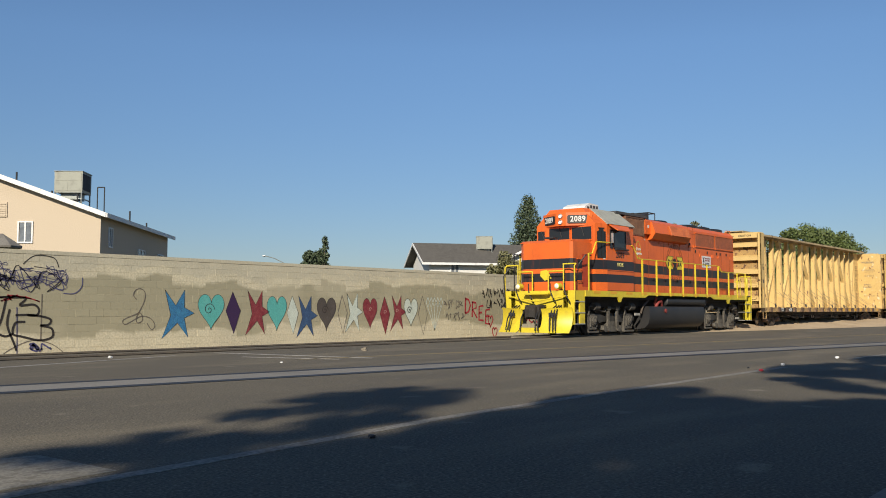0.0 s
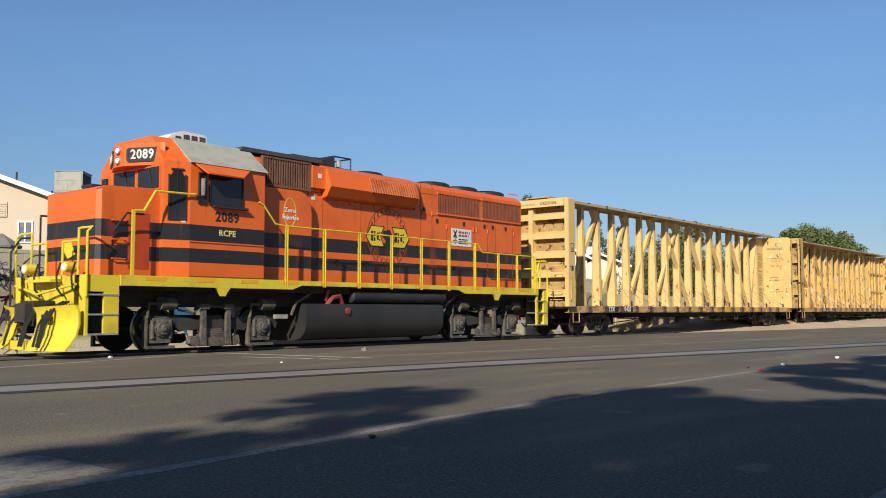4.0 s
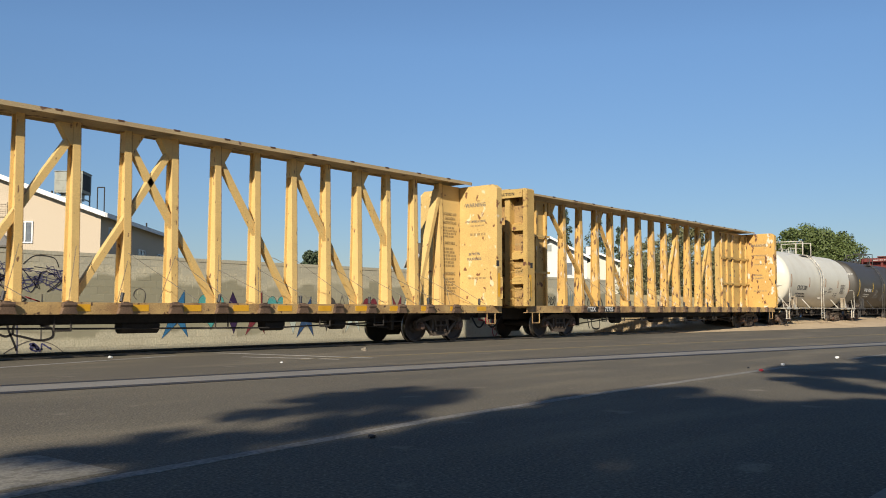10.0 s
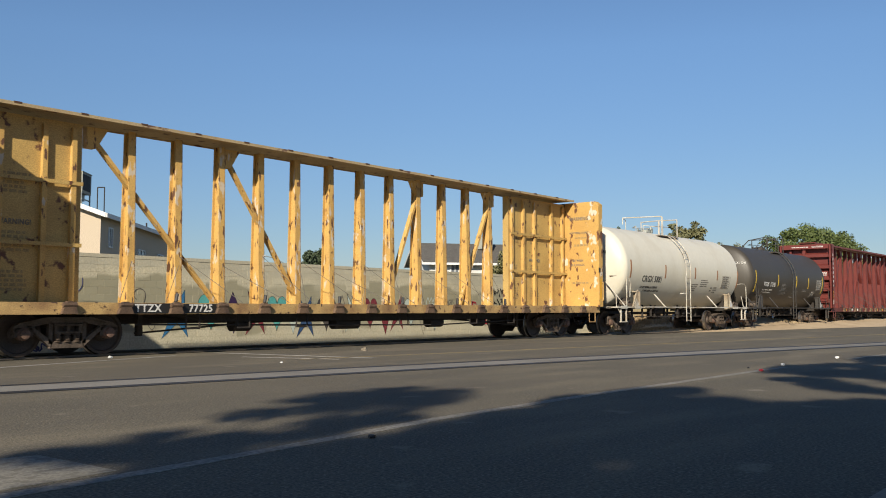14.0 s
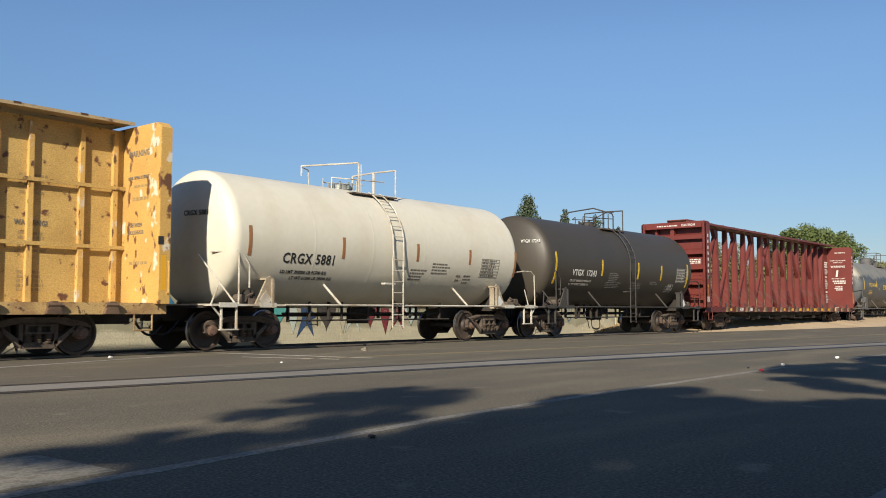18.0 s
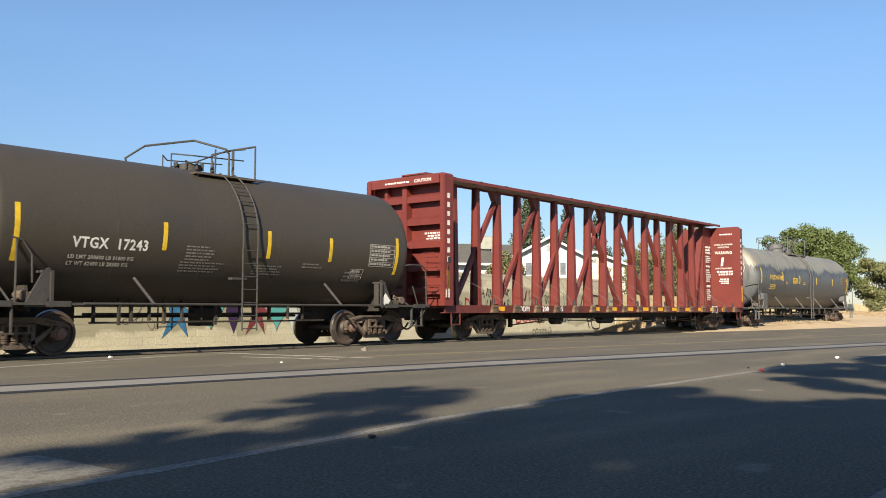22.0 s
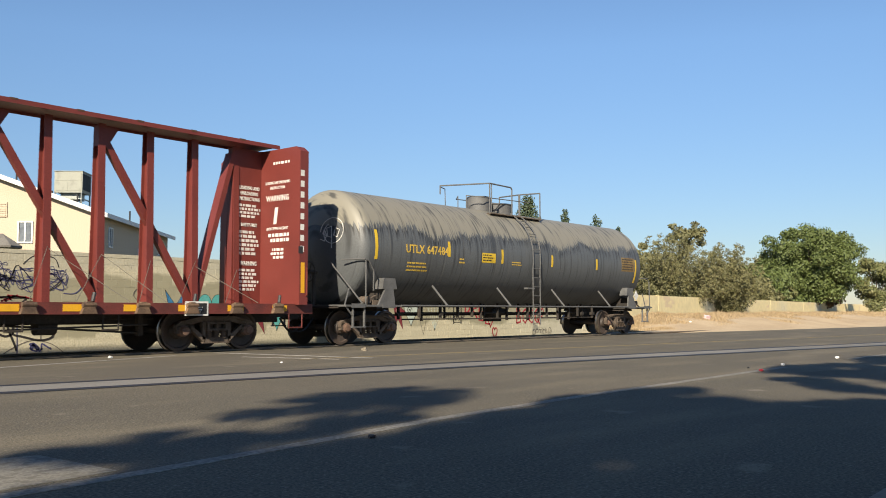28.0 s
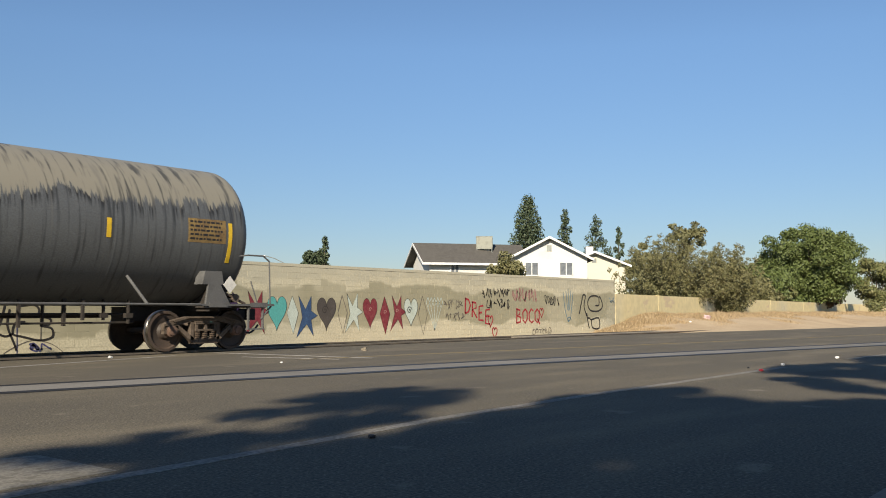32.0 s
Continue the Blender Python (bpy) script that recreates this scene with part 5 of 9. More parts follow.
        box(bm, *span(xe - s * 1.15, xe - s * 1.5), -1.5, -1.3, 1.07, 1.2)
        rod(bm, (xe - s * 0.7, -1.45, 1.07), (xe - s * 1.3, -1.45, 1.32), 0.03, 6)
        part("hand_brake_gear", bm, M_TRUCK, p)
        for y in (-1.6, 1.6):
            k = 1 if y > 0 else -1
            if s > 0:
                pipes("end_railing", [([(xe - 1.3, k * 1.45, 2.12), (xe - 0.75, y, 2.2), (xe - 0.3, y, 2.2), (xe - 0.12, y, 2.08), (xe - 0.08, y, 1.05)], 0.02), ([(xe - 0.45, y, 1.05), (xe - 0.62, y * 0.97, 1.6)], 0.018)], trim, c)
            else:
                pipes("end_railing", [
                ([(xe - s * 0.35, k * 1.1, 2.27), (xe - s * 0.72, y, 2.29), (xe - s * 0.9, y, 2.24), (xe - s * 1.08, y, 1.98), (xe - s * 1.12, y * 0.97, 1.45)], 0.02),
                ([(xe - s * 0.78, y, 1.05), (xe - s * 0.78, y, 2.27)], 0.02),
                ([(xe - s * 0.2, k * 0.85, 2.2), (xe - s * 0.7, y, 1.06)], 0.022),
                ([(xe - s * 0.05, k * 1.55, 1.05), (xe - s * 0.4, k * 1.35, 1.5)], 0.02)], trim, c)
            bm = B()
            for x in (xe - s * 0.3, xe - s * 0.72):
                box(bm, x - 0.015, x + 0.015, y - 0.03, y + 0.03, 0.5, 1.03)
            box(bm, *span(xe - s * 0.26, xe - s * 0.76), y - 0.04, y + 0.05, 0.47, 0.5)
            rod(bm, (xe - s * 0.05, y, 1.02), (xe - s * 0.35, y, 0.72), 0.022, 6)
            part("sill_step", bm, trim, c)
        coupler(c, xe + s * -0.2, s)
        freight_truck(c, xt, material=None)
    # running rail along the side with slanting brackets
    for y in (-1.68, 1.68):
        bm = B()
        rod(bm, (2.1, y, 1.05), (length - 2.1, y, 1.05), 0.026, 8)
        n = 4 if length > 15 else 2
        for i in range(n):
            x = a + 2.9 + i * (b - a - 5.2) / (n - 1)
            zz = Z - math.sqrt(max(0.01, R * R - 1.3 ** 2))
            rod(bm, (x - 0.22, y * 0.78, zz - 0.02), (x + 0.05, y, 1.05), 0.032, 8)
        part("side_rail", bm, trim, c)
    # ladder curving up the shell
    for y in (-1, 1):
        rr = R + 0.09
        runs = []
        for dx in (-0.21, 0.21):
            pts = [(ladder_x + dx, y * (R + 0.06), 0.45), (ladder_x + dx, y * (R + 0.06), Z - 0.35), (ladder_x + dx, y * rr * math.cos(-0.1), Z + rr * math.sin(-0.1))]
            for i in range(1, 8):
                t = math.radians(i * 9.0)
                pts.append((ladder_x + dx, y * rr * math.cos(t), Z + rr * math.sin(t)))
            runs.append((pts, 0.02))
        for i in range(7):
            runs.append(([(ladder_x - 0.21, y * (R + 0.06), 0.5 + i * 0.3), (ladder_x + 0.21, y * (R + 0.06), 0.5 + i * 0.3)], 0.013))
        for i in range(1, 7):
            t = math.radians(i * 9.5)
            runs.append(([(ladder_x - 0.21, y * rr * math.cos(t), Z + rr * math.sin(t)), (ladder_x + 0.21, y * rr * math.cos(t), Z + rr * math.sin(t))], 0.013))
        ladder = pipes("ladder", runs, trim, c, "rung")
        bm = B()
        box(bm, ladder_x - 0.5, ladder_x - 0.1, *span(y * (R - 0.1), y * (R + 0.06)), 1.62, 1.67)
        part("bracket", bm, trim, ladder)
    # top platform of grating, railing and fittings
    top = Z + R
    far, near, end, hoop, h = rails
    pz = top - 0.2
    for s in (-1, 1):
        bm = B()
        box(bm, ladder_x + min(near, -1.0), ladder_x + hoop, *span(s * 0.5, s * 0.95), pz, pz + 0.035)
        for x in (min(near, -0.9), -0.1, hoop - 0.1):
            rod(bm, (ladder_x + x, s * 0.9, pz), (ladder_x + x, s * 0.8, pz - 0.12), 0.02, 6)
        part("top_platform", bm, M_TRUCK, c)
    for s in (-1, 1):
        y = s * 0.88
        runs = [([(ladder_x + hoop, 0.02 * s, top - 0.04), (ladder_x + hoop, 0.02 * s, h), (ladder_x + hoop, y, h - 0.02), (ladder_x + hoop, y, pz)], 0.024),
                ([(ladder_x + near - 0.35, y * 0.2, top - 0.04), (ladder_x + near - 0.35, y * 0.2, h - 0.36), (ladder_x + near, y * 0.6, h - 0.4), (ladder_x + hoop, y * 0.5, h - 0.32)], 0.016)]
        if s < 0:
            pts = [(ladder_x + far, -y * 0.65, h - 0.3), (ladder_x + far, -y * 0.65, h - 0.02), (ladder_x + near, y, h + 0.02)]
            if end - near > 0.3:
                pts += [(ladder_x + end - 0.06, y, h), (ladder_x + end, y, h - 0.06), (ladder_x + end, y, pz)]
            if arched:
                runs += [([(ladder_x - 2.0, 0.3, top - 0.04), (ladder_x - 2.05, 0.3, 4.42), (ladder_x - 1.65, 0.15, 4.74), (ladder_x - 0.65, -0.35, h), (ladder_x - 0.12, y, h - 0.2), (ladder_x - 0.03, y, h - 0.3), (ladder_x - 0.03, y, pz)], 0.026),
                         ([(ladder_x - 1.1, 0.0, top - 0.02), (ladder_x - 1.05, 0.0, 4.3), (ladder_x - 0.4, -0.1, 4.5), (ladder_x + 0.35, -0.3, h - 0.1), (ladder_x + hoop, -0.5, h - 0.04)], 0.02), ([(ladder_x - 0.42, y, h - 0.24), (ladder_x - 0.42, y, pz)], 0.02)]
            else:
                runs += [(pts, 0.024), ([(ladder_x + near, y, h), (ladder_x + near, y, pz)], 0.024), ([(ladder_x + near + 0.1, y, h), (ladder_x + near + 0.1, y, pz)], 0.016),
                         ([(ladder_x + far, -y * 0.65, h - 0.06), (ladder_x + far + 0.25, -y * 0.65, h - 0.1), (ladder_x + far + 0.28, -y * 0.65, top - 0.05)], 0.016)]
        pipes("top_railing", runs, trim, c)
    bm = B()
    if dome:
        lathe(bm, [(top - 0.1, 0.42), (top + 0.42, 0.42), (top + 0.46, 0.4), (top + 0.47, 0.05)], "z", 28, (ladder_x - 0.95, 0, 0))
        smooth(part("dome", bm, trim, c), 40)
        bm = B()
        lathe(bm, [(top - 0.1, 0.52), (top + 0.24, 0.52), (top + 0.27, 0.55), (top + 0.3, 0.5), (top + 0.31, 0.05)], "z", 28, (ladder_x + 0.1, 0, 0))
        smooth(part("dome", bm, trim, c), 40)
    else:
        lathe(bm, [(top - 0.1, 0.3), (top + 0.12, 0.3), (top + 0.14, 0.27), (top + 0.15, 0.05)], "z", 24, (ladder_x - 0.55, 0, 0))
        for i in range(8):
            t = i * math.pi / 4
            rod(bm, (ladder_x - 0.55 + 0.33 * math.cos(t), 0.33 * math.sin(t), top), (ladder_x - 0.55 + 0.33 * math.cos(t), 0.33 * math.sin(t), top + 0.2), 0.03, 6)
        smooth(part("manway", bm, M_METAL if trim == M_CREAMTRIM else trim, c), 40)
        bm = B()
        rod(bm, (ladder_x + 0.2, 0.1, top), (ladder_x + 0.2, 0.1, top + 0.35), 0.06, 10, 0.03)
        part("relief_valve", bm, M_METAL if trim == M_CREAMTRIM else trim, c)
    # bottom fittings and brake rigging
    bm = B()
    mid = (a + b) / 2
    reach = (b - a) / 2 - 2.0
    rod(bm, (mid - reach, -0.5, 0.84), (mid + reach, -0.5, 0.84), 0.028, 6)
    rod(bm, (mid - reach, -0.75, 0.66), (mid + reach, -0.75, 0.66), 0.022, 6)
    rod(bm, (mid - reach, 0.4, 0.78), (mid + reach, 0.4, 0.78), 0.03, 6)
    rnd = random.Random(int(length * 10))
    x = mid - reach + 0.15
    while x < mid + reach:
        w, lo = rnd.uniform(0.012, 0.035), rnd.uniform(0.58, 0.72)
        y = rnd.uniform(-0.85, -0.45)
        box(bm, x - w, x + w, y - 0.04, y + 0.04, lo, 1.15)
        if rnd.random() < 0.3:
            box(bm, x - 0.08, x + 0.08, y - 0.06, y + 0.06, 0.76, 0.86)
        x += rnd.uniform(0.3, 0.75)
    rod(bm, (mid - 0.5, -0.3, 0.88), (mid + 0.3, -0.3, 0.88), 0.12, 14)
    box(bm, mid - 0.22, mid + 0.22, -0.22, 0.22, 0.55, 1.3)
    part("brake_rigging", bm, M_UNDER, c)
    return c

# ---- the locomotive ----
M_STRIPED = mat("orange_with_black_bands", (0.78, 0.148, 0.018), 0.42, second=(0.67, 0.122, 0.017), scale=1.2, amount=0.4, bump=0.04)


def band_paint(m, bands):
    """Black painted bands at set heights on a body's paint."""
    n, l = m.node_tree.nodes, m.node_tree.links
    bsdf = n["Principled BSDF"]
    out = bsdf.inputs["Base Color"].links[0].from_socket
    sep = n.new("ShaderNodeSeparateXYZ")
    l.new(n.new("ShaderNodeTexCoord").outputs["Object"], sep.inputs[0])
    for lo, hi in bands:
        c = n.new("ShaderNodeMath")
        c.operation = "COMPARE"
        c.inputs[1].default_value, c.inputs[2].default_value = (lo + hi) / 2, (hi - lo) / 2
        l.new(sep.outputs["Z"], c.inputs[0])
        k = n.new("ShaderNodeMix")
        k.data_type = "RGBA"
        k.inputs["B"].default_value = (0.016, 0.016, 0.02, 1)
        l.new(c.outputs[0], k.inputs["Factor"])
        l.new(out, k.inputs["A"])
        out = k.outputs["Result"]
    l.new(out, bsdf.inputs["Base Color"])


band_paint(M_STRIPED, ((1.98, 2.29), (2.46, 2.82)))
for paint in (M_STRIPED, M_ORANGE):
    stains(paint, (0.4, 0.07, 0.015), 0.56, 0.74, (1.6, 1.6, 0.3), 1.3, 0.45, 6.0, 2.0)
    stains(paint, (0.2, 0.06, 0.025), 0.64, 0.74, (5.0, 5.0, 0.35), 1.6, 0.5, 6.0, 6.0)
HOOD = 0.92


def loco_truck(parent, x):
    """Two-axle road truck: dark side frames, dusty axle boxes, swing hangers and brake cylinders."""
    r, h = 0.508, 1.38
    bm = B()
    for s in (-1, 1):
        y0, y1 = span(s * 0.95, s * 1.06)
        prism(bm, [(-h - 0.5, r + 0.12), (-h - 0.32, r + 0.3), (-0.85, r + 0.28), (-0.5, r + 0.2), (0.5, r + 0.2), (0.85, r + 0.28), (h + 0.32, r + 0.3), (h + 0.5, r + 0.12), (h + 0.45, r - 0.02), (h + 0.28, r + 0.12), (h - 0.3, r + 0.1), (h - 0.5, r - 0.06), (0.62, r - 0.02), (-0.62, r - 0.02), (-h + 0.5, r - 0.06), (-h + 0.3, r + 0.1), (-h - 0.28, r + 0.12), (-h - 0.45, r - 0.02)], "y", y0, y1)
    box(bm, -0.3, 0.3, -1.0, 1.0, r - 0.05, r + 0.3)
    truck = part("truck", bm, M_TRUCK_DARK, parent)
    truck.location = (x, 0, 0)
    for s in (-1, 1):
        # spring plank slung between the two hangers
        bm = B()
        prism(bm, [(-0.7, r - 0.33), (-0.58, r - 0.4), (0.58, r - 0.4), (0.7, r - 0.33), (0.66, r - 0.16), (0.5, r - 0.2), (-0.5, r - 0.2), (-0.66, r - 0.16)], "y", *span(s * 1.0, s * 1.14))
        for i in range(5):
            box(bm, -0.5 + 0.07 * i, 0.5 - 0.07 * i, *span(s * 1.0, s * 1.1), r - 0.2 + 0.04 * i, r - 0.165 + 0.04 * i)
        part("spring_plank", bm, M_TRUCKDUST, truck)
        for k in (-0.34, 0.34):
            bm = B()
            prism(bm, [(k - 0.075, r - 0.36), (k + 0.075, r - 0.36), (k + 0.05, r + 0.5), (k - 0.05, r + 0.5)], "y", *span(s * 1.1, s * 1.18))
            box(bm, k - 0.13, k + 0.13, *span(s * 1.04, s * 1.2), r + 0.44, r + 0.56)
            rod(bm, (k, s * 1.06, r - 0.34), (k, s * 1.22, r - 0.34), 0.06, 8)
            part("hanger", bm, M_TRUCKDUST, truck)
        bm = B()
        rod(bm, (-0.34, s * 1.12, r + 0.5), (0.34, s * 1.12, r + 0.5), 0.025, 6)
        pipe(bm, [(-h + 0.4, s * 1.1, r + 0.42), (-0.6, s * 1.14, r + 0.36), (-0.4, s * 1.12, r + 0.5)], 0.025)
        part("brake_rod", bm, M_TRUCKDUST, truck)
        for k in (-h, h):
            bm = B()
            prism(bm, [(k - 0.3, r - 0.3), (k + 0.22, r - 0.3), (k + 0.28, r - 0.1), (k + 0.26, r + 0.2), (k + 0.1, r + 0.27), (k - 0.22, r + 0.24), (k - 0.32, r + 0.05)], "y", *span(s * 0.98, s * 1.1))
            box(bm, k - 0.4, k + 0.3, *span(s * 1.0, s * 1.16), r - 0.42, r - 0.36)
            box(bm, k - 0.42, k - 0.36, *span(s * 1.0, s * 1.12), r - 0.4, r + 0.3)
            for q in (-0.24, 0.2):
                rod(bm, (k + q, s * 1.1, r - 0.2), (k + q, s * 1.1, r + 0.2), 0.045, 7)
            part("axle_box", bm, M_TRUCKDUST, truck)
            bm = B()
            lathe(bm, [(s * 1.09, 0.2), (s * 1.13, 0.2), (s * 1.14, 0.15), (s * 1.18, 0.14), (s * 1.19, 0.08), (s * 1.22, 0.05)], "y", 18, (k, 0, r + 0.02))
            for i in range(6):
                a = i * math.pi / 3
                rod(bm, (k + 0.17 * math.cos(a), s * 1.12, r + 0.02 + 0.17 * math.sin(a)), (k + 0.17 * math.cos(a), s * 1.15, r + 0.02 + 0.17 * math.sin(a)), 0.025, 6)
            smooth(part("bearing", bm, M_TRUCKDUST, truck), 30)
            bm = B()
            lathe(bm, [(k - 0.1, 0.05), (k - 0.09, 0.145), (k + 0.28, 0.145), (k + 0.3, 0.11)], "x", 16, (0, s * 1.12, r + 0.56))
            rod(bm, (k - 0.36, s * 1.12, r + 0.56), (k - 0.08, s * 1.12, r + 0.56), 0.035, 8)
            rod(bm, (k - 0.34, s * 1.12, r + 0.56), (k - 0.38, s * 1.12, r + 0.25), 0.03, 6)
            rod(bm, (k + 0.3, s * 1.12, r + 0.56), (k + 0.4, s * 1.12, r + 0.56), 0.05, 8)
            smooth(part("brake_cylinder", bm, M_TRUCKDUST, truck), 30)
    for k in (-h, h):
        wheelset(truck, k, r, M_TRUCK_DARK)
    return truck


M_TRUCKDUST = mat("dust_caked_steel", (0.15, 0.135, 0.11), 0.85, second=(0.07, 0.062, 0.052), scale=5, amount=1.0, grain=25, bump=0.4)
M_TRUCK_DARK = mat("oily_black_truck", (0.034, 0.032, 0.029), 0.65, second=(0.06, 0.054, 0.045), amount=0.8, grain=25, bump=0.3)
M_LAMP = mat("clear_lamp_lens", (0.85, 0.84, 0.78), 0.15, amount=0.1, bump=0)
M_GLOW = bpy.data.materials.new("lit_headlight")
M_GLOW.use_nodes = True
M_GLOW.node_tree.nodes["Principled BSDF"].inputs["Emission Color"].default_value = (1, 0.97, 0.85, 1)
M_GLOW.node_tree.nodes["Principled BSDF"].inputs["Emission Strength"].default_value = 1.0


def locomotive():
    c = car("locomotive", "orange and black diesel road locomotive with yellow trim", "locomotive", 36.4)
    # frame with yellow edge that dips over the trucks
    bm = B()
    box(bm, -8.3, 8.0, -1.3, 1.3, 1.35, 1.62)
    box(bm, -8.0, 8.0, -0.95, 0.95, 1.0, 1.36)
    part("frame", bm, M_UNDER, c)
    for s in (-1, 1):
        bm = B()
        pts = [(-7.86, 1.43), (-5.5, 1.43), (-5.42, 1.34), (-5.36, 1.24), (-5.24, 1.24), (-5.18, 1.34), (-5.1, 1.43), (-3.25, 1.43), (-2.95, 1.53), (3.25, 1.53), (3.55, 1.43), (5.0, 1.43), (5.08, 1.34), (5.14, 1.24), (5.26, 1.24), (5.32, 1.34), (5.4, 1.43), (7.53, 1.43), (7.53, 1.65), (-7.86, 1.65)]
        prism(bm, pts, "y", min(s * 1.48, s * 1.54), max(s * 1.48, s * 1.54))
        edge = part("sill_edge", bm, M_YELLOW, c)
        for i in range(12):
            x = -7.3 + i * 1.24
            bm = B()
            box(bm, x, x + 0.5, *span(s * 1.535, s * 1.545), 1.545, 1.635)
            part("reflector", bm, M_REFLECT, edge)
        bm = B()
        box(bm, -7.85, 8.05, min(s * 0.6, s * 1.5), max(s * 0.6, s * 1.5), 1.6, 1.64)
        part("walkway", bm, M_BLACK, c)
    for x in (-5.21, 5.21):
        loco_truck(c, x)
    # long hood
    bm = B()
    prism(bm, [(-HOOD, 1.64), (HOOD, 1.64), (HOOD, 4.58), (HOOD - 0.16, 4.74), (-HOOD + 0.16, 4.74), (-HOOD, 4.58)], "x", -4.12, 7.42)
    hood = part("long_hood", bm, M_STRIPED, c)
    for x, z0, z1 in ((-2.25, 1.7, 4.66), (-1.72, 1.7, 3.8), (-0.3, 1.7, 3.9), (0.24, 1.7, 3.9), (0.76, 1.7, 3.9), (1.3, 1.7, 3.9), (2.2, 1.7, 4.7), (2.72, 1.7, 4.7), (3.42, 1.7, 3.7), (4.83, 1.7, 3.7), (5.5, 1.7, 3.7), (5.95, 1.7, 3.7), (6.9, 1.7, 3.7)):
        bm = B()
        box(bm, x, x + 0.014, -HOOD - 0.005, -HOOD + 0.006, z0, z1)
        part("door_seam", bm, M_RUSTORANGE, hood)
    for z, x0, x1 in ((3.78, 2.2, 7.4), (4.0, -2.25, 2.2), (4.4, 2.2, 2.95)):
        bm = B()
        box(bm, x0, x1, -HOOD - 0.005, -HOOD + 0.006, z, z + 0.012)
        part("panel_seam", bm, M_RUSTORANGE, hood)
    for z, xs in ((3.93, (-0.87, -0.15, 0.33, 1.16, 1.9, 2.36)), (3.63, (2.96, 4.27, 5.34, 5.79, 6.51)), (2.2, (-1.2, -0.1, 1.05, 2.4, 3.8, 5.6, 6.5))):
        for x in xs:
            bm = B()
            box(bm, x - 0.045, x + 0.01, -HOOD - 0.03, -HOOD + 0.004, z - 0.06, z + 0.06)
            prism(bm, [(x + 0.01, z - 0.05), (x + 0.05, z - 0.03), (x + 0.05, z + 0.05), (x + 0.01, z + 0.06)], "y", -HOOD - 0.02, -HOOD)
            part("latch", bm, M_BLACK, hood)
    for z, xs in ((3.84, (-0.72, 0.21, 0.69, 0.83, 1.31, 2.25, 2.72)), (3.48, (3.42, 4.75, 4.91, 5.51, 6.97))):
        for x in xs:
            bm = B()
            rod(bm, (x, -HOOD - 0.012, z - 0.07), (x, -HOOD - 0.012, z + 0.07), 0.022, 6)
            part("hinge", bm, M_ORANGE, hood)
    for x, z in ((-1.95, 4.42), (-2.05, 3.86)):
        bm = B()
        box(bm, x - 0.06, x + 0.06, -HOOD - 0.15 if z > 4 else -HOOD - 0.008, -HOOD, z - 0.06, z + 0.06)
        part("sticker", bm, M_CHALK, hood)
    bm = B()
    prism(bm, [(-2.2, 4.1), (-1.74, 4.1), (-1.74, 4.66), (-2.2, 4.68)], "y", -HOOD - 0.14, HOOD + 0.14)
    part("equipment_box", bm, M_ORANGE, hood)
    # inertial filter grille behind the cab
    for s in (-1, 1):
        bm = B()
        box(bm, -3.76, -2.24, s * HOOD - 0.03, s * HOOD + 0.03, 4.02, 4.72)
        g = part("filter_grille", bm, M_RUST, hood)
        for i in range(19):
            bm = B()
            x = -3.73 + i * 0.079
            box(bm, x, x + 0.034, min(s * 0.95, s * 1.0), max(s * 0.95, s * 1.0), 4.05, 4.69)
            part("slat", bm, M_GRILLE, g)
        bm = B()
        for a0, a1, z0, z1 in ((-3.8, -2.2, 4.69, 4.735), (-3.8, -2.2, 3.99, 4.05), (-3.8, -3.75, 4.05, 4.69), (-2.25, -2.2, 4.05, 4.69)):
            box(bm, a0, a1, min(s * 0.93, s * 1.01), max(s * 0.93, s * 1.01), z0, z1)
        part("grille_frame", bm, M_GRILLE, g)
        # blower bulge low on the side
        bm = B()
        prism(bm, [(-4.1, 1.66), (-2.3, 1.66), (-2.3, 3.45), (-2.36, 3.72), (-2.5, 3.88), (-2.7, 3.94), (-4.1, 3.94)], "y", min(s * HOOD, s * 1.14), max(s * HOOD, s * 1.14))
        part("blower_duct", bm, M_STRIPED, hood)
        # dynamic brake flare
        bm = B()
        x0, x1 = -1.75, 1.75
        prism(bm, [(s * HOOD, 3.86), (s * (HOOD + 0.2), 3.92), (s * (HOOD + 0.36), 4.16), (s * (HOOD + 0.2), 4.62), (s * (HOOD - 0.1), 4.76)], "x", x0, x1)
        out = [bm.verts.new((x1, s * (HOOD + dy), z)) for dy, z in ((0.0, 3.86), (0.2, 3.92), (0.36, 4.16), (0.2, 4.62), (-0.1, 4.76))]
        tip = [bm.verts.new((2.1, s * (HOOD + dy), z)) for dy, z in ((0.0, 4.0), (0.02, 4.02), (0.05, 4.2), (0.02, 4.58), (-0.12, 4.72))]
        for i in range(5):
            bm.faces.new((out[i], out[(i + 1) % 5], tip[(i + 1) % 5], tip[i]))
        bm.faces.new(tip)
        bmesh.ops.recalc_face_normals(bm, faces=bm.faces)
        fl = part("brake_flare", bm, M_ORANGE, hood)
        bm = B()
        prism(bm, [(s * (HOOD + 0.37), 4.14), (s * (HOOD + 0.375), 4.16), (s * (HOOD + 0.24), 4.54), (s * (HOOD + 0.23), 4.52)], "x", -0.24, 1.64)
        part("louvre_bed", bm, M_LOUVREBED, fl)
        for i in range(19):
            x = -0.24 + i * 0.1
            bm = B()
            prism(bm, [(s * (HOOD + 0.36), 4.13), (s * (HOOD + 0.42), 4.15), (s * (HOOD + 0.28), 4.56), (s * (HOOD + 0.22), 4.54)], "x", x, x + 0.04)
            part("louvre_slat", bm, M_SLAT, fl)
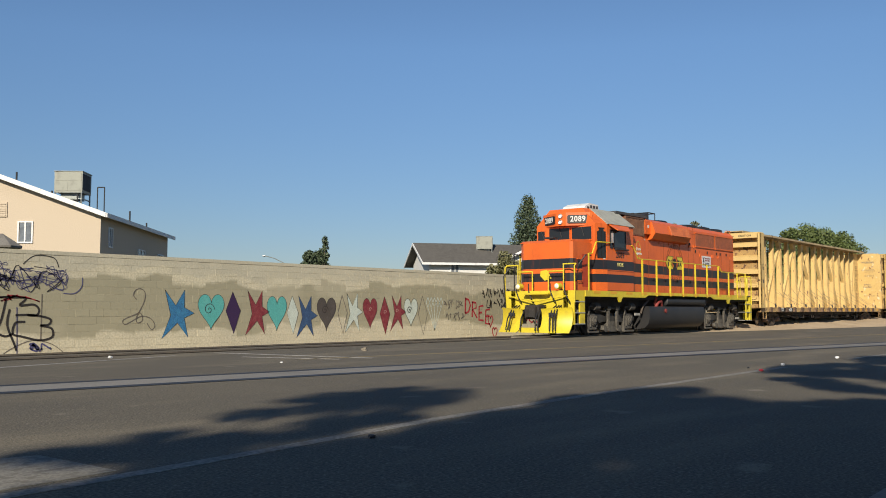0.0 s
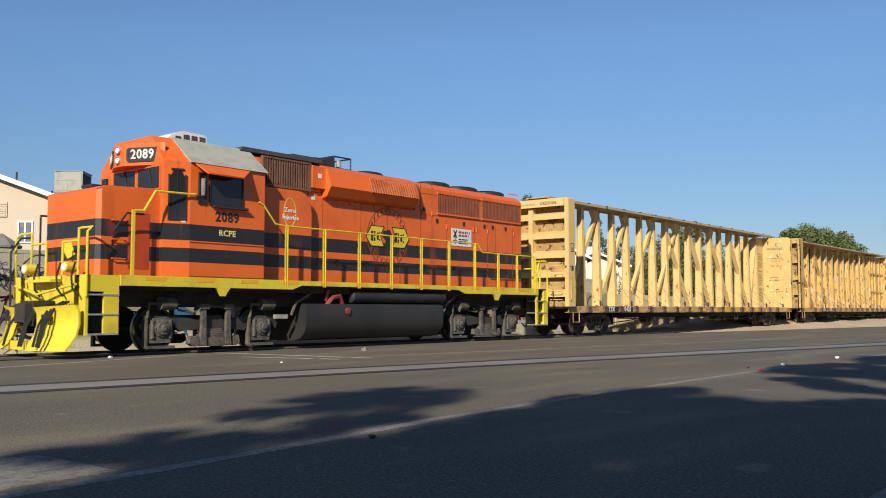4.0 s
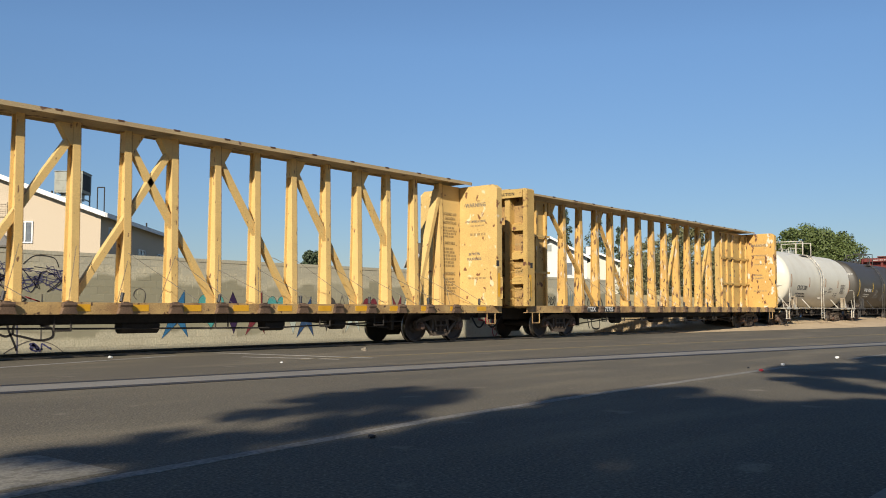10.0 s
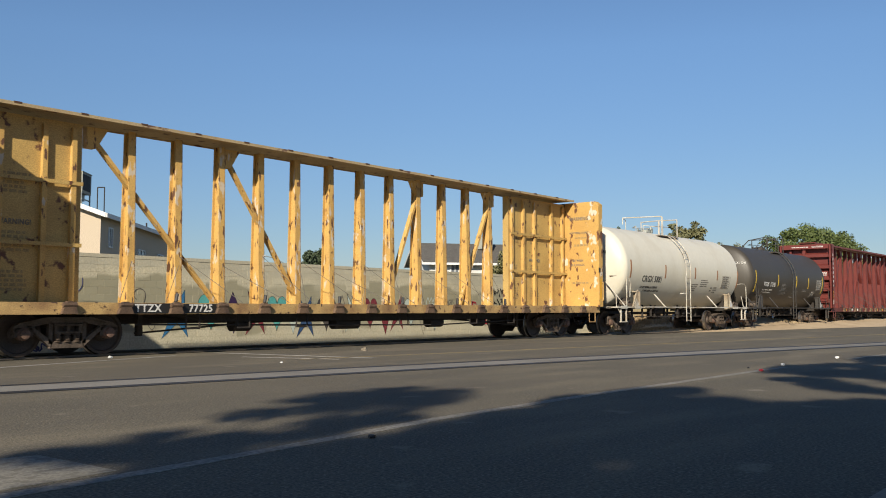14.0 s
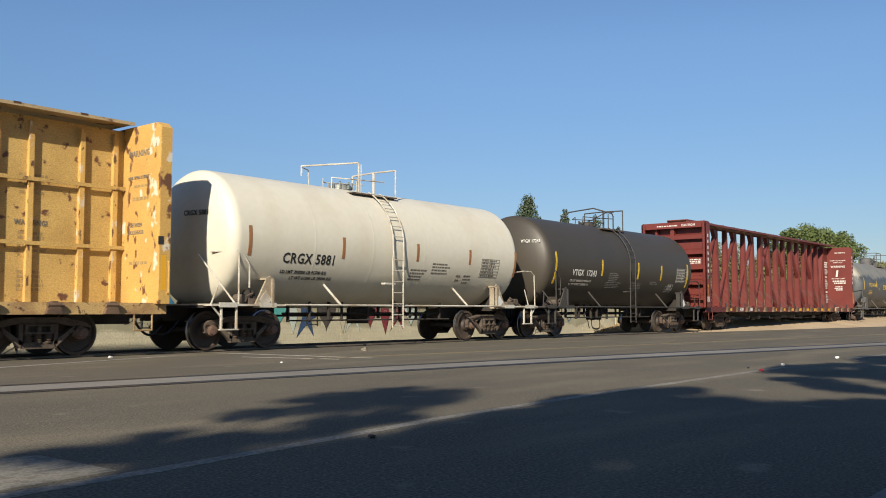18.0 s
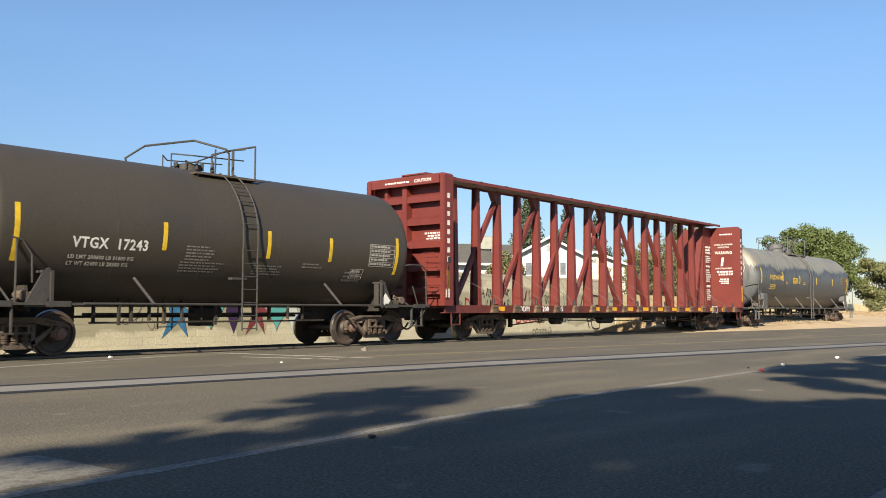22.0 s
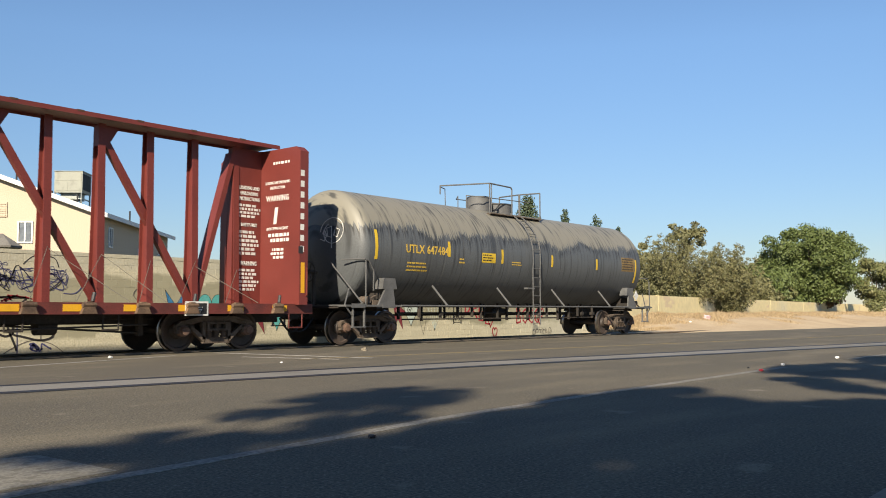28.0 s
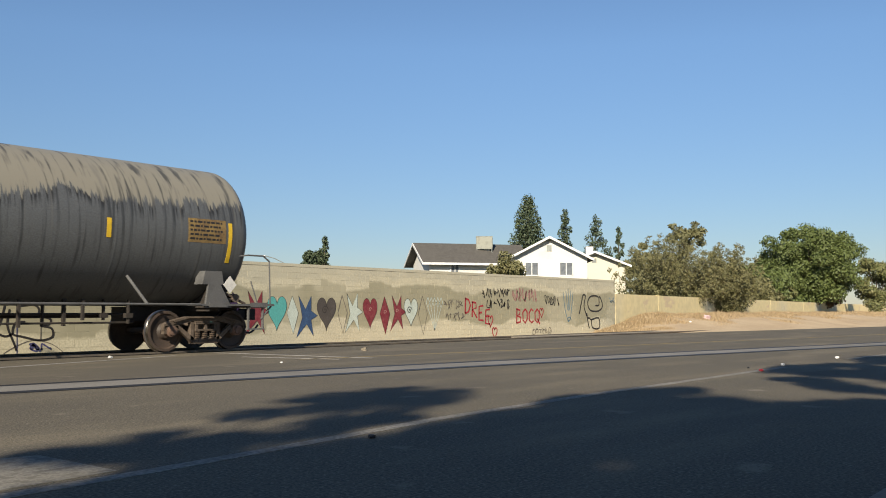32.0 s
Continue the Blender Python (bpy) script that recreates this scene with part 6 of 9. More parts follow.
        # radiator intake screens at the rear
        for xa, xb in ((2.98, 5.05), (5.21, 7.31)):
            bm = B()
            box(bm, xa, xb, min(s * (HOOD - 0.02), s * (HOOD + 0.008)), max(s * (HOOD - 0.02), s * (HOOD + 0.008)), 3.86, 4.48)
            scr = part("radiator_screen", bm, M_RUST, hood)
            n = int((xb - xa) / 0.075)
            bm = B()
            for i in range(n):
                x = xa + i * (xb - xa) / n
                box(bm, x, x + 0.04, min(s * HOOD, s * (HOOD + 0.035)), max(s * HOOD, s * (HOOD + 0.035)), 3.88, 4.46)
            part("slat", bm, M_SCREEN, scr)
            bm = B()
            for a0, a1, z0, z1 in ((xa - 0.03, xb + 0.03, 3.83, 3.88), (xa - 0.03, xb + 0.03, 4.46, 4.51)):
                box(bm, a0, a1, min(s * HOOD, s * (HOOD + 0.045)), max(s * HOOD, s * (HOOD + 0.045)), z0, z1)
            part("screen_frame", bm, M_ORANGE, scr)
    # fans and roof gear
    for x, r, h in ((0.76, 0.56, 0.2), (3.62, 0.68, 0.2), (5.07, 0.68, 0.2), (6.55, 0.68, 0.2)):
        bm = B()
        lathe(bm, [(4.7, r), (4.66 + h, r), (4.7 + h, r - 0.06), (4.73 + h, r - 0.2), (4.74 + h, 0.05)], "z", 28, (x, 0, 0))
        smooth(part("roof_fan", bm, M_BLACK, hood), 30)
    bm = B()
    box(bm, -1.6, -0.35, -0.6, 0.6, 4.74, 4.82)
    hatch = part("exhaust_hatch", bm, M_DARKMETAL, hood)
    for x in (-1.0, -0.37):
        for y in (-0.58, 0.58):
            bm = B()
            rod(bm, (x, y, 4.8), (x, y, 5.12), 0.022, 5)
            part("cage_bar", bm, M_DARKMETAL, hatch)
    bm = B()
    grab(bm, [(-1.0, -0.58, 5.12), (-0.37, -0.58, 5.12), (-0.37, 0.58, 5.12), (-1.0, 0.58, 5.12), (-1.0, -0.58, 5.12)], 0.022)
    part("cage_rim", bm, M_DARKMETAL, hatch)
    bm = B()
    box(bm, -1.5, -0.75, -0.35, 0.35, 4.8, 5.06)
    part("exhaust_stack", bm, M_TRUCK_DARK, hatch)
    bm = B()
    prism(bm, [(-1.7, 4.74), (-1.7, 4.9), (-1.02, 5.1), (-1.02, 4.74)], "y", -0.6, 0.58)
    part("cage_plate", bm, M_DARKMETAL, hatch)
    bm = B()
    rod(bm, (-0.55, -0.3, 4.8), (-0.55, -0.3, 5.08), 0.07, 10)
    part("bell", bm, M_LAMPRIM, hatch)
    bm = B()
    prism(bm, [(-4.36, 4.8), (-4.3, 4.9), (-1.72, 4.9), (-1.66, 4.8)], "y", -0.86, 0.86)
    box(bm, -2.6, -1.75, -0.7, 0.7, 4.9, 4.97)
    part("filter_hatch", bm, M_ROOFDARK, hood)
    bm = B()
    for z in (1.9, 2.3, 2.7, 3.1, 3.5, 3.9):
        grab(bm, [(7.42, -0.7, z), (7.52, -0.7, z), (7.52, -0.3, z), (7.42, -0.3, z)])
    grab(bm, [(6.9, -0.78, 4.7), (6.9, -0.78, 4.86), (7.4, -0.78, 4.86), (7.4, -0.78, 4.7)])
    part("end_ladder", bm, M_ORANGE, hood)
    # cab: chamfered front corners, sloping roof edges
    plan = [(-6.75, -1.3), (-6.2, -1.5), (-4.12, -1.5), (-4.12, 1.5), (-6.2, 1.5), (-6.75, 1.3)]
    crown_plan = [(-6.7, -0.72), (-6.2, -0.78), (-4.12, -0.78), (-4.12, 0.78), (-6.2, 0.78), (-6.7, 0.72)]
    bm = B()
    rings = [[bm.verts.new((x, y, z)) for x, y in p] for p, z in ((plan, 1.64), (plan, 4.2), (crown_plan, 4.82))]
    for lo, hi in zip(rings, rings[1:]):
        for i in range(6):
            j = (i + 1) % 6
            bm.faces.new((lo[i], lo[j], hi[j], hi[i]))
    bm.faces.new(rings[0])
    bm.faces.new(rings[-1])
    bmesh.ops.recalc_face_normals(bm, faces=bm.faces)
    cab = part("cab", bm, M_STRIPED, c)
    for s in (-1, 1):
        bm = B()
        prism(bm, [(s * 1.52, 4.185), (s * 0.76, 4.825), (s * 0.76, 4.85), (s * 1.56, 4.2)], "x", -6.22, -4.05)
        part("roof_panel", bm, M_GREYROOF, cab)
        bm = B()
        ring = [[bm.verts.new((x, s * y, z)) for x, y, z in row] for row in (((-6.1, 1.5, 4.18), (-4.55, 1.5, 4.18), (-5.0, 1.84, 3.93), (-5.98, 1.84, 3.93)), ((-6.1, 1.51, 4.21), (-4.55, 1.51, 4.21), (-5.0, 1.85, 3.96), (-5.98, 1.85, 3.96)))]
        for i in range(4):
            bm.faces.new((ring[0][i], ring[0][(i + 1) % 4], ring[1][(i + 1) % 4], ring[1][i]))
        bm.faces.new(ring[0])
        bm.faces.new(ring[1])
        bmesh.ops.recalc_face_normals(bm, faces=bm.faces)
        part("sunshade", bm, M_ORANGE, cab)
        for x0, x1 in ((-5.97, -5.82), (-5.68, -4.8)):
            y = s * 1.5
            bm = B()
            for a0, a1, z0, z1 in ((x0 - 0.03, x1 + 0.03, 3.29, 3.34), (x0 - 0.03, x1 + 0.03, 3.97, 4.0), (x0 - 0.03, x0, 3.34, 3.97), (x1, x1 + 0.03, 3.34, 3.97)):
                box(bm, a0, a1, *span(y, y + s * 0.035), z0, z1)
            f = part("side_window", bm, M_BLACK, cab)
            bm = B()
            box(bm, x0, x1, *span(y + s * 0.004, y + s * 0.012), 3.34, 3.97)
            part("pane", bm, M_GLASS, f)
        bm = B()
        box(bm, -5.63, -4.68, *span(s * 1.5, s * 1.62), 3.24, 3.29)
        part("arm_rest", bm, M_DARKMETAL, cab)
        bm = B()
        box(bm, -5.95, -5.9, *span(s * 1.54, s * 1.62), 3.48, 3.86)
        part("mirror", bm, M_LAMPRIM, cab)
        bm = B()
        box(bm, -6.2, -4.12, *span(s * 1.495, s * 1.512), 1.66, 1.68)
        box(bm, -6.2, -4.12, *span(s * 1.495, s * 1.512), 2.42, 2.435)
        part("cab_seam", bm, M_RUSTORANGE, cab)
        # tall narrow window in the chamfered corner door
        bm = B()
        turn = math.degrees(math.atan2(0.2, 0.55))
        prism(bm, [(-0.16, 2.95), (0.16, 2.95), (0.16, 3.85), (0.08, 4.0), (-0.08, 4.0), (-0.16, 3.85)], "y", -0.012, 0.012)
        w = part("door_window", bm, M_GLASS, cab)
        w.matrix_basis = pose(-6.475, s * 1.408, 0, 0, 0, turn * s)
        bm = B()
        for a0, a1, z0, z1 in ((-0.2, 0.2, 2.9, 2.95), (-0.2, -0.16, 2.95, 3.9), (0.16, 0.2, 2.95, 3.9), (-0.14, 0.14, 4.0, 4.04), (-0.01, 0.01, 2.95, 4.0)):
            box(bm, a0, a1, -0.025, 0.02, z0, z1)
        fr = part("door_frame", bm, M_BLACK, cab)
        fr.matrix_basis = pose(-6.475, s * 1.41, 0, 0, 0, turn * s)
    bm = B()
    prism(bm, [(-6.2, 4.82), (-5.05, 4.82), (-5.1, 5.08), (-5.75, 5.1), (-6.05, 4.98)], "y", -0.5, 0.5)
    ac = part("roof_air_unit", bm, M_WHITE, cab)
    for i in range(4):
        bm = B()
        box(bm, -5.95 + i * 0.22, -5.8 + i * 0.22, -0.515, -0.5, 4.86, 5.02 if i else 4.96)
        part("vent", bm, M_ROOFDARK, ac)
    # brow with headlights between slanted number boards
    bm = B()
    prism(bm, [(-6.6, -1.1), (-6.66, -1.04), (-7.06, -0.22), (-7.08, 0.0), (-7.06, 0.22), (-6.66, 1.04), (-6.6, 1.1)], "z", 4.14, 4.64)
    brow = part("brow", bm, M_ORANGE, cab)
    for y0, y1, z0, z1 in ((-1.16, -0.3, 3.6, 4.08), (-0.2, 0.72, 3.6, 4.08), (0.92, 1.24, 3.62, 4.0)):
        bm = B()
        for a0, a1, b0, b1 in ((y0 - 0.04, y1 + 0.04, z0 - 0.04, z0), (y0 - 0.04, y1 + 0.04, z1, z1 + 0.04), (y0 - 0.04, y0, z0, z1), (y1, y1 + 0.04, z0, z1)):
            box(bm, -6.775, -6.75, a0, a1, b0, b1)
        f = part("front_window", bm, M_ORANGE, cab)
        bm = B()
        box(bm, -6.76, -6.752, y0, y1, z0, z1)
        part("pane", bm, M_GLASS, f)
        bm = B()
        rod(bm, (-6.78, (y0 + y1) / 2, z1), (-6.78, (y0 + y1) / 2 - 0.12, z0 + 0.12), 0.012, 6)
        part("wiper", bm, M_DARKMETAL, f)
    lean = math.degrees(math.atan2(0.4, 0.82))
    for s in (-1, 1):
        bm = B()
        prism(bm, [(-0.4, -0.12), (-0.35, -0.16), (0.35, -0.16), (0.4, -0.12), (0.4, 0.12), (0.35, 0.16), (-0.35, 0.16), (-0.4, 0.12)], "y", -0.012, 0.012)
        board = part("number_board", bm, M_BLACK, brow)
        board.matrix_basis = pose(-6.872, s * 0.64, 4.38, 0, 0, -90 - s * lean)
        lettering("number", "2089", 0.3, pose(0, -0.014, 0), board, M_CHALK, squeeze=0.9)
    for z in (4.28, 4.51):
        bm = B()
        lathe(bm, [(-7.05, 0.09), (-7.12, 0.09), (-7.13, 0.078), (-7.1, 0.02)], "x", 20, (0, 0, z))
        lamp_ob = smooth(part("headlight", bm, M_LAMPRIM, brow), 30)
        bm = B()
        lathe(bm, [(-7.11, 0.055), (-7.126, 0.04), (-7.13, 0.01)], "x", 16, (0, 0, z))
        part("lens", bm, M_GLOW, lamp_ob)
    lettering("number", "2089", 0.31, pose(-5.2, -1.504, 3.035), cab, M_INK)
    lettering("owner_mark", "RCPE", 0.19, pose(-5.19, -1.504, 2.67), cab, M_PALEYELLOW)
    for x, z, w, h, m in ((-6.34, 2.95, 0.1, 0.2, M_CHALK), (-6.52, 3.0, 0.1, 0.12, M_CHALK)):
        bm = B()
        box(bm, -w / 2, w / 2, -0.01, 0.0, -h / 2, h / 2)
        part("sticker", bm, m, cab).matrix_basis = pose(x, -1.5 + (x + 6.2) * -0.364, z, 0, 0, -20)
    bm = B()
    grab(bm, [(-7.6, -1.52, 3.0), (-7.35, -1.52, 3.02), (-7.1, -1.55, 3.46), (-6.1, -1.56, 3.48), (-6.06, -1.5, 3.48)], 0.024)
    part("cab_grab_rail", bm, M_YELLOW, cab)
    # short nose
    bm = B()
    prism(bm, [(-8.2, -1.08), (-8.12, -1.18), (-6.75, -1.18), (-6.75, 1.18), (-8.0, 1.18), (-8.2, 0.95)], "z", 1.64, 3.44)
    nose = part("nose", bm, M_STRIPED, c)
    bm = B()
    prism(bm, [(-8.2, 3.44), (-6.75, 3.44), (-6.75, 3.58), (-8.0, 3.53)], "y", -1.12, 1.12)
    part("nose_top", bm, M_ORANGE, nose)
    bm = B()
    box(bm, -7.5, -7.0, -1.186, -1.18, 1.8, 3.0)
    part("nose_door", bm, M_REDDOOR, nose)
    bm = B()
    for z in (2.0, 2.4, 2.8):
        grab(bm, [(-7.9, -1.18, z), (-7.9, -1.25, z), (-7.6, -1.25, z), (-7.6, -1.18, z)], 0.014)
    part("grab_iron", bm, M_ORANGE, nose)
    bm = B()
    rod(bm, (-7.6, 0.1, 3.5), (-7.6, 0.1, 3.64), 0.06)
    box(bm, -7.75, -7.45, -0.1, 0.35, 3.62, 3.68)
    part("horn", bm, M_DARKMETAL, nose)
    bm = B()
    prism(bm, [(-0.3, 2.1), (0.0, 2.02), (0.2, 2.2), (0.18, 2.38), (-0.1, 2.42)], "x", -8.206, -8.2)
    part("emblem", bm, M_YELLOW, nose)
    # fuel tank and reservoirs
    bm = B()
    prism(bm, [(-0.95, 0.16), (0.95, 0.16), (1.22, 0.22), (1.38, 0.36), (1.45, 0.56), (1.46, 0.98), (1.42, 1.07), (1.34, 1.09), (-1.34, 1.09), (-1.42, 1.07), (-1.46, 0.98), (-1.45, 0.56), (-1.38, 0.36), (-1.22, 0.22)], "x", -2.72, 2.62)
    ft = smooth(part("fuel_tank", bm, M_TANKBLACK, c), 35)
    bm = B()
    rod(bm, (-1.9, -1.25, 1.18), (-1.9, -1.36, 1.45), 0.05)
    lathe(bm, [(-1.46, 0.09), (-1.5, 0.09), (-1.51, 0.05)], "y", 16, (-1.3, 0, 0.9))
    part("filler", bm, M_FILLER, ft)
    for s in (-1, 1):
        bm = B()
        lathe(bm, [(-1.1, 0.05), (-1.04, 0.18), (2.75, 0.18), (2.8, 0.05)], "x", 20, (0, s * 1.28, 1.3))
        smooth(part("air_reservoir", bm, M_TANKBLACK, c), 40)
    for x, z, w in ((-3.35, 0.72, 0.42), (7.0, 0.5, 0.4)):
        bm = B()
        box(bm, x - w / 2, x + w / 2, -1.24, -1.2, z, z + 0.1)
        part("sign_plate", bm, M_CHALKDIM, c)
    bm = B()
    pipe(bm, [(-1.9, -1.3, 1.05), (-1.75, -1.36, 1.25), (-1.5, -1.36, 1.3), (-1.35, -1.3, 1.1)], 0.06)
    part("filler_pipe", bm, M_FILLER, ft)
    for x0, x1 in ((-3.0, -2.4), (2.9, 3.4)):
        bm = B()
        pipe(bm, [(x0, -1.2, 0.8), (x0 + 0.1, -1.25, 1.1), (x1, -1.25, 1.35)], 0.04)
        part("hose", bm, M_TRUCK, c)
    # end platforms, pilots, steps
    for s in (-1, 1):
        xe = -8.6 if s < 0 else 8.15
        xi = -7.87 if s < 0 else 7.47
        bm = B()
        box(bm, *span(xe, xe - s * 0.06), -1.24, 1.24, 0.95, 1.64)
        p = part("pilot", bm, M_YELLOW, c)
        for y in (-1.5, 1.5):
            k = 1 if y > 0 else -1
            bm = B()
            box(bm, *span(xe, xe - s * 0.06), *span(y, y - k * 0.45), 0.42, 1.64)
            part("step_side", bm, M_YELLOW, p)
            bm = B()
            if s < 0:
                box(bm, -8.2, xi, *span(y, y - k * 0.06), 0.42, 1.64)
                box(bm, -8.54, -8.2, *span(y, y - k * 0.06), 1.3, 1.64)
            else:
                box(bm, xi, xi + 0.1, *span(y, y - k * 0.06), 0.42, 1.64)
                box(bm, xe - 0.24, xe - 0.06, *span(y, y - k * 0.06), 0.46, 1.62)
            part("step_panel", bm, M_YELLOW, p)
            bm = B()
            box(bm, *span(xi, xe - s * 0.06), *span(y - k * 0.42, y - k * 0.45), 0.42, 1.64)
            part("step_back", bm, M_BLACK, p)
            for z in (0.42, 0.82, 1.22):
                bm = B()
                box(bm, *span(xe - s * 0.06, xi), *span(y + k * 0.015, y - k * 0.4), z, z + 0.035)
                part("step", bm, M_LAMPRIM if k < 0 else M_METAL, p)
            if s > 0:
                bm = B()
                pipe(bm, [(7.55, y, 1.64), (7.48, y, 2.1), (7.62, y, 2.5), (7.72, y * 0.98, 2.52), (7.72, y * 0.98, 1.64)], 0.03)
                part("end_handrail", bm, M_YELLOW, p)
        coupler(c, xe - s * 0.1, s, 0.5 if s < 0 else 0.85)
    # snow plow on the leading end: two concave blades with a low tie between
    for s in (-1, 1):
        bm = B()
        cols = []
        for i in range(6):
            f = i / 5
            y = s * (0.42 + 1.1 * f)
            row = []
            for z, push in ((0.12, 0.3), (0.24, 0.2), (0.42, 0.08), (0.65, 0.02), (0.85, 0.03), (0.98, 0.1)):
                row.append((-9.02 + 0.3 * f * f - push, y + s * (0.12 if z < 0.2 else 0.0) * (1 - f), z + 0.05 * f * (z > 0.8)))
            cols.append(row)
        front = [[bm.verts.new(p) for p in r] for r in cols]
        back = [[bm.verts.new((p[0] + 0.04, p[1], p[2])) for p in r] for r in cols]
        for g in (front, back):
            for a0, a1 in zip(g, g[1:]):
                for j in range(5):
                    bm.faces.new((a0[j], a1[j], a1[j + 1], a0[j + 1]))
        for g0, g1 in ((front[0], back[0]), (front[-1], back[-1])):
            for j in range(5):
                bm.faces.new((g0[j], g0[j + 1], g1[j + 1], g1[j]))
        for j in (0, 5):
            for i in range(5):
                bm.faces.new((front[i][j], front[i + 1][j], back[i + 1][j], back[i][j]))
        bmesh.ops.recalc_face_normals(bm, faces=bm.faces)
        blade = smooth(part("plow_blade", bm, M_YELLOW, c), 50)
        # dark plate set on the blade in place of a shaded opening
        bm = B()
        box(bm, -9.12, -9.06, *span(s * 0.75, s * 1.0), 0.7, 0.84)
        part("blade_opening", bm, M_DARKMETAL, blade)
    bm = B()
    box(bm, -9.05, -8.62, -0.3, 0.3, 0.6, 1.12)
    box(bm, -9.2, -9.0, -0.22, 0.22, 0.66, 1.06)
    part("draft_gear", bm, M_UNDER, c)
    bm = B()
    box(bm, -9.2, -9.05, -0.5, 0.5, 0.12, 0.3)
    part("plow_tie", bm, M_YELLOW, c)
    for y in (-1.02, -0.92, -0.8, -0.35, -0.25, 0.35, 0.8, 0.92):
        bm = B()
        pipe(bm, [(-8.68, y, 1.1), (-9.0, y * 1.02, 0.95), (-9.22, y * 1.06, 0.62), (-9.36, y * 1.1 - 0.05, 0.2)], 0.026)
        part("air_hose", bm, M_BLACK, c)
    bm = B()
    pipe(bm, [(-8.7, -1.3, 1.45), (-8.85, 0.0, 1.25), (-8.7, 1.3, 1.45)], 0.025)
    part("uncoupling_lever", bm, M_YELLOW, c)
    for pts in ([(-8.75, 1.4, 0.9), (-8.72, 1.5, 2.2), (-8.6, 1.3, 2.5), (-8.5, 1.1, 2.5)], [(-8.1, 1.45, 1.65), (-8.1, 1.45, 3.05), (-7.4, 1.45, 3.05)], [(-7.9, -1.0, 1.65), (-7.85, -1.25, 2.6), (-7.7, -1.45, 2.95), (-7.3, -1.45, 2.95)]):
        part("black_rail", pipe(B(), pts, 0.022), M_BLACK, c)
    for y0 in (-1.1, -0.5, 0.45, 1.0):
        part("jumper_cable", pipe(B(), [(-8.62, y0, 1.9), (-8.75, y0 - 0.1, 1.6), (-8.8, y0 - 0.25, 1.35), (-8.7, y0 - 0.3, 1.2)], 0.022), M_BLACK, c)
    bm = B()
    box(bm, -8.85, -8.6, -0.55, 0.55, 1.5, 1.56)
    part("anticlimber", bm, M_YELLOW, c)
    # ditch lights
    for y in (-0.85, 0.85):
        bm = B()
        lathe(bm, [(-8.5, 0.11), (-8.72, 0.11), (-8.74, 0.095)], "x", 20, (0, y, 1.8))
        d = smooth(part("ditch_light", bm, M_YELLOW, c), 30)
        bm = B()
        lathe(bm, [(-8.735, 0.095), (-8.76, 0.06), (-8.765, 0.01)], "x", 16, (0, y, 1.8))
        part("lens", bm, M_LAMP, d)
    # handrails
    for s in (-1, 1):
        y = s * 1.52
        bm = B()
        grab(bm, [(-4.3, y, 3.48), (-4.16, y, 3.42), (-3.79, y, 3.0), (-3.45, y, 2.97), (4.2, y, 2.97), (4.45, y, 2.72), (7.4, y, 2.71)], 0.02)
        rail_part = part("handrail", bm, M_YELLOW, c)
        bm = B()
        box(bm, -7.63, -7.56, y - 0.015, y + 0.015, 1.46, 3.02)
        part("stanchion", bm, M_YELLOW, rail_part)
        for x, z in [(-3.45 + 1.25 * i, 2.97) for i in range(7)] + [(5.27, 2.71), (6.3, 2.71), (7.33, 2.71)]:
            bm = B()
            box(bm, x - 0.04, x + 0.04, y - 0.012, y + 0.012, 1.5, z)
            box(bm, x - 0.04, x - 0.025, *span(y, y + s * 0.03), 1.5, z)
            box(bm, x + 0.025, x + 0.04, *span(y, y + s * 0.03), 1.5, z)
            part("stanchion", bm, M_YELLOW, rail_part)
        for x in (-8.6, 8.1):
            bm = B()
            e = 1 if x > 0 else -1
            grab(bm, [(x, y, 1.2), (x, y, 2.5), (x - e * 0.1, y, 2.6), (x - e * 0.1, s * 1.0, 2.6), (x - e * 0.1, s * 1.0, 1.64)], 0.025)
            grab(bm, [(x - e * 0.1, s * 1.0, 2.35), (x - e * 0.1, s * 0.35, 2.35), (x - e * 0.1, s * 0.35, 1.64)], 0.025)
            part("end_handrail", bm, M_YELLOW, c)
    # plain emblem shapes and signs on the hood
    for r0, r1 in ((0.84, 0.815), (0.66, 0.645)):
        bm = B()
        for i in range(32):
            a0, a1 = 2 * math.pi * i / 32, 2 * math.pi * (i + 1) / 32
            prism(bm, [(0.79 + r1 * math.cos(a0), 3.0 + r1 * math.sin(a0)), (0.79 + r1 * math.cos(a1), 3.0 + r1 * math.sin(a1)), (0.79 + r0 * math.cos(a1), 3.0 + r0 * math.sin(a1)), (0.79 + r0 * math.cos(a0), 3.0 + r0 * math.sin(a0))], "y", -HOOD - 0.005, -HOOD)
        part("emblem_ring", bm, M_RUSTORANGE, hood)
    bm = B()
    for i in range(26):
        a0 = 2 * math.pi * i / 26
        if abs(math.sin(a0)) > 0.35:
            x, z = 0.79 + 0.735 * math.cos(a0), 3.0 + 0.735 * math.sin(a0)
            box(bm, x - 0.03, x + 0.03, -HOOD - 0.005, -HOOD, z - 0.05, z + 0.05)
    tagged(part("emblem_marks", bm, M_RUSTORANGE, hood), kind="stuff")
    bm = B()
    prism(bm, [(0.62, 3.16), (0.86, 3.22), (0.98, 3.05), (0.96, 2.86), (0.86, 2.82), (0.8, 2.66), (0.68, 2.7), (0.7, 2.9), (0.56, 3.0)], "y", -HOOD - 0.006, -HOOD)
    part("emblem_centre", bm, M_INK, hood)
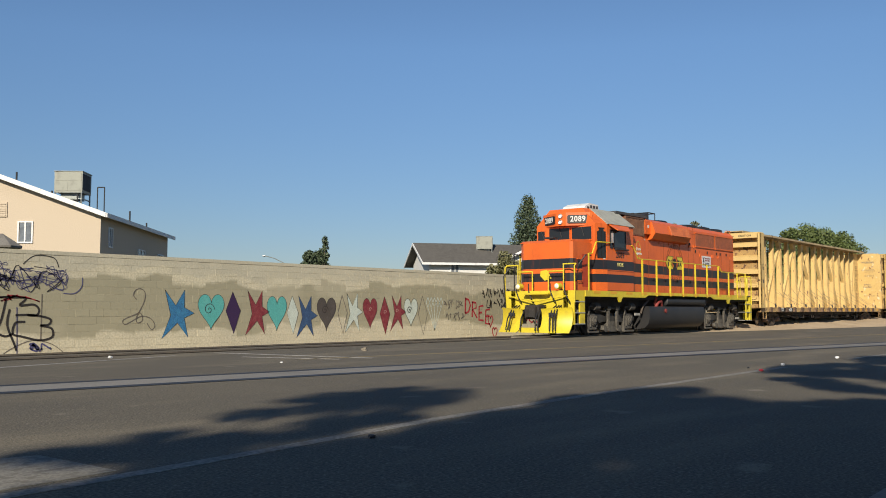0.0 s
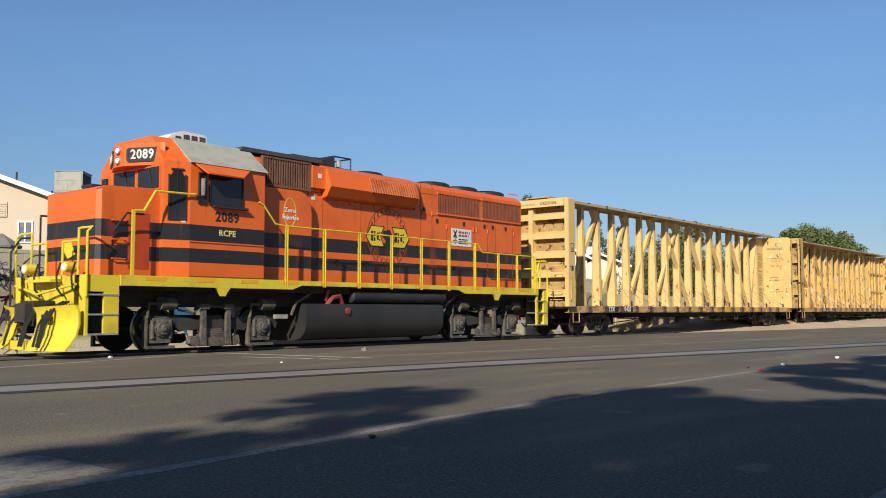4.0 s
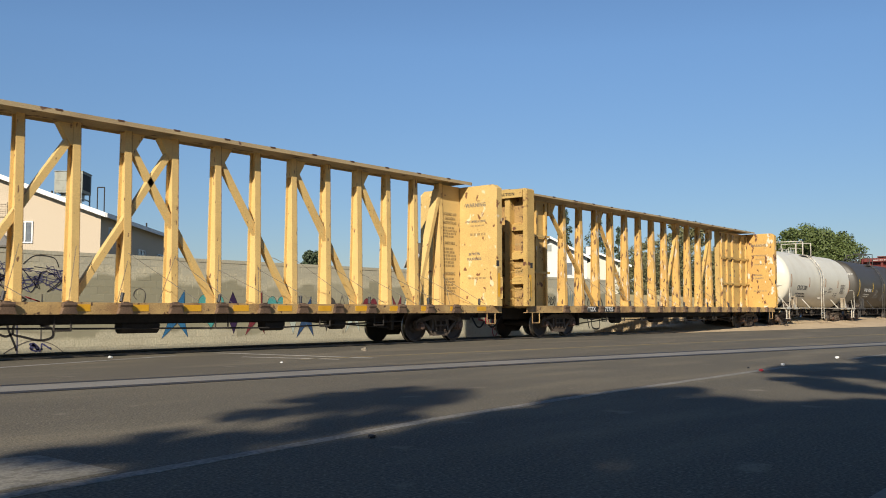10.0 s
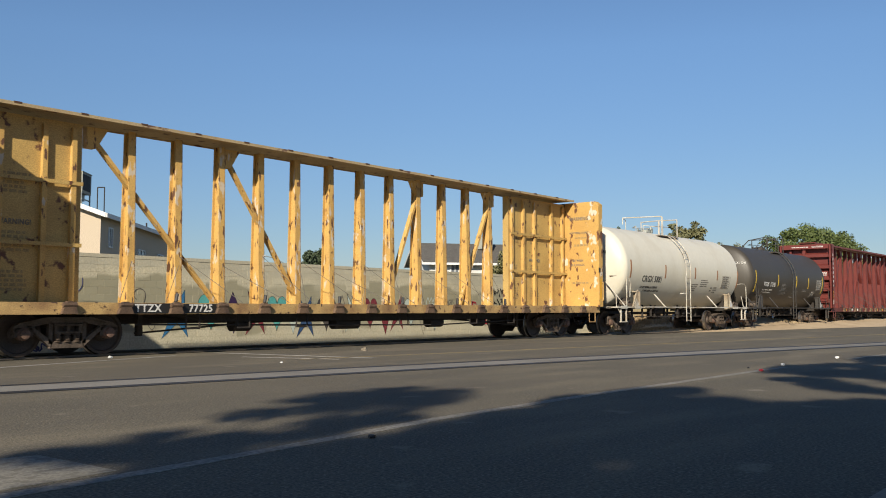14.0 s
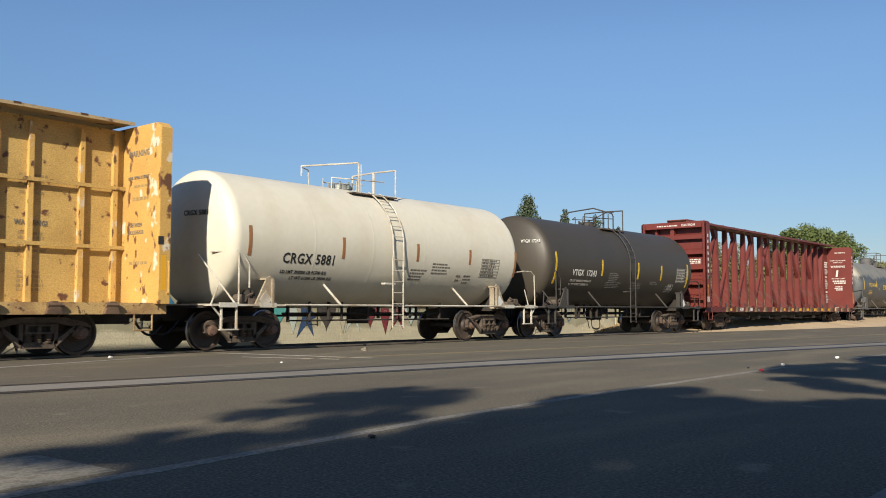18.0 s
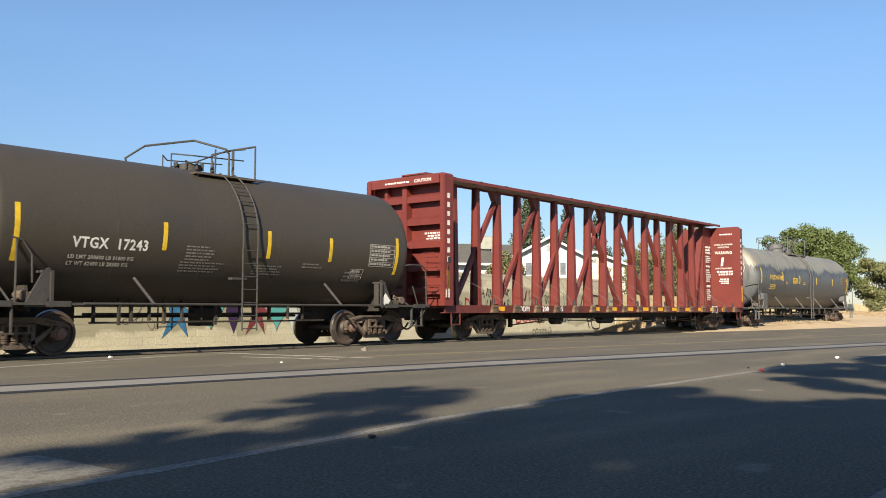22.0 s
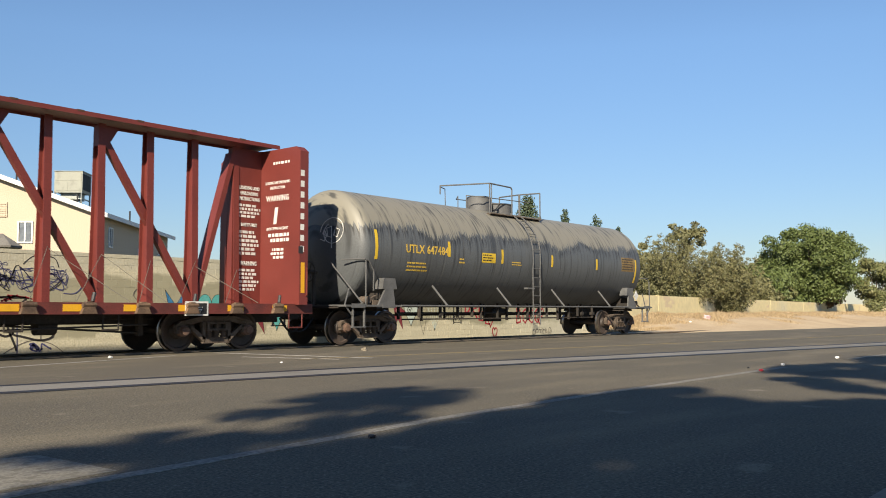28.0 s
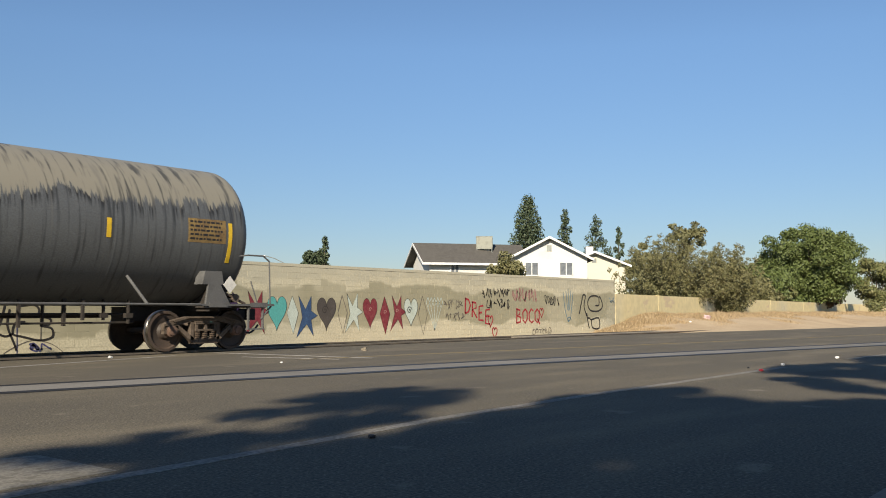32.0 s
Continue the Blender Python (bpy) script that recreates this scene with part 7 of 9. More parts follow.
    for s in (-1, 1):
        bm = B()
        pts = [(-0.1, 2.98), (0.1, 3.29), (0.62, 3.29), (0.47, 3.0), (0.62, 2.72), (0.1, 2.72)]
        pts = pts if s < 0 else [(1.58 - x, z) for x, z in pts]
        prism(bm, pts, "y", -HOOD - 0.012, -HOOD - 0.004)
        arrow = part("emblem", bm, M_YELLOW, hood)
        for x0, x1, z0, z1 in ((0.1, 0.19, 2.86, 3.14), (0.22, 0.27, 3.0, 3.14), (0.22, 0.27, 2.86, 2.96), (0.33, 0.41, 2.9, 3.1), (0.43, 0.47, 3.07, 3.13), (0.43, 0.47, 2.87, 2.93)):
            bm = B()
            shift = 0.0 if s < 0 else 0.98
            box(bm, x0 + shift, x1 + shift, -HOOD - 0.016, -HOOD - 0.011, z0, z1)
            part("emblem_bar", bm, M_INK, arrow)
        bm = B()
        for (ax, az), (bx, bz) in zip(pts, pts[1:] + pts[:1]):
            rod(bm, (ax, -HOOD - 0.012, az), (bx, -HOOD - 0.012, bz), 0.012, 4)
        part("emblem_border", bm, M_INK, arrow)
    bm = B()
    box(bm, 3.66, 4.65, -HOOD - 0.012, -HOOD - 0.004, 2.92, 3.46)
    sign = part("notice", bm, M_WHITE, hood)
    bm = B()
    for e in (-1, 1):
        prism(bm, [(3.73, 3.29 + e * 0.1), (3.77, 3.29 + e * 0.13), (3.93, 3.29 - e * 0.1), (3.89, 3.29 - e * 0.13)], "y", -HOOD - 0.016, -HOOD - 0.012)
    box(bm, 3.815, 3.845, -HOOD - 0.0165, -HOOD - 0.0125, 2.98, 3.3)
    for dx in (-0.06, 0.06):
        lathe(bm, [(-HOOD - 0.016, 0.04), (-HOOD - 0.012, 0.04)], "y", 10, (3.83 + dx, 0, 3.06))
    bars(bm, 4.0, 4.5, 2.98, 3.16, -HOOD - 0.012, 3, 5)
    tagged(part("small_writing", bars(B(), 4.0, 4.6, 3.2, 3.4, -HOOD - 0.012, 2, 6), M_MAROONINK, sign), kind="stuff")
    part("notice_marks", bm, M_INK, sign)
    lettering("slogan", "Zero", 0.17, pose(-3.02, -1.147, 3.42), hood, M_CHALK)
    lettering("slogan", "Injuries", 0.16, pose(-3.0, -1.147, 3.24), hood, M_CHALK)
    bm = B()
    for i in range(24):
        a0, a1 = 2 * math.pi * i / 24, 2 * math.pi * (i + 1) / 24
        prism(bm, [(-3.02 + 0.17 * math.cos(a0), 3.37 + 0.34 * math.sin(a0)), (-3.02 + 0.17 * math.cos(a1), 3.37 + 0.34 * math.sin(a1)), (-3.02 + 0.21 * math.cos(a1), 3.37 + 0.38 * math.sin(a1)), (-3.02 + 0.21 * math.cos(a0), 3.37 + 0.38 * math.sin(a0))], "y", -1.144, -1.14)
    part("oval_mark", bm, M_OLDGOLD, hood)
    return c


M_ROOFDARK = mat("sooty_roof", (0.06, 0.058, 0.06), 0.6, second=(0.1, 0.095, 0.09), amount=0.7)
M_GRILLE = mat("rusty_filter_slats", (0.2, 0.1, 0.058), 0.75, second=(0.13, 0.062, 0.036), amount=0.8)
M_SCREEN = mat("rusted_screen_bars", (0.3, 0.085, 0.035), 0.75, second=(0.2, 0.06, 0.03), amount=0.8)
# dark red bed colour stands for the shade between the louvre slats
M_LOUVREBED = mat("dark_red_shadow_board", (0.16, 0.025, 0.012), 0.7, amount=0.5)
M_SLAT = mat("sun_faded_orange_slat", (0.55, 0.15, 0.05), 0.55, second=(0.4, 0.1, 0.035), amount=0.6)
M_PALEYELLOW = mat("pale_yellow_lettering", (0.7, 0.62, 0.22), 0.6, amount=0.3, bump=0)
M_MAROONINK = mat("maroon_ink", (0.25, 0.06, 0.06), 0.6, amount=0.3, bump=0)
def swirl_yz(y, z, r, turns):
    return [(y + r * (1 - i / 80) * math.cos(i / 30 * turns * 6.283), z + r * (1 - i / 80) * math.sin(i / 30 * turns * 6.283)) for i in range(31)]


def head_x(y, z):
    """Just outside the dished leading head of the grey tank."""
    r = math.hypot(y, z - 2.65)
    return 0.94 - 0.27 - (math.sqrt(3.83 ** 2 - r * r) - 3.555)


M_CREAMTRIM = mat("chalky_cream_steel", (0.66, 0.63, 0.55), 0.65, second=(0.4, 0.32, 0.22), scale=2.5, amount=0.7)
M_STENCILGREY = mat("faded_white_stencil", (0.2, 0.19, 0.17), 0.7, amount=0.4, bump=0)
M_CHALKDIM = mat("dull_white_stencil", (0.4, 0.38, 0.34), 0.7, amount=0.4, bump=0)
M_OLDPANEL = mat("rusty_gold_panel", (0.3, 0.2, 0.07), 0.75, second=(0.16, 0.1, 0.05), scale=4, amount=0.9, bump=0)
M_OLDGOLD = mat("faded_gold_lettering", (0.72, 0.48, 0.07), 0.7, amount=0.6, bump=0)
M_DIRTYWHITE = mat("dirty_cream_steel", (0.5, 0.44, 0.33), 0.7, second=(0.3, 0.22, 0.14), scale=2, amount=0.9)
M_RUSTORANGE = mat("rusted_orange", (0.28, 0.07, 0.02), 0.7, second=(0.15, 0.05, 0.02), amount=0.8)
M_TANKBLACK = mat("dull_black_tank", (0.022, 0.022, 0.024), 0.55, second=(0.04, 0.037, 0.034), scale=0.8, amount=0.7)
M_FILLER = mat("faded_red_cap", (0.3, 0.05, 0.04), 0.6)
M_REDDOOR = mat("dark_red_orange_door", (0.5, 0.06, 0.015), 0.5, amount=0.4)
M_LAMPRIM = mat("silver_lamp_rim", (0.6, 0.6, 0.58), 0.3, metal=0.6)

locomotive()
centre_beam("centerbeam_flatcar", "cream-yellow empty center-beam lumber flatcar with rust spots", 45.95, (M_CREAM, M_SILL, M_INK), "cream", (("TTZX", 3.0, 0.24), ("85425", 4.3, 0.24)))
centre_beam("centerbeam_flatcar", "rust-stained deep yellow center-beam flatcar with solid end panels", 70.45, (M_FREIGHT2, M_SILL, M_INK), "panel", (("TTZX", 4.15, 0.23), ("77725", 5.47, 0.23)), 4.98)
centre_beam("centerbeam_flatcar", "oxide-red empty center-beam lumber flatcar with white markings", 121.5, (M_RED, M_REDDARK, M_CHALK), "red", (("FDDM", 4.1, 0.24), ("200", 5.42, 0.24), ("35", 6.4, 0.24)), 5.0, 23.0)
S = [(95.73, 2.2, 2.9), (98.74, 2.25, 2.8), (101.64, 2.3, 2.8), (104.03, 2.3, 2.75), (106.4, 2.0, 2.8)]
X = 94.55
t = tank_car("tank_car", "cream-white tank car with brown streaks and black lettering", X, 13.0, (1.0, 11.45), 1.67, 2.65, M_TANKWHITE, M_CREAMTRIM, [(x - X - 0.13, a, b) for x, a, b in S], M_BROWNTAPE, 6.05, False, (-1.5, -0.7, -0.7, 0.8, 4.97), M_DIRTYWHITE)
on_shell(t, "marks", "CRGX 5881", 0.36, 97.5 - X, 2.18, M_INK, 0.9)
on_shell(t, "load_limit", "LD LMT 202000 LB 91700 KG", 0.13, 97.4 - X, 1.86, M_INK, 0.85)
on_shell(t, "light_weight", "LT WT 61200 LB 28300 KG", 0.13, 97.7 - X, 1.72, M_INK, 0.85)
for x0, x1, z0, z1, n in ((101.3, 102.0, 1.75, 2.1, 4), (102.2, 103.1, 1.95, 2.3, 4), (103.4, 103.6, 1.75, 2.0, 2), (103.75, 104.2, 1.7, 2.0, 3)):
    stencil(t, x0 - X, x1 - X, z0, z1, n, int(x0 * 10), M_INKFADED)
stencil_table(t, 104.5 - X, 105.4 - X, 1.95, 2.5, 6, 333, M_INKFADED)
head_marks(t, "CRGX 5881", 0.29, -0.6, 3.2, 0.17, M_INK)
S = [(108.9, 1.85, 2.95), (112.07, 2.2, 2.8), (114.9, 2.15, 2.8), (116.9, 2.15, 2.75), (119.38, 1.9, 2.9)]
X = 108.0
t = tank_car("tank_car", "dark olive-black tank car with white lettering and yellow stripes", X, 12.6, (0.72, 11.35), 1.64, 2.63, M_TANKDARK, M_TRIMDARK, [(x - X - 0.13, a, b) for x, a, b in S], M_YELLOWTAPE, 6.15, False, (-1.6, -0.8, -0.8, 0.75, 4.95), None, True)
on_shell(t, "marks", "VTGX  17243", 0.31, 110.72 - X, 2.26, M_CHALK, 0.87)
on_shell(t, "load_limit", "LD LMT 200600 LB 91000 KG", 0.12, 110.55 - X, 1.98, M_CHALKDIM, 0.88)
on_shell(t, "light_weight", "LT WT 62400 LB 28300 KG", 0.12, 110.5 - X, 1.85, M_CHALKDIM, 0.88)
for x0, x1, z0, z1, n in ((112.5, 113.3, 2.0, 2.35, 5), (112.4, 113.6, 1.75, 2.0, 4), (114.4, 115.4, 1.75, 2.0, 4), (115.9, 116.6, 1.95, 2.1, 2), (117.4, 118.0, 1.65, 1.95, 3)):
    stencil(t, x0 - X, x1 - X, z0, z1, n, int(x0 * 10), M_STENCILGREY)
stencil_table(t, 118.2 - X, 119.15 - X, 2.1, 2.68, 5, 827, M_CHALKDIM)
stencil_table(t, 117.6 - X, 118.05 - X, 1.75, 2.0, 2, 828, M_CHALKDIM)
head_marks(t, "VTGX 17243", 0.13, -1.0, 3.3, 0.15, M_CHALK)
S = [(146.74, 2.3, 3.1), (149.83, 2.5, 2.95), (152.5, 2.4, 2.85), (155.4, 2.4, 2.8), (158.4, 2.4, 2.8), (161.4, 2.0, 2.9)]
X = 145.45
t = tank_car("tank_car", "dusty grey tank car with streaked grime and yellow lettering", X, 17.1, (1.15, 15.95), 1.63, 2.65, M_TANKGREY, M_TRIMGREY, [(x - X - 0.13, a, b) for x, a, b in S], M_YELLOWTAPE, 8.75, True, (-2.3, -1.5, -0.25, 1.45, 5.06))
on_shell(t, "marks", "UTLX 647484", 0.33, 148.72 - X, 2.64, M_OLDGOLD, 0.9)
for x0, x1, z0, z1, n in ((147.9, 149.0, 2.0, 2.3, 3), (152.9, 153.5, 2.35, 2.5, 2), (150.2, 150.5, 2.3, 2.5, 2)):
    stencil(t, x0 - X, x1 - X, z0, z1, n, int(x0 * 10), M_OLDGOLD)
part("stencil_panel", curved(B(), 160.15 - X, 161.15 - X, 2.42, 2.95, 1.63, 2.65, 6, 0.002), M_OLDPANEL, t)
stencil(t, 160.2 - X, 161.1 - X, 2.45, 2.92, 5, 77, M_INK)
bm = B()
for pts in (swirl_yz(-0.62, 3.05, 0.42, 1.15), [(-0.85, 3.1), (-0.8, 2.9), (-0.68, 2.95), (-0.72, 3.15), (-0.85, 3.1)], [(-0.62, 2.6), (-0.58, 3.2), (-0.42, 3.15), (-0.48, 2.92), (-0.6, 2.9)], [(-0.42, 2.95), (-0.3, 3.0), (-0.34, 3.12), (-0.44, 2.95), (-0.36, 2.8), (-0.22, 2.86)]):
    pipe(bm, [(head_x(y, z), y, z) for y, z in pts], 0.012, 4)
part("spray_tag", bm, M_CHALK, t)
bm = B()
pipe(bm, [(-0.1, -0.3 + 0.27 * math.cos(i * math.pi / 10), 1.95 + 0.27 * math.sin(i * math.pi / 10)) for i in range(21)], 0.02)
for i in range(6):
    a = i * math.pi / 3
    rod(bm, (-0.06, -0.3, 1.95), (-0.1, -0.3 + 0.27 * math.cos(a), 1.95 + 0.27 * math.sin(a)), 0.014, 5)
rod(bm, (-0.08, -0.3, 1.95), (0.2, -0.3, 1.95), 0.05, 8)
rod(bm, (0.1, -0.3, 1.02), (0.1, -0.3, 2.0), 0.05, 8)
part("brake_wheel", bm, M_TRIMDARK, t)
p = part("notice", curved(B(), 151.3 - X, 152.0 - X, 2.4, 2.7, 1.63, 2.65, 6, 0.002), M_YELLOWTAPE, t)
stencil(t, 151.35 - X, 151.95 - X, 2.43, 2.67, 3, 4, M_INK)

# ---- planting ----
def leaf_material(name, a, b, c):
    m = bpy.data.materials.new(name)
    m.use_nodes = True
    n, l = m.node_tree.nodes, m.node_tree.links
    bsdf = n["Principled BSDF"]
    geo = n.new("ShaderNodeNewGeometry")
    ramp = n.new("ShaderNodeValToRGB")
    ramp.color_ramp.elements[0].color, ramp.color_ramp.elements[1].color = (*dusty(a), 1), (*dusty(c), 1)
    e = ramp.color_ramp.elements.new(0.5)
    e.color = (*dusty(b), 1)
    l.new(geo.outputs["Random Per Island"], ramp.inputs[0])
    l.new(ramp.outputs[0], bsdf.inputs["Base Color"])
    bsdf.inputs["Roughness"].default_value = 0.6
    bsdf.inputs["Transmission Weight"].default_value = 0.0
    return m


M_LEAF = leaf_material("green_leaves", (0.075, 0.1, 0.024), (0.1, 0.135, 0.033), (0.135, 0.17, 0.048))
M_OLIVE = leaf_material("olive_leaves", (0.115, 0.115, 0.045), (0.155, 0.15, 0.06), (0.205, 0.19, 0.085))
M_PINE = leaf_material("dark_conifer", (0.045, 0.066, 0.032), (0.066, 0.092, 0.045), (0.095, 0.125, 0.062))
M_AUTUMN = leaf_material("yellowing_leaves", (0.11, 0.13, 0.045), (0.16, 0.17, 0.06), (0.215, 0.205, 0.085))
M_DRYRED = leaf_material("dry_reddish_leaves", (0.16, 0.1, 0.05), (0.22, 0.13, 0.07), (0.28, 0.18, 0.1))
M_STRAW = leaf_material("dry_straw", (0.36, 0.265, 0.145), (0.46, 0.345, 0.2), (0.24, 0.17, 0.09))
M_BARK = mat("grey_bark", (0.12, 0.095, 0.07), 0.95, second=(0.08, 0.06, 0.045), amount=0.8, bump=0.6)


def leaf_cloud(name, clumps, count, size, material, parent, seed, hang=0.0):
    """Many small folded leaves round clumps of (x, y, z, rx, ry, rz)."""
    rng = np.random.default_rng(seed)
    cl = np.array(clumps, float)
    vol = cl[:, 3] * cl[:, 4] * cl[:, 5]
    pick = rng.choice(len(cl), count, p=vol ** 0.7 / (vol ** 0.7).sum())
    d = rng.normal(size=(count, 3))
    d /= np.linalg.norm(d, axis=1)[:, None]
    rad = 1 - 0.55 * rng.random(count) ** 1.6
    pos = cl[pick, :3] + d * rad[:, None] * cl[pick, 3:6] * (0.8 + 0.35 * rng.random((count, 1)))
    # leaves lie roughly along the outside of their clump
    w = d + 0.75 * rng.normal(size=(count, 3)); w[:, 2] += 0.25; w /= np.linalg.norm(w, axis=1)[:, None]
    u = rng.normal(size=(count, 3)); u[:, 2] -= hang
    u -= w * (u * w).sum(1)[:, None]; u /= np.linalg.norm(u, axis=1)[:, None]
    v = np.cross(w, u)
    s = size * (0.6 + 0.8 * rng.random((count, 1)))
    pts = np.stack([pos - u * s, pos - v * s * 0.5 + w * s * 0.12, pos + u * s, pos + v * s * 0.5 + w * s * 0.12], axis=1).reshape(-1, 3)
    i = np.arange(count) * 4
    tris = np.stack([np.stack([i, i + 1, i + 2], 1), np.stack([i, i + 2, i + 3], 1)], 1).reshape(-1, 3)
    me = bpy.data.meshes.new(name)
    me.from_pydata(pts.tolist(), [], tris.tolist())
    me.materials.append(material)
    ob = new(name, me)
    ob.parent = parent
    return ob


def tree(name, label, x, y, height, spread, material, seed, leaves=5000, size=0.16, trunk=0.18, stem=0.35, shape="round", squash=1.0, hang=0.0, clumps=26, group="", low=-0.55, shift=(0.0, 0.0), tuft=(0.2, 0.36)):
    """Tapered trunk with limbs and a crown of leaf clumps with gaps between them."""
    z0 = ground_z(x, y)
    t = thing(name, label, "tree", x, y, z0, group=group)
    rnd = random.Random(seed)
    cl, limbs = [], []
    base = height * stem
    for i in range(clumps):
        if shape == "cone":
            f = (i + 0.5) / clumps
            z = base + (height - base) * f
            rr = spread * min(1.0, (1 - f) * 1.9) ** 0.7 * rnd.uniform(0.3, 0.8)
            a = i * 2.4 + rnd.uniform(-0.4, 0.4)
            r = max(0.3, spread * 0.5 * (1 - f * 0.6))
            cl.append((rr * math.cos(a), rr * math.sin(a), z, r, r, r * 1.25))
        else:
            a = i * 2.4 + rnd.uniform(-0.5, 0.5)
            e = math.asin(rnd.uniform(low, 1.0))
            k = rnd.uniform(0.45, 1.0)
            h = (height - base) / 2
            cz = base + h
            r = spread * rnd.uniform(*tuft)
            cl.append(((spread - r * 0.6) * k * math.cos(e) * math.cos(a), (spread - r * 0.6) * k * math.cos(e) * math.sin(a) * squash, cz + (h - r * 0.4) * k * math.sin(e), r, r, r * 0.75))
        cl[-1] = (cl[-1][0] + shift[0], cl[-1][1] + shift[1], *cl[-1][2:])
        limbs.append(cl[-1][:3])
    bm = B()
    top = height * (0.9 if shape == "cone" else 0.55)
    rod(bm, (0, 0, -0.3), (0.05 * spread, 0.02, base), trunk, 10, trunk * 0.75)
    rod(bm, (0.05 * spread, 0.02, base), (0, 0.05, top), trunk * 0.74, 10, trunk * 0.3)
    for p in limbs[::2]:
        s = (0.04 * spread, 0.02, base + (p[2] - base) * 0.25)
        rod(bm, s, p, min(0.016, trunk * 0.33) if group == "street trees" else trunk * 0.33, 6, trunk * 0.06)
    part("trunk", bm, M_BARK, t)
    cr = leaf_cloud("crown", cl, leaves, size, material, t, seed, hang)
    tagged(cr, kind="stuff")
    return t


def wispy_bush(label, x, y, height, spread, seed, stems):
    """A ragged bush of arching stems, each feathered with narrow leaves that thin out towards the tip."""
    t = thing("olive_bush", label, "bush", x, y, ground_z(x, y))
    rnd = random.Random(seed)
    bm = B()
    cl, tips = [], []
    for i in range(stems):
        a = rnd.uniform(0, 2 * math.pi)
        out = spread * rnd.uniform(0.15, 1.0)
        up = height * rnd.uniform(0.62, 1.0) * math.sqrt(max(0.08, 1 - 0.75 * (out / spread) ** 2))
        foot = Vector((0.25 * out * math.cos(a), 0.15 * out * math.sin(a), 0.0))
        tip = Vector((out * math.cos(a), 0.7 * out * math.sin(a), up))
        mid = foot.lerp(tip, 0.5) + Vector((-0.12 * out * math.cos(a), 0, 0.18 * up))
        last = foot
        for k in range(1, 8):
            f = k / 7
            p = foot * (1 - f) ** 2 + mid * (2 * f * (1 - f)) + tip * f * f
            rod(bm, last, p, 0.018 * (1.15 - f), 4)
            last = p
            r = 0.52 * (1.15 - 0.75 * f)
            (cl if k < 7 else tips).append((p.x, p.y, p.z, r, r, r * 0.9))
    part("stems", bm, M_BARK, t)
    tagged(leaf_cloud("foliage", cl, stems * 330, 0.075, M_OLIVE, t, seed, 0.5), kind="stuff")
    tagged(leaf_cloud("young_foliage", tips, stems * 30, 0.07, M_OLIVE, t, seed + 1, 0.2), "sparse young leaves at the stem tips", kind="stuff")
    return t


# unseen street trees along the pavement, placed so their shade falls across the road
SUN_RUN = (SUN_TRAVEL.x / -SUN_TRAVEL.z, SUN_TRAVEL.y / -SUN_TRAVEL.z)


def street_tree(x, y, shade, height, per, seed, radius=0.5):
    """A pavement tree with a high crown; shade holds the places on the road below the clumps along the sun."""
    t = thing("street_tree", "tall leafy unseen street tree placed to shade the asphalt", "tree", x, y, 0.1, group="street trees")
    rnd = random.Random(seed)
    cl = []
    for gx, gy in shade:
        # heights spread along the sun's ray keep the shade and block more sky
        h = height * rnd.uniform(0.72, 1.35)
        r = radius * rnd.uniform(0.7, 1.25)
        cl.append((gx - SUN_RUN[0] * h - x, gy - SUN_RUN[1] * h - y, h, r, r * 0.8, r * 0.55))
    mx, my = sum(k[0] for k in cl) / len(cl), sum(k[1] for k in cl) / len(cl)
    bm = B()
    fork = height * 0.72
    rod(bm, (0, 0, -0.2), (0.15 * mx, 0.15 * my, fork * 0.5), 0.16, 10, 0.13)
    rod(bm, (0.15 * mx, 0.15 * my, fork * 0.5), (mx * 0.6, my * 0.6, fork), 0.13, 10, 0.09)
    for k in cl[::3]:
        rod(bm, (mx * 0.6, my * 0.6, fork - 0.1), k[:3], 0.03, 5, 0.008)
    part("trunk", bm, M_BARK, t)
    tagged(leaf_cloud("crown", cl, per * len(cl), 0.13, M_LEAF, t, seed), kind="stuff")
    return t


def spread_over(outline, step, seed, gaps=()):
    """Jittered places inside an outline, leaving round gaps (x, y, r) open."""
    rnd = random.Random(seed)
    out = []
    x0, x1 = min(p[0] for p in outline), max(p[0] for p in outline)
    y0, y1 = min(p[1] for p in outline), max(p[1] for p in outline)
    y = y0
    while y < y1:
        x = x0
        while x < x1:
            px, py = x + rnd.uniform(-0.5, 0.5) * step, y + rnd.uniform(-0.5, 0.5) * step
            inside = False
            for (ax, ay), (bx, by) in zip(outline, outline[1:] + outline[:1]):
                if (ay > py) != (by > py) and px < (bx - ax) * (py - ay) / (by - ay) + ax:
                    inside = not inside
            if inside and all(math.hypot(px - g[0], py - g[1]) > g[2] for g in gaps):
                out.append((px, py))
            x += step
        y += step
    return out


street_tree(-7.2, -3.4, spread_over([(1.6, 4.3), (2.4, 4.65), (3.0, 4.85), (3.8, 4.98), (4.3, 4.7), (4.8, 4.85), (5.6, 4.8), (5.6, -4.5), (-4.0, -4.5), (-2.0, 2.4)], 0.5, 3), 8.0, 210, 3)
street_tree(-3.6, -3.8, spread_over([(5.6, 4.8), (6.65, 5.0), (7.6, 4.95), (9.2, 5.1), (10.2, 5.15), (10.4, 4.7), (9.7, 3.8), (9.5, 3.2), (10.4, 2.2), (11.0, 0.4), (9.0, -4.5), (5.6, -4.5)], 0.5, 8, ((6.62, 3.17, 0.4), (5.75, 4.1, 0.3), (7.2, 4.7, 0.3), (8.7, 4.9, 0.25), (9.6, 4.7, 0.3), (9.3, 3.3, 0.3), (8.2, 2.3, 0.2))), 8.0, 210, 8)
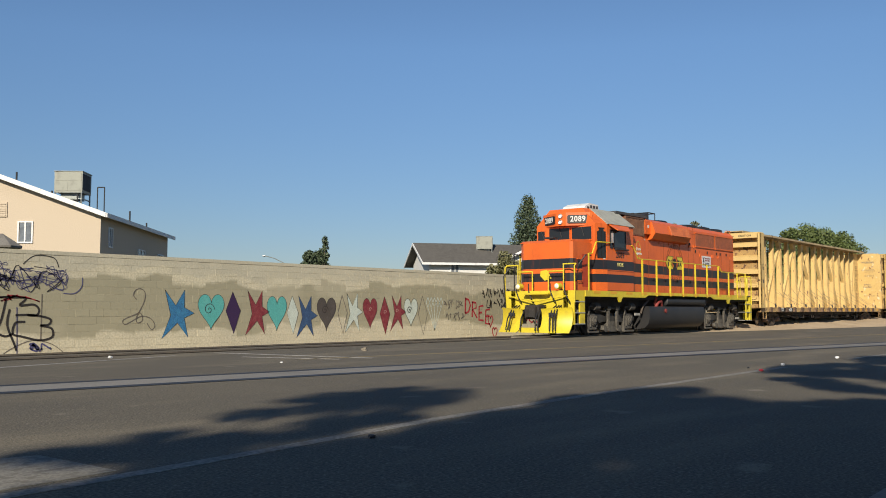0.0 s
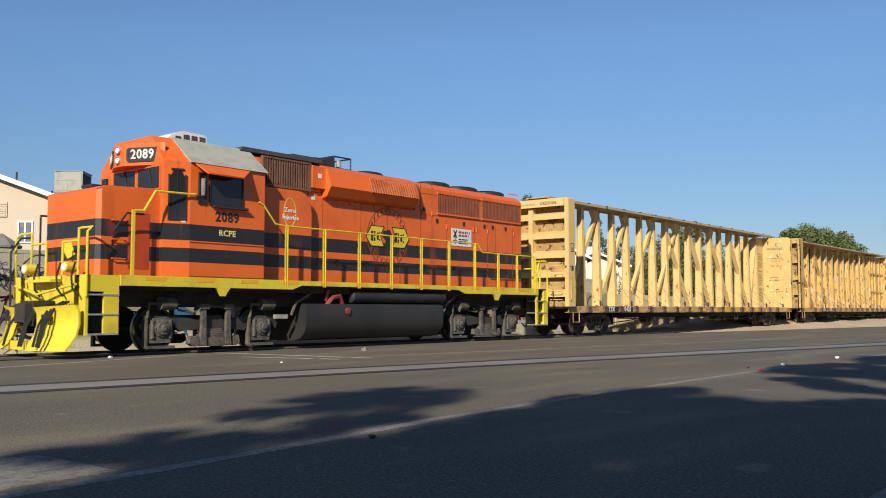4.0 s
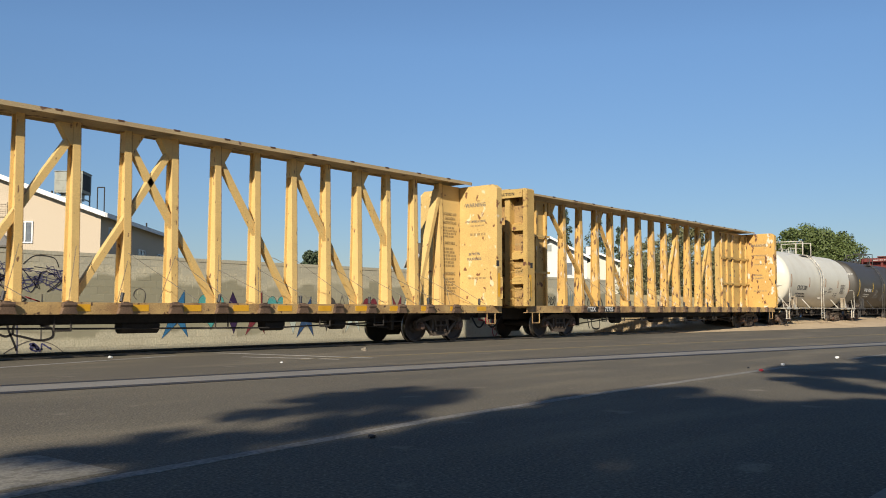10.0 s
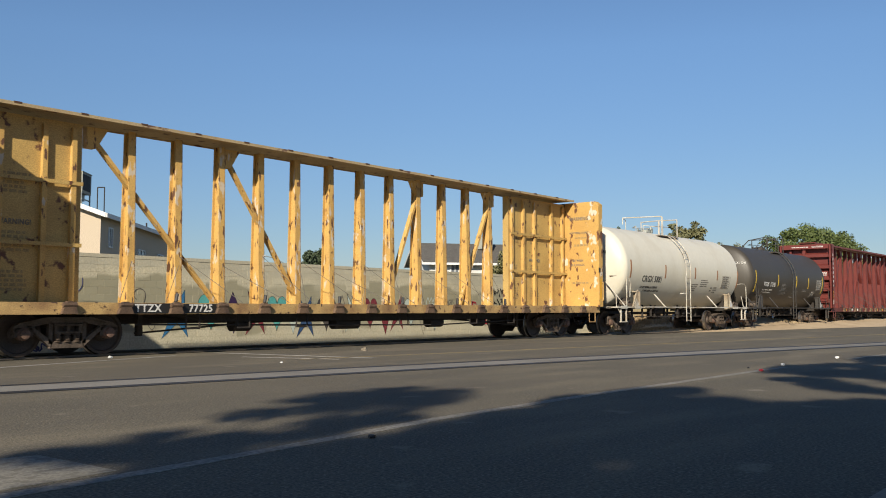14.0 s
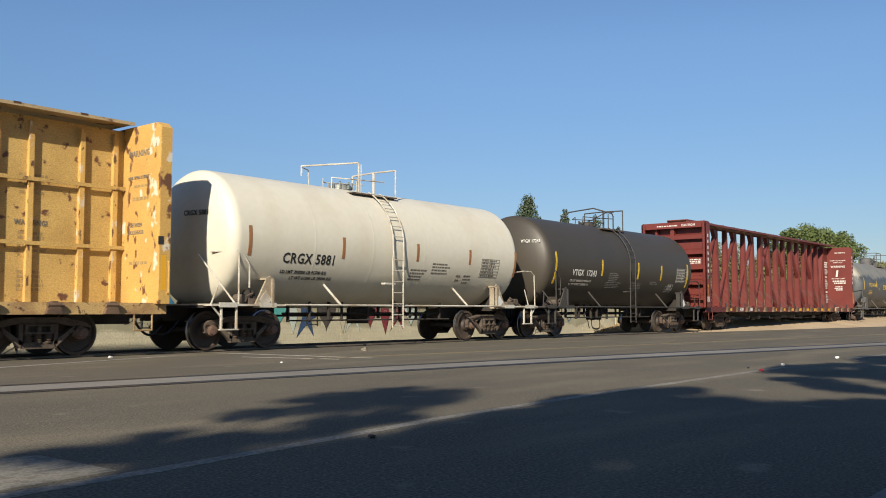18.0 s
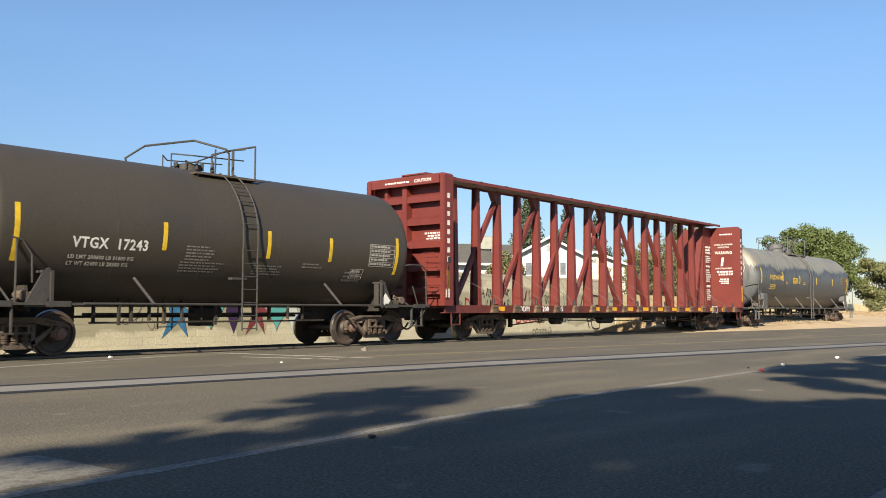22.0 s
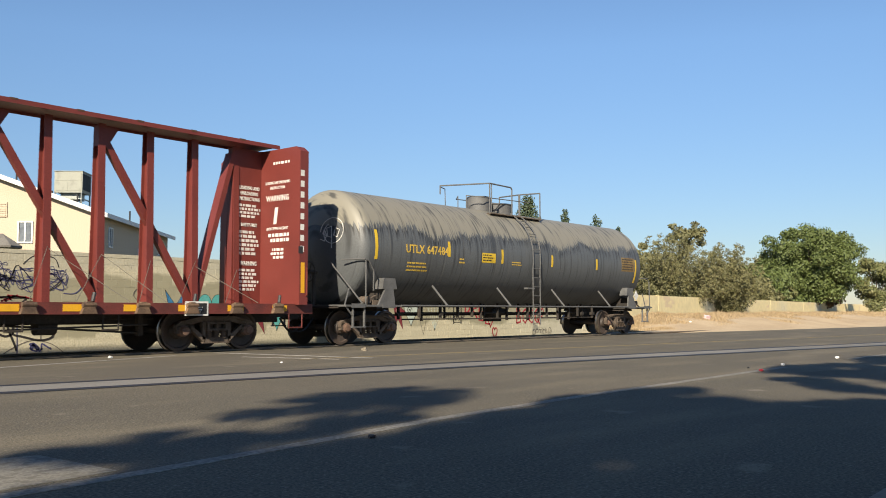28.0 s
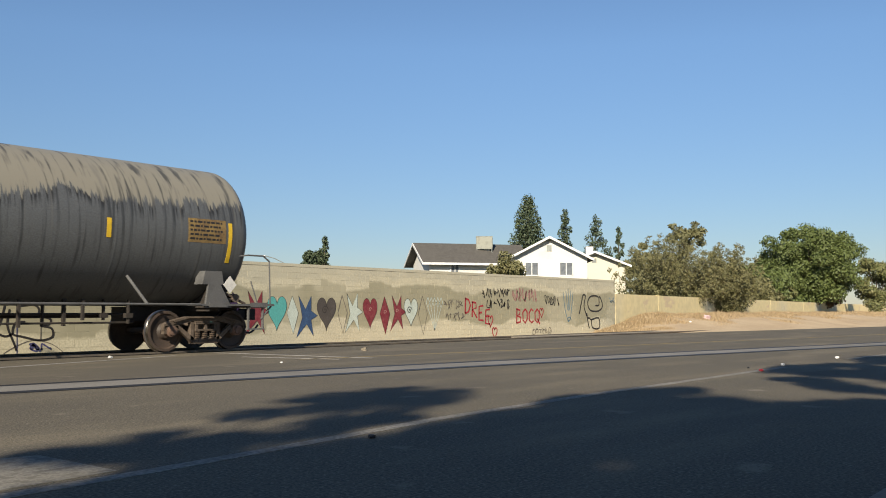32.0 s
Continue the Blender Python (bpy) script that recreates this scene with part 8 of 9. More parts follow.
street_tree(3.2, -3.4, spread_over([(12.7, 4.25), (13.8, 4.85), (14.9, 5.25), (16.9, 5.2), (20.2, 4.9), (23.0, 4.2), (23.0, -1.0), (12.0, -1.0), (11.0, 2.2), (11.8, 3.4)], 0.6, 12, ((13.4, 4.0, 0.45), (12.6, 3.3, 0.4), (15.5, 4.6, 0.4), (14.2, 3.2, 0.4), (17.5, 4.2, 0.4))), 8.5, 190, 12)
# two more unseen crowns, added only to block sky light from the shaded road
street_tree(13.0, -5.0, spread_over([(11.0, -1.0), (23.0, -1.0), (24.0, 2.5), (38.0, 2.0), (38.0, -10.0), (6.0, -10.0), (9.0, -4.5)], 1.0, 27), 8.8, 190, 27, 0.85)
street_tree(-13.0, -6.0, spread_over([(-4.0, 1.0), (-4.0, -4.5), (9.0, -4.5), (6.0, -10.0), (-10.0, -10.0), (-10.0, 1.0)], 1.0, 29), 8.8, 190, 29, 0.85)
street_tree(-9.0, -1.0, spread_over([(4.9, 6.6), (6.1, 7.4), (7.2, 7.65), (8.3, 7.6), (8.4, 6.9), (7.6, 5.9), (6.95, 5.5), (6.1, 5.75), (5.4, 6.2)], 0.42, 17, ((6.0, 7.15, 0.3), (5.3, 6.5, 0.25), (7.5, 7.5, 0.25), (6.9, 6.0, 0.25), (8.2, 7.2, 0.2))), 8.6, 36, 17, 0.33)
street_tree(-11.5, -2.0, spread_over([(2.85, 5.95), (3.7, 6.25), (4.4, 6.3), (5.2, 5.95), (6.0, 5.5), (6.4, 5.25), (5.0, 4.98), (3.9, 5.02), (3.1, 5.08), (2.8, 5.4)], 0.4, 19, ((4.5, 6.0, 0.3), (3.5, 6.0, 0.2))), 8.4, 85, 19, 0.32)

# beyond the walls
tree("conifer", "tall dark green conifer behind houses", 91.3, 62.2, 14.4, 3.1, M_PINE, 21, 20000, 0.15, 0.2, 0.1, "cone", clumps=60, group="conifers behind the houses")
tree("conifer", "slender dark green conifer behind houses", 94.2, 58.8, 12.6, 1.7, M_PINE, 22, 6000, 0.15, 0.15, 0.1, "cone", clumps=30, group="conifers behind the houses")
tree("conifer", "ragged dark conifer behind houses", 96.6, 55.9, 11.7, 2.1, M_PINE, 23, 3600, 0.17, 0.15, 0.2, "cone", clumps=20, group="conifers behind the houses")
tree("conifer", "small dark conifer behind houses", 98.3, 53.7, 10.3, 1.1, M_PINE, 24, 1500, 0.2, 0.12, 0.1, "cone", clumps=20, group="conifers behind the houses")
tree("broadleaf_tree", "olive-green tree behind the cream house", 99.9, 51.9, 9.3, 2.6, M_OLIVE, 25, 5200, 0.2, 0.2, 0.02, clumps=18)
tree("broadleaf_tree", "sparse brownish treetop rising behind a bush", 94.1, 43.2, 11.0, 2.3, M_OLIVE, 26, 2200, 0.17, 0.2, 0.5, clumps=14)
tree("broadleaf_tree", "dark bushy treetop showing over the block wall", 61.0, 67.4, 7.3, 2.0, M_PINE, 27, 5200, 0.15, 0.15, 0.3, clumps=22, squash=0.6)
tree("conifer", "dark spiky treetop showing over the block wall", 61.7, 66.5, 7.9, 0.9, M_PINE, 28, 1600, 0.16, 0.15, 0.1, "cone", clumps=18)
tree("broadleaf_tree", "large dense green broadleaf tree behind the low wall", 102.9, 32.6, 10.3, 6.6, M_LEAF, 31, 60000, 0.15, 0.3, -0.02, clumps=150, squash=0.9, low=-0.95, tuft=(0.1, 0.22))
tree("broadleaf_tree", "yellow-green tree at the end of the low wall", 119.3, 29.9, 7.4, 3.2, M_AUTUMN, 33, 10000, 0.16, 0.2, -0.05, clumps=34, low=-0.95)
wispy_bush("wide grey-green olive bush overhanging the low wall", 57.2, 27.3, 5.6, 6.2, 35, 190)
wispy_bush("grey-green olive bush spilling over the low wall", 62.2, 25.7, 5.3, 4.0, 36, 130)
tree("shrub", "dull green shrub behind the low wall", 74.0, 30.0, 4.2, 3.0, M_OLIVE, 38, 6000, 0.15, 0.1, 0.1, clumps=20)
tree("shrub", "green shrub beside the white house", 58.0, 41.7, 5.0, 2.3, M_OLIVE, 39, 4200, 0.13, 0.1, 0.2, clumps=18)
tree("shrub", "reddish dry shrub by the low wall", 91.0, 31.3, 3.6, 1.6, M_AUTUMN, 40, 1800, 0.16, 0.1, 0.1, clumps=10)
tree("shrub", "green shrub behind the low wall", 88.0, 33.0, 5.2, 5.4, M_LEAF, 44, 14000, 0.17, 0.1, 0.0, clumps=26, low=-0.9, squash=0.35)
tree("shrub", "dull olive shrub behind the low wall", 82.5, 31.0, 3.6, 2.6, M_OLIVE, 45, 5000, 0.16, 0.1, 0.0, clumps=20, low=-0.9)
tree("shrub", "dry brown shrub behind the low wall", 108.5, 33.6, 4.6, 3.4, M_DRYRED, 46, 5000, 0.17, 0.1, 0.0, clumps=20, low=-0.9)
tree("shrub", "green shrub behind the low wall", 97.0, 33.6, 4.8, 4.6, M_LEAF, 47, 9000, 0.18, 0.1, 0.0, clumps=26, low=-0.9, squash=0.35)
tree("shrub", "green shrub behind the low wall", 112.0, 35.2, 4.8, 5.0, M_LEAF, 48, 9000, 0.18, 0.1, 0.0, clumps=26, low=-0.9, squash=0.35)
tree("broadleaf_tree", "hazy green tree beyond the houses", 128.0, 44.0, 9.0, 6.0, M_OLIVE, 41, 9000, 0.28, 0.3, 0.1, clumps=30)


# dry grass on the bank
def dry_grass():
    rng = np.random.default_rng(7)
    pts, tris = [], []
    made = 0
    while made < 150000:
        x = 38.5 + rng.random() ** 1.1 * 80
        yw = low_wall_y(x)
        wide = max(6.0, 0.97 * (yw - 17.9 + 0.115 * (x - 32)))
        y = yw - 0.15 - rng.random() ** 1.8 * wide * 0.95
        if y < 17.9 - 0.115 * (x - 32):
            continue
        dens = noise.noise((x * 0.35, y * 0.5, 2.0)) + 1.5 * (1 - (yw - y) / (wide * 0.85))
        if dens < 0.35 + 0.3 * rng.random():
            continue
        z = ground_z(x, y) - 0.02
        h = 0.05 + 0.33 * rng.random() * max(0.1, min(1, dens - 0.2)) * (0.55 + 0.9 * max(0.0, noise.noise((x * 0.8, y * 0.8, 7.0))))
        a = rng.random() * 6.283
        lean = 0.35 * h
        w = (0.006 + 0.008 * rng.random()) * (0.6 + x / 70)
        dx, dy = math.cos(a), math.sin(a)
        k = len(pts)
        pts += [(x - dy * w, y + dx * w, z), (x + dy * w, y - dx * w, z), (x + dx * lean, y + dy * lean, z + h)]
        tris.append((k, k + 1, k + 2))
        made += 1
    me = bpy.data.meshes.new("dry_grass")
    me.from_pydata(pts, [], tris)
    me.materials.append(M_STRAW)
    tagged(new("dry_grass", me), "tawny dry grass on the dirt bank", "grass", kind="stuff")


dry_grass()

# ---- paint on the wall ----
M_TEAL = mat("teal_paint", (0.10, 0.42, 0.40), 0.8, second=(0.13, 0.46, 0.44), amount=0.5, world_space=True)
M_BLUE = mat("blue_paint", (0.03, 0.16, 0.36), 0.8, second=(0.05, 0.24, 0.45), amount=0.9, scale=6, world_space=True)
M_PURPLE = mat("dark_purple_paint", (0.035, 0.012, 0.07), 0.8, amount=0.4, world_space=True)
M_MAROON = mat("maroon_paint", (0.2, 0.02, 0.035), 0.8, second=(0.28, 0.06, 0.07), amount=0.8, scale=7, world_space=True)
M_PALE = mat("pale_mint_paint", (0.58, 0.66, 0.6), 0.8, second=(0.5, 0.58, 0.52), amount=0.5, world_space=True)
M_SLATE = mat("slate_grey_paint", (0.075, 0.065, 0.06), 0.8, second=(0.1, 0.09, 0.085), amount=0.5, world_space=True)
M_NAVY = mat("navy_paint", (0.03, 0.07, 0.17), 0.8, second=(0.05, 0.12, 0.26), amount=0.8, scale=7, world_space=True)
M_SPRAYBLACK = mat("black_spray", (0.025, 0.022, 0.022), 0.7, amount=0.3, world_space=True)
M_SPRAYRED = mat("red_spray", (0.42, 0.03, 0.045), 0.7, amount=0.3, world_space=True)
M_SPRAYBLUE = mat("blue_violet_spray", (0.08, 0.08, 0.2), 0.8, amount=0.4, world_space=True)
M_SPRAYGREY = mat("grey_spray", (0.16, 0.14, 0.12), 0.8, amount=0.4, world_space=True)
M_SPRAYPINK = mat("faded_pink_spray", (0.42, 0.22, 0.2), 0.8, amount=0.4, world_space=True)
M_SPRAYTEAL = mat("faded_teal_spray", (0.16, 0.26, 0.32), 0.8, amount=0.4, world_space=True)
FACE = WALL_Y - 0.006


def painted(name, outline, material, label, line=0.0, line_mat=None):
    """A flat painted shape on the wall's face, with an optional dark outline."""
    bm = B()
    vs = [bm.verts.new((x, FACE - 0.003, z)) for x, z in outline]
    f = bm.faces.new(vs)
    r = bmesh.ops.extrude_face_region(bm, geom=[f])
    bmesh.ops.translate(bm, verts=[v for v in r["geom"] if isinstance(v, bmesh.types.BMVert)], vec=(0, 0.006, 0))
    bmesh.ops.recalc_face_normals(bm, faces=bm.faces)
    bmesh.ops.triangulate(bm, faces=bm.faces)
    ob = part(name, bm, material, wall, label)
    if line:
        stroke("outline", [(*p,) for p in outline] + [outline[0]], line * 0.6, line_mat or M_SPRAYBLACK, ob)
    return ob


def stroke(name, pts, width, material, parent=None, label="", depth=0.0):
    """A sprayed line on the wall's face: a thin flat ribbon through (x, z) points."""
    bm = B()
    y = FACE - 0.0045 - depth
    prev = None
    n = len(pts)
    for i, (x, z) in enumerate(pts):
        a, b = Vector(pts[max(0, i - 1)]), Vector(pts[min(n - 1, i + 1)])
        d = (b - a)
        d = d.normalized() if d.length > 1e-6 else Vector((1, 0))
        k = Vector((-d.y, d.x)) * width / 2
        row = (bm.verts.new((x + k.x, y, z + k.y)), bm.verts.new((x - k.x, y, z - k.y)))
        if prev:
            bm.faces.new((prev[0], prev[1], row[1], row[0]))
        prev = row
    return part(name, bm, material, parent or wall, label)


def curve(pts, k=6):
    """Round a coarse line into a smooth one."""
    out = []
    n = len(pts)
    for i in range(n - 1):
        p0, p1, p2, p3 = (Vector(pts[max(0, min(n - 1, j))]) for j in (i - 1, i, i + 1, i + 2))
        for s in range(k):
            t = s / k
            out.append(tuple(0.5 * (2 * p1 + (p2 - p0) * t + (2 * p0 - 5 * p1 + 4 * p2 - p3) * t * t + (3 * p1 - p0 - 3 * p2 + p3) * t ** 3)))
    out.append(tuple(pts[-1]))
    return out


def heart(cx, top, bottom, width):
    pts = []
    h = top - bottom
    for i in range(40):
        t = 2 * math.pi * i / 40
        x = 16 * math.sin(t) ** 3 / 16
        z = (13 * math.cos(t) - 5 * math.cos(2 * t) - 2 * math.cos(3 * t) - math.cos(4 * t) + 17) / 29
        pts.append((cx + x * width / 2, bottom + z * h))
    return pts


def diamond(cx, top, bottom, width, lean=0.03):
    m = (top + bottom) / 2 + 0.06
    return [(cx - lean, top), (cx - width / 2, m), (cx + lean, bottom), (cx + width / 2, m)]


def star(cx, top, bottom, width):
    """A lanky five-armed star with long legs, one arm flung to the side."""
    h = top - bottom
    q = [(-0.38, 1.0), (-0.06, 0.68), (0.2, 1.0), (0.2, 0.64), (0.5, 0.52), (0.2, 0.42), (0.32, 0.02), (0.0, 0.32), (-0.45, 0.0), (-0.2, 0.48)]
    return [(cx + a * width, bottom + b * h) for a, b in q]

# the mural: stars, hearts and diamonds in a row
painted("star", star(15.5, 1.57, 0.15, 1.15), M_BLUE, "mottled blue star", 0.025)
painted("heart", heart(16.68, 1.46, 0.37, 0.95), M_TEAL, "teal heart with a black swirl", 0.02)
painted("diamond", diamond(17.5, 1.55, 0.25, 0.56), M_PURPLE, "dark purple diamond", 0.015)
painted("star", star(18.43, 1.6, 0.19, 1.0), M_MAROON, "maroon star", 0.025)
painted("heart", heart(19.24, 1.43, 0.3, 0.82), M_TEAL, "teal heart", 0.02)
painted("diamond", diamond(19.91, 1.45, 0.2, 0.5), M_PALE, "pale mint diamond", 0.02)
painted("star", star(20.53, 1.46, 0.07, 0.98), M_NAVY, "navy star", 0.02)
painted("heart", heart(21.43, 1.41, 0.27, 0.88), M_SLATE, "slate grey heart", 0.02)
stroke("outline_diamond", diamond(22.19, 1.5, 0.16, 0.46) + diamond(22.19, 1.5, 0.16, 0.46)[:1], 0.025, M_SPRAYGREY)
painted("star", star(22.74, 1.57, 0.2, 0.92), M_PALE, "pale mint star", 0.03)
painted("heart", heart(23.57, 1.41, 0.3, 0.74), M_MAROON, "maroon heart", 0.02)
painted("diamond", diamond(24.35, 1.48, 0.1, 0.54), M_MAROON, "maroon diamond", 0.025)
painted("star", star(25.06, 1.54, 0.22, 0.9), M_MAROON, "maroon star", 0.025)
painted("heart", heart(25.79, 1.42, 0.34, 0.78), M_PALE, "pale mint heart with a dark swirl", 0.03)
stroke("outline_diamond", diamond(26.48, 1.53, 0.05, 0.54) + diamond(26.48, 1.53, 0.05, 0.54)[:1], 0.025, M_SPRAYGREY)


def swirl(cx, cz, r, turns=1.6):
    return [(cx + r * (1 - i / 30) * math.cos(i / 30 * turns * 6.283), cz + r * (1 - i / 30) * math.sin(i / 30 * turns * 6.283)) for i in range(31)]


stroke("swirl", swirl(16.6, 1.0, 0.2), 0.02, M_SPRAYBLACK, depth=0.003)
stroke("swirl", swirl(21.35, 0.98, 0.16), 0.02, M_SPRAYBLACK, depth=0.003)
stroke("swirl", swirl(25.7, 0.98, 0.15), 0.03, M_SPRAYBLACK, depth=0.003)
for k, (cx, cz) in enumerate(((23.57, 1.0), (24.35, 0.9), (25.0, 0.95))):
    stroke("flourish", swirl(cx, cz, 0.09, 1.1), 0.03, M_SPRAYPINK, depth=0.003)
for k in range(5):
    x = 26.78 + k * 0.2
    stroke("gem_facet", [(x, 1.48), (x + 0.1, 1.28), (x, 1.08), (x - 0.1, 1.28), (x, 1.48)], 0.035, M_PALE)
    stroke("gem_facet", [(x, 1.08), (27.19, 0.2)], 0.025, M_PALE)
stroke("curl_drawing", curve([(14.15, 1.28), (14.05, 1.4), (14.12, 1.55), (14.3, 1.58), (14.42, 1.45), (14.38, 1.2), (14.25, 0.95), (14.15, 0.75), (14.2, 0.62), (14.35, 0.7), (14.28, 0.9), (14.1, 0.85), (13.75, 0.7), (13.8, 0.58), (14.0, 0.66), (14.3, 0.8), (14.6, 0.75), (14.75, 0.55), (14.65, 0.42), (14.5, 0.6)]), 0.022, M_SPRAYGREY)


def scribble(x0, x1, z0, z1, n, seed, width, material, label):
    """A looping tangle of sprayed line."""
    rnd = random.Random(seed)
    pts = [(rnd.uniform(x0, x1), z0 + (z1 - z0) * rnd.betavariate(2, 2)) for i in range(n)]
    pts.sort(key=lambda p: p[0] + rnd.uniform(-0.6, 0.6) * (x1 - x0) * 0.3)
    return stroke("graffiti", curve(pts, 5), width, material, None, label)


scribble(9.3, 12.1, 1.35, 2.3, 60, 1, 0.013, M_SPRAYBLUE, "tangled blue-violet spray scribble")
scribble(9.4, 12.1, 1.4, 2.15, 60, 2, 0.018, M_SPRAYBLUE, "tangled blue-violet spray scribble")
scribble(10.0, 12.0, 1.4, 2.2, 26, 3, 0.018, M_SPRAYBLACK, "loose black spray loops")
scribble(10.3, 11.4, 1.18, 1.4, 26, 4, 0.025, M_SPRAYRED, "short red spray scribble")
stroke("graffiti", curve([(10.9, 2.15), (11.2, 2.38), (11.7, 2.35), (11.85, 2.1)]), 0.02, M_SPRAYBLACK)
stroke("graffiti", curve([(12.0, 1.42), (12.3, 1.42), (12.5, 1.6), (12.52, 1.85)]), 0.025, M_SPRAYBLUE)
for pts in ([(9.8, 1.3), (10.6, 1.3), (11.0, 1.28), (10.85, 1.1), (11.2, 1.12), (11.35, 1.0), (11.3, 0.85), (11.05, 0.85)],
            [(10.75, 0.85), (11.2, 0.85), (11.65, 0.75), (11.62, 0.6), (11.4, 0.58), (11.7, 0.5), (11.72, 0.28), (11.4, 0.2), (10.95, 0.3), (10.7, 0.38), (10.75, 0.65), (11.0, 0.68)],
            [(10.5, 1.25), (10.4, 0.75), (10.3, 0.45), (10.5, 0.32), (10.7, 0.38)],
            [(10.6, 1.0), (10.55, 0.6), (10.75, 0.1), (10.8, -0.05)],
            [(9.8, 0.75), (10.1, 0.72), (10.35, 0.62)]):
    stroke("graffiti", curve(pts), 0.055, M_SPRAYBLACK)
stroke("graffiti", [(10.78, 1.05), (10.82, -0.15)], 0.025, M_SPRAYBLUE)
stroke("graffiti", [(11.42, 1.4), (11.42, 0.2)], 0.025, M_SPRAYGREY)
scribble(11.1, 11.7, -0.1, 0.15, 22, 9, 0.04, M_SPRAYBLUE, "dark violet sprayed blot")
stroke("graffiti", curve([(10.3, -0.25), (10.7, 0.02), (11.2, 0.2), (11.7, 0.1), (12.05, -0.15), (12.1, -0.3)]), 0.02, M_SPRAYGREY)

# sprayed tags: hand-drawn strokes in red and black
GLYPHS = {
    "D": [[(0.05, 0), (0.1, 1)], [(0, 1), (0.5, 0.9), (0.72, 0.55), (0.5, 0.12), (0, 0)]],
    "R": [[(0.05, 0), (0.1, 1)], [(0, 1), (0.55, 0.95), (0.6, 0.62), (0.1, 0.5), (0.7, -0.05)]],
    "E": [[(0.65, 1), (0.08, 0.95), (0.05, 0.05), (0.7, 0)], [(0.05, 0.52), (0.5, 0.55)]],
    "B": [[(0.05, 0), (0.1, 1)], [(0, 1), (0.55, 0.9), (0.5, 0.6), (0.1, 0.52), (0.65, 0.4), (0.6, 0.08), (0, 0)]],
    "O": [[(0.4, 1), (0.05, 0.75), (0.08, 0.2), (0.4, 0), (0.7, 0.3), (0.68, 0.8), (0.4, 1)]],
    "C": [[(0.7, 0.85), (0.4, 1), (0.06, 0.7), (0.1, 0.2), (0.45, 0), (0.72, 0.15)]],
    "Q": [[(0.4, 1), (0.05, 0.75), (0.08, 0.2), (0.4, 0), (0.7, 0.3), (0.68, 0.8), (0.4, 1)], [(0.4, 0.3), (0.8, -0.1)]],
}


def tag_word(word, x, z, step, high, width, material, drop=0.0):
    for i, ch in enumerate(word):
        for line in GLYPHS[ch]:
            stroke("graffiti", [(x + (i + px * 1.1) * step, z - drop * i + pz * high) for px, pz in line], width, material)


def scrawl(x, z, length, high, n, seed, width, material):
    """A run of loops and dashes too tangled to read."""
    rnd = random.Random(seed)
    for i in range(n):
        a = x + length * i / n
        w = length / n
        pts = [(a + w * rnd.uniform(-0.1, 1.0), z + high * rnd.uniform(0, 1)) for k in range(5)]
        pts.insert(2, (a + w * rnd.uniform(0, 0.4), z + high * rnd.uniform(0.8, 1.15)))
        stroke("graffiti", curve(pts, 3), width, material)


tag_word("DREE", 29.1, 0.85, 0.46, 0.62, 0.08, M_SPRAYRED, 0.15)
tag_word("BOCQ", 32.75, 0.42, 0.48, 0.62, 0.08, M_SPRAYRED)
for cx, cz, s in ((30.85, 0.5, 0.34), (31.15, 0.0, 0.34), (34.75, 0.85, 0.3)):
    h = heart(cx, cz + s / 1.4, cz - s / 1.4, s)
    stroke("graffiti", h + h[:1], 0.05, M_SPRAYRED)
scrawl(30.3, 1.5, 2.0, 0.4, 8, 7, 0.04, M_SPRAYBLACK)
scrawl(30.6, 1.02, 1.7, 0.4, 7, 8, 0.04, M_SPRAYBLACK)
scrawl(32.5, 1.35, 1.9, 0.55, 8, 9, 0.05, M_SPRAYPINK)
scrawl(35.0, 1.2, 1.3, 0.42, 5, 10, 0.04, M_SPRAYBLACK)
scrawl(27.75, 1.0, 1.2, 0.4, 5, 11, 0.025, M_SPRAYGREY)
scrawl(27.9, 0.55, 1.2, 0.32, 5, 12, 0.025, M_SPRAYGREY)
scrawl(34.0, -0.15, 1.6, 0.3, 6, 13, 0.03, M_SPRAYGREY)
for pts in ([(36.6, 1.85), (36.75, 1.1), (36.95, 0.62), (37.1, 0.5), (37.25, 0.62), (37.35, 1.1), (37.5, 1.85)], [(36.85, 1.9), (37.0, 1.0)], [(37.05, 2.0), (37.1, 0.95)], [(37.3, 1.92), (37.15, 1.0)], swirl(37.1, 0.5, 0.2, 1.0)):
    stroke("graffiti", curve(pts, 4), 0.05, M_SPRAYTEAL)
for pts in ([(38.4, 1.72), (38.2, 1.2), (38.05, 0.8)], [(38.4, 1.72), (38.65, 1.7), (38.5, 1.2), (38.75, 0.7)], [(39.9, 1.65), (39.6, 1.7), (39.1, 1.65), (38.85, 1.35), (39.1, 0.98), (39.9, 0.95), (40.3, 1.2), (40.1, 1.6), (39.95, 1.62), (39.95, 1.25), (39.6, 1.22)], [(38.85, 0.6), (39.0, 0.6), (39.2, 0.52), (39.9, 0.6), (39.95, 0.1), (39.3, 0.12), (39.2, 0.5)], [(38.75, 0.85), (38.9, 0.3), (39.0, 0.1)]):
    stroke("graffiti", curve(pts, 3), 0.075, M_SPRAYBLACK)
scribble(41.0, 41.5, 1.2, 1.7, 14, 15, 0.04, M_SPRAYTEAL, "faded teal scribble by the wall's end")


